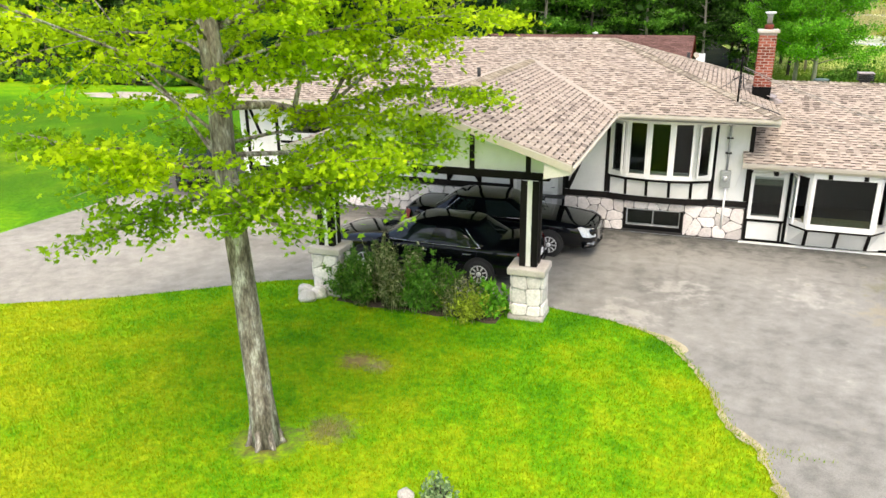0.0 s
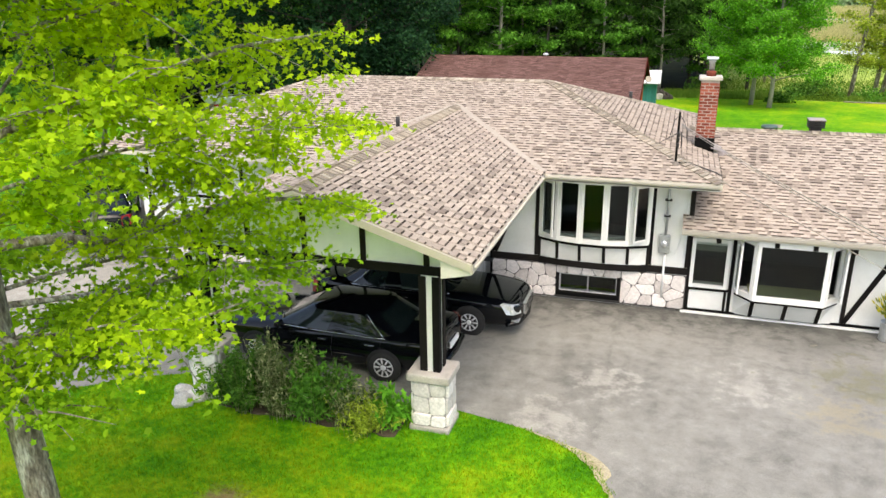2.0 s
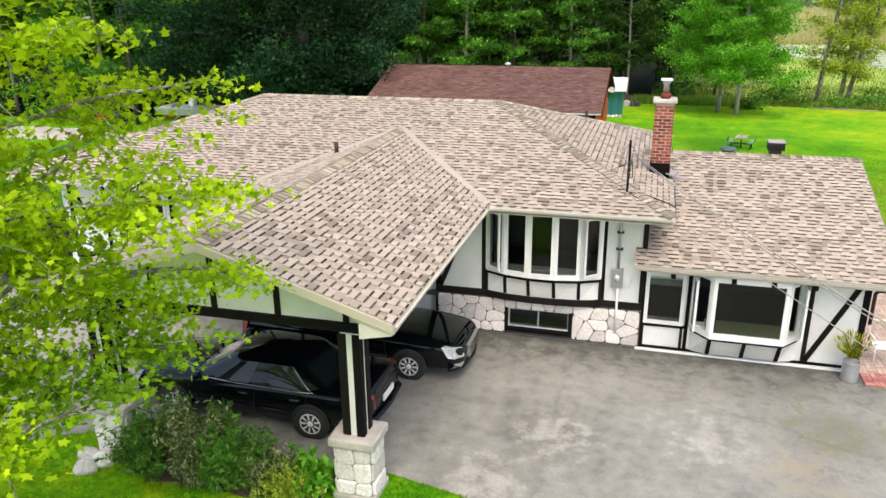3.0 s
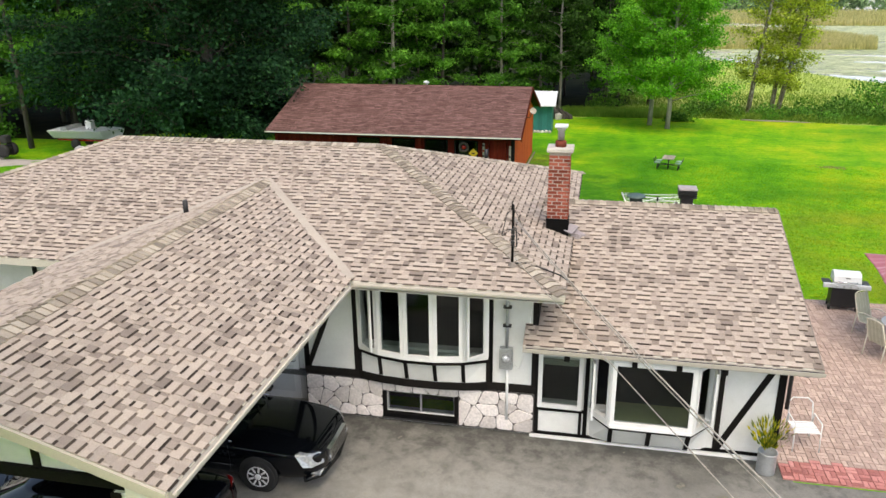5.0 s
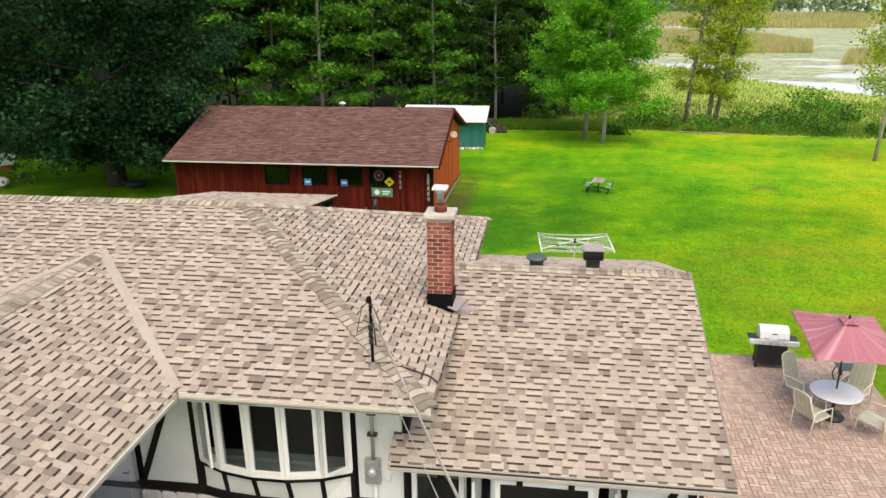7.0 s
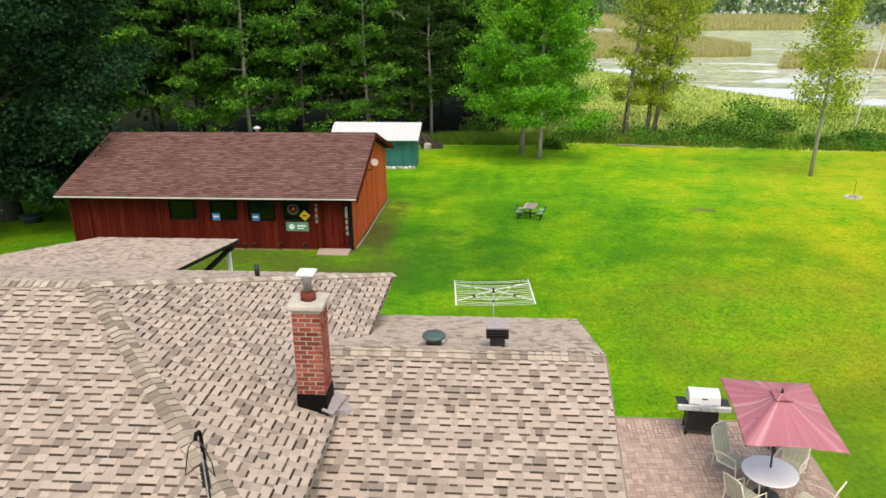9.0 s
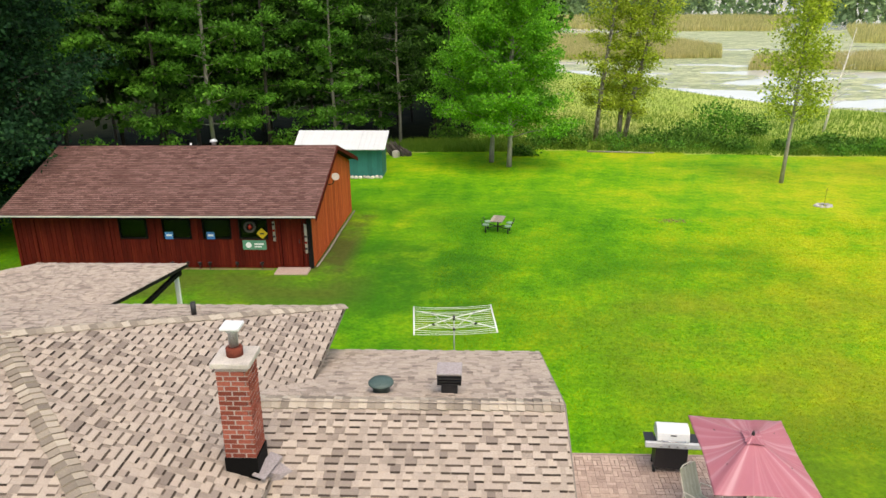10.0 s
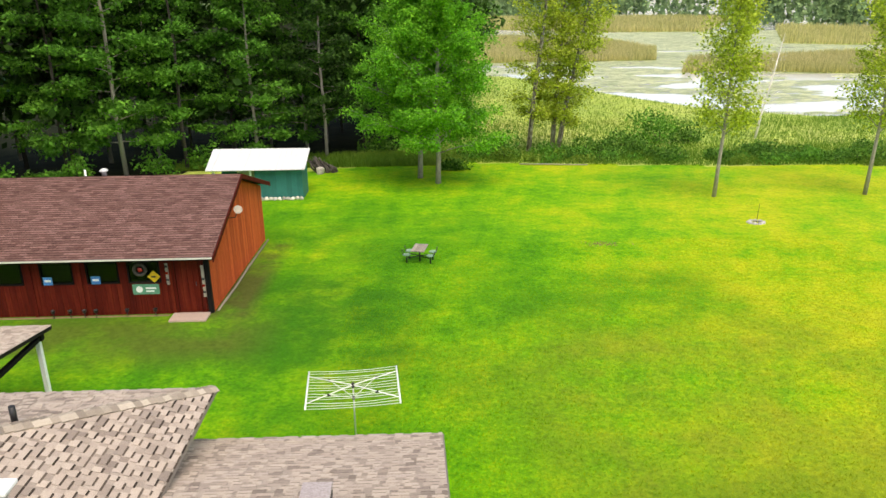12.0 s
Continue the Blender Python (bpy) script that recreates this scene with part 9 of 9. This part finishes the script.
def tab_mesh(w, h):
    key = (round(w, 2), h > 0.01)
    if key not in tab_me:
        w = key[0]
        bm = bmesh.new()
        c = COURSE
        p = [bm.verts.new(t) for t in ((-w / 2, 0, h), (w / 2, 0, h), (w / 2, c + 0.015, 0.001), (-w / 2, c + 0.015, 0.001), (-w / 2, 0, 0), (w / 2, 0, 0))]
        for f in ((0, 1, 2, 3), (4, 5, 1, 0), (4, 0, 3), (1, 5, 2)):
            bm.faces.new([p[i] for i in f])
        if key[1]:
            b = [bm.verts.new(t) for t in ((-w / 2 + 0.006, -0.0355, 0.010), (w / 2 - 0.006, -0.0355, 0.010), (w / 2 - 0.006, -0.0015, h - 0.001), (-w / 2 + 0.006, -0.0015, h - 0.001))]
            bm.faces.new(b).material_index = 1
        tab_me[key] = mesh_of("shingle", bm, [M["shingle"], M["tab_shadow"]])
    return tab_me[key]


for roof, rows in ((roof_main, near_main), (roof_port, near_port), (roof_wing, near_wing)):
    for p, u, v, n, w, h in rows:
        lay("shingle", tab_mesh(w, h), roof, Matrix(((u.x, v.x, n.x, p.x), (u.y, v.y, n.y, p.y), (u.z, v.z, n.z, p.z), (0, 0, 0, 1))))

# patio pavers
pav = boxes((-0.097, 0.097, -0.047, 0.047, 0, 0.028))
paver_me = mesh_of("paver", pav, M["paver"])
paver_red = mesh_of("paver", boxes((-0.097, 0.097, -0.047, 0.047, 0, 0.028)), M["paver_red"])
q = random.Random(9)
rest = {"paver": [], "paver_red": []}
count = 0
BOXF = ((4, 5, 6, 7), (0, 1, 5, 4), (1, 2, 6, 5), (2, 3, 7, 6), (3, 0, 4, 7))
for i in range(int((PATIO[1] - PATIO[0]) / 0.2)):
    for j in range(int((PATIO[3] - PATIO[2]) / 0.2)):
        for half in (0, 1):
            turn = (i + j) % 2
            cx, cy = PATIO[0] + 0.1 + 0.2 * i, PATIO[2] + 0.1 + 0.2 * j
            off = (half - 0.5) * 0.1
            x, y = (cx, cy + off) if not turn else (cx + off, cy)
            zz = 0.012 + q.uniform(-0.003, 0.004)
            m = pose(x, y, zz, q.uniform(-0.5, 0.5), q.uniform(-0.5, 0.5), 90 * turn + q.uniform(-1, 1))
            kind = "paver_red" if y < 20.9 + 0.1 * math.sin(x * 3) else "paver"
            if count < 300 and 6.2 < x < 8.6 and 26.4 < y < 28.6:
                lay("paver", paver_me, patio, m)
                count += 1
            else:
                c = [m @ Vector(t) for t in ((-0.097, -0.047, 0), (0.097, -0.047, 0), (0.097, 0.047, 0), (-0.097, 0.047, 0), (-0.094, -0.044, 0.028), (0.094, -0.044, 0.028), (0.094, 0.044, 0.028), (-0.094, 0.044, 0.028))]
                for f in BOXF:
                    rest[kind] += [tuple(c[k]) for k in f]
for kind in rest:
    fast("pavers", rest[kind], 4, M[kind], kind="stuff", parent=patio)
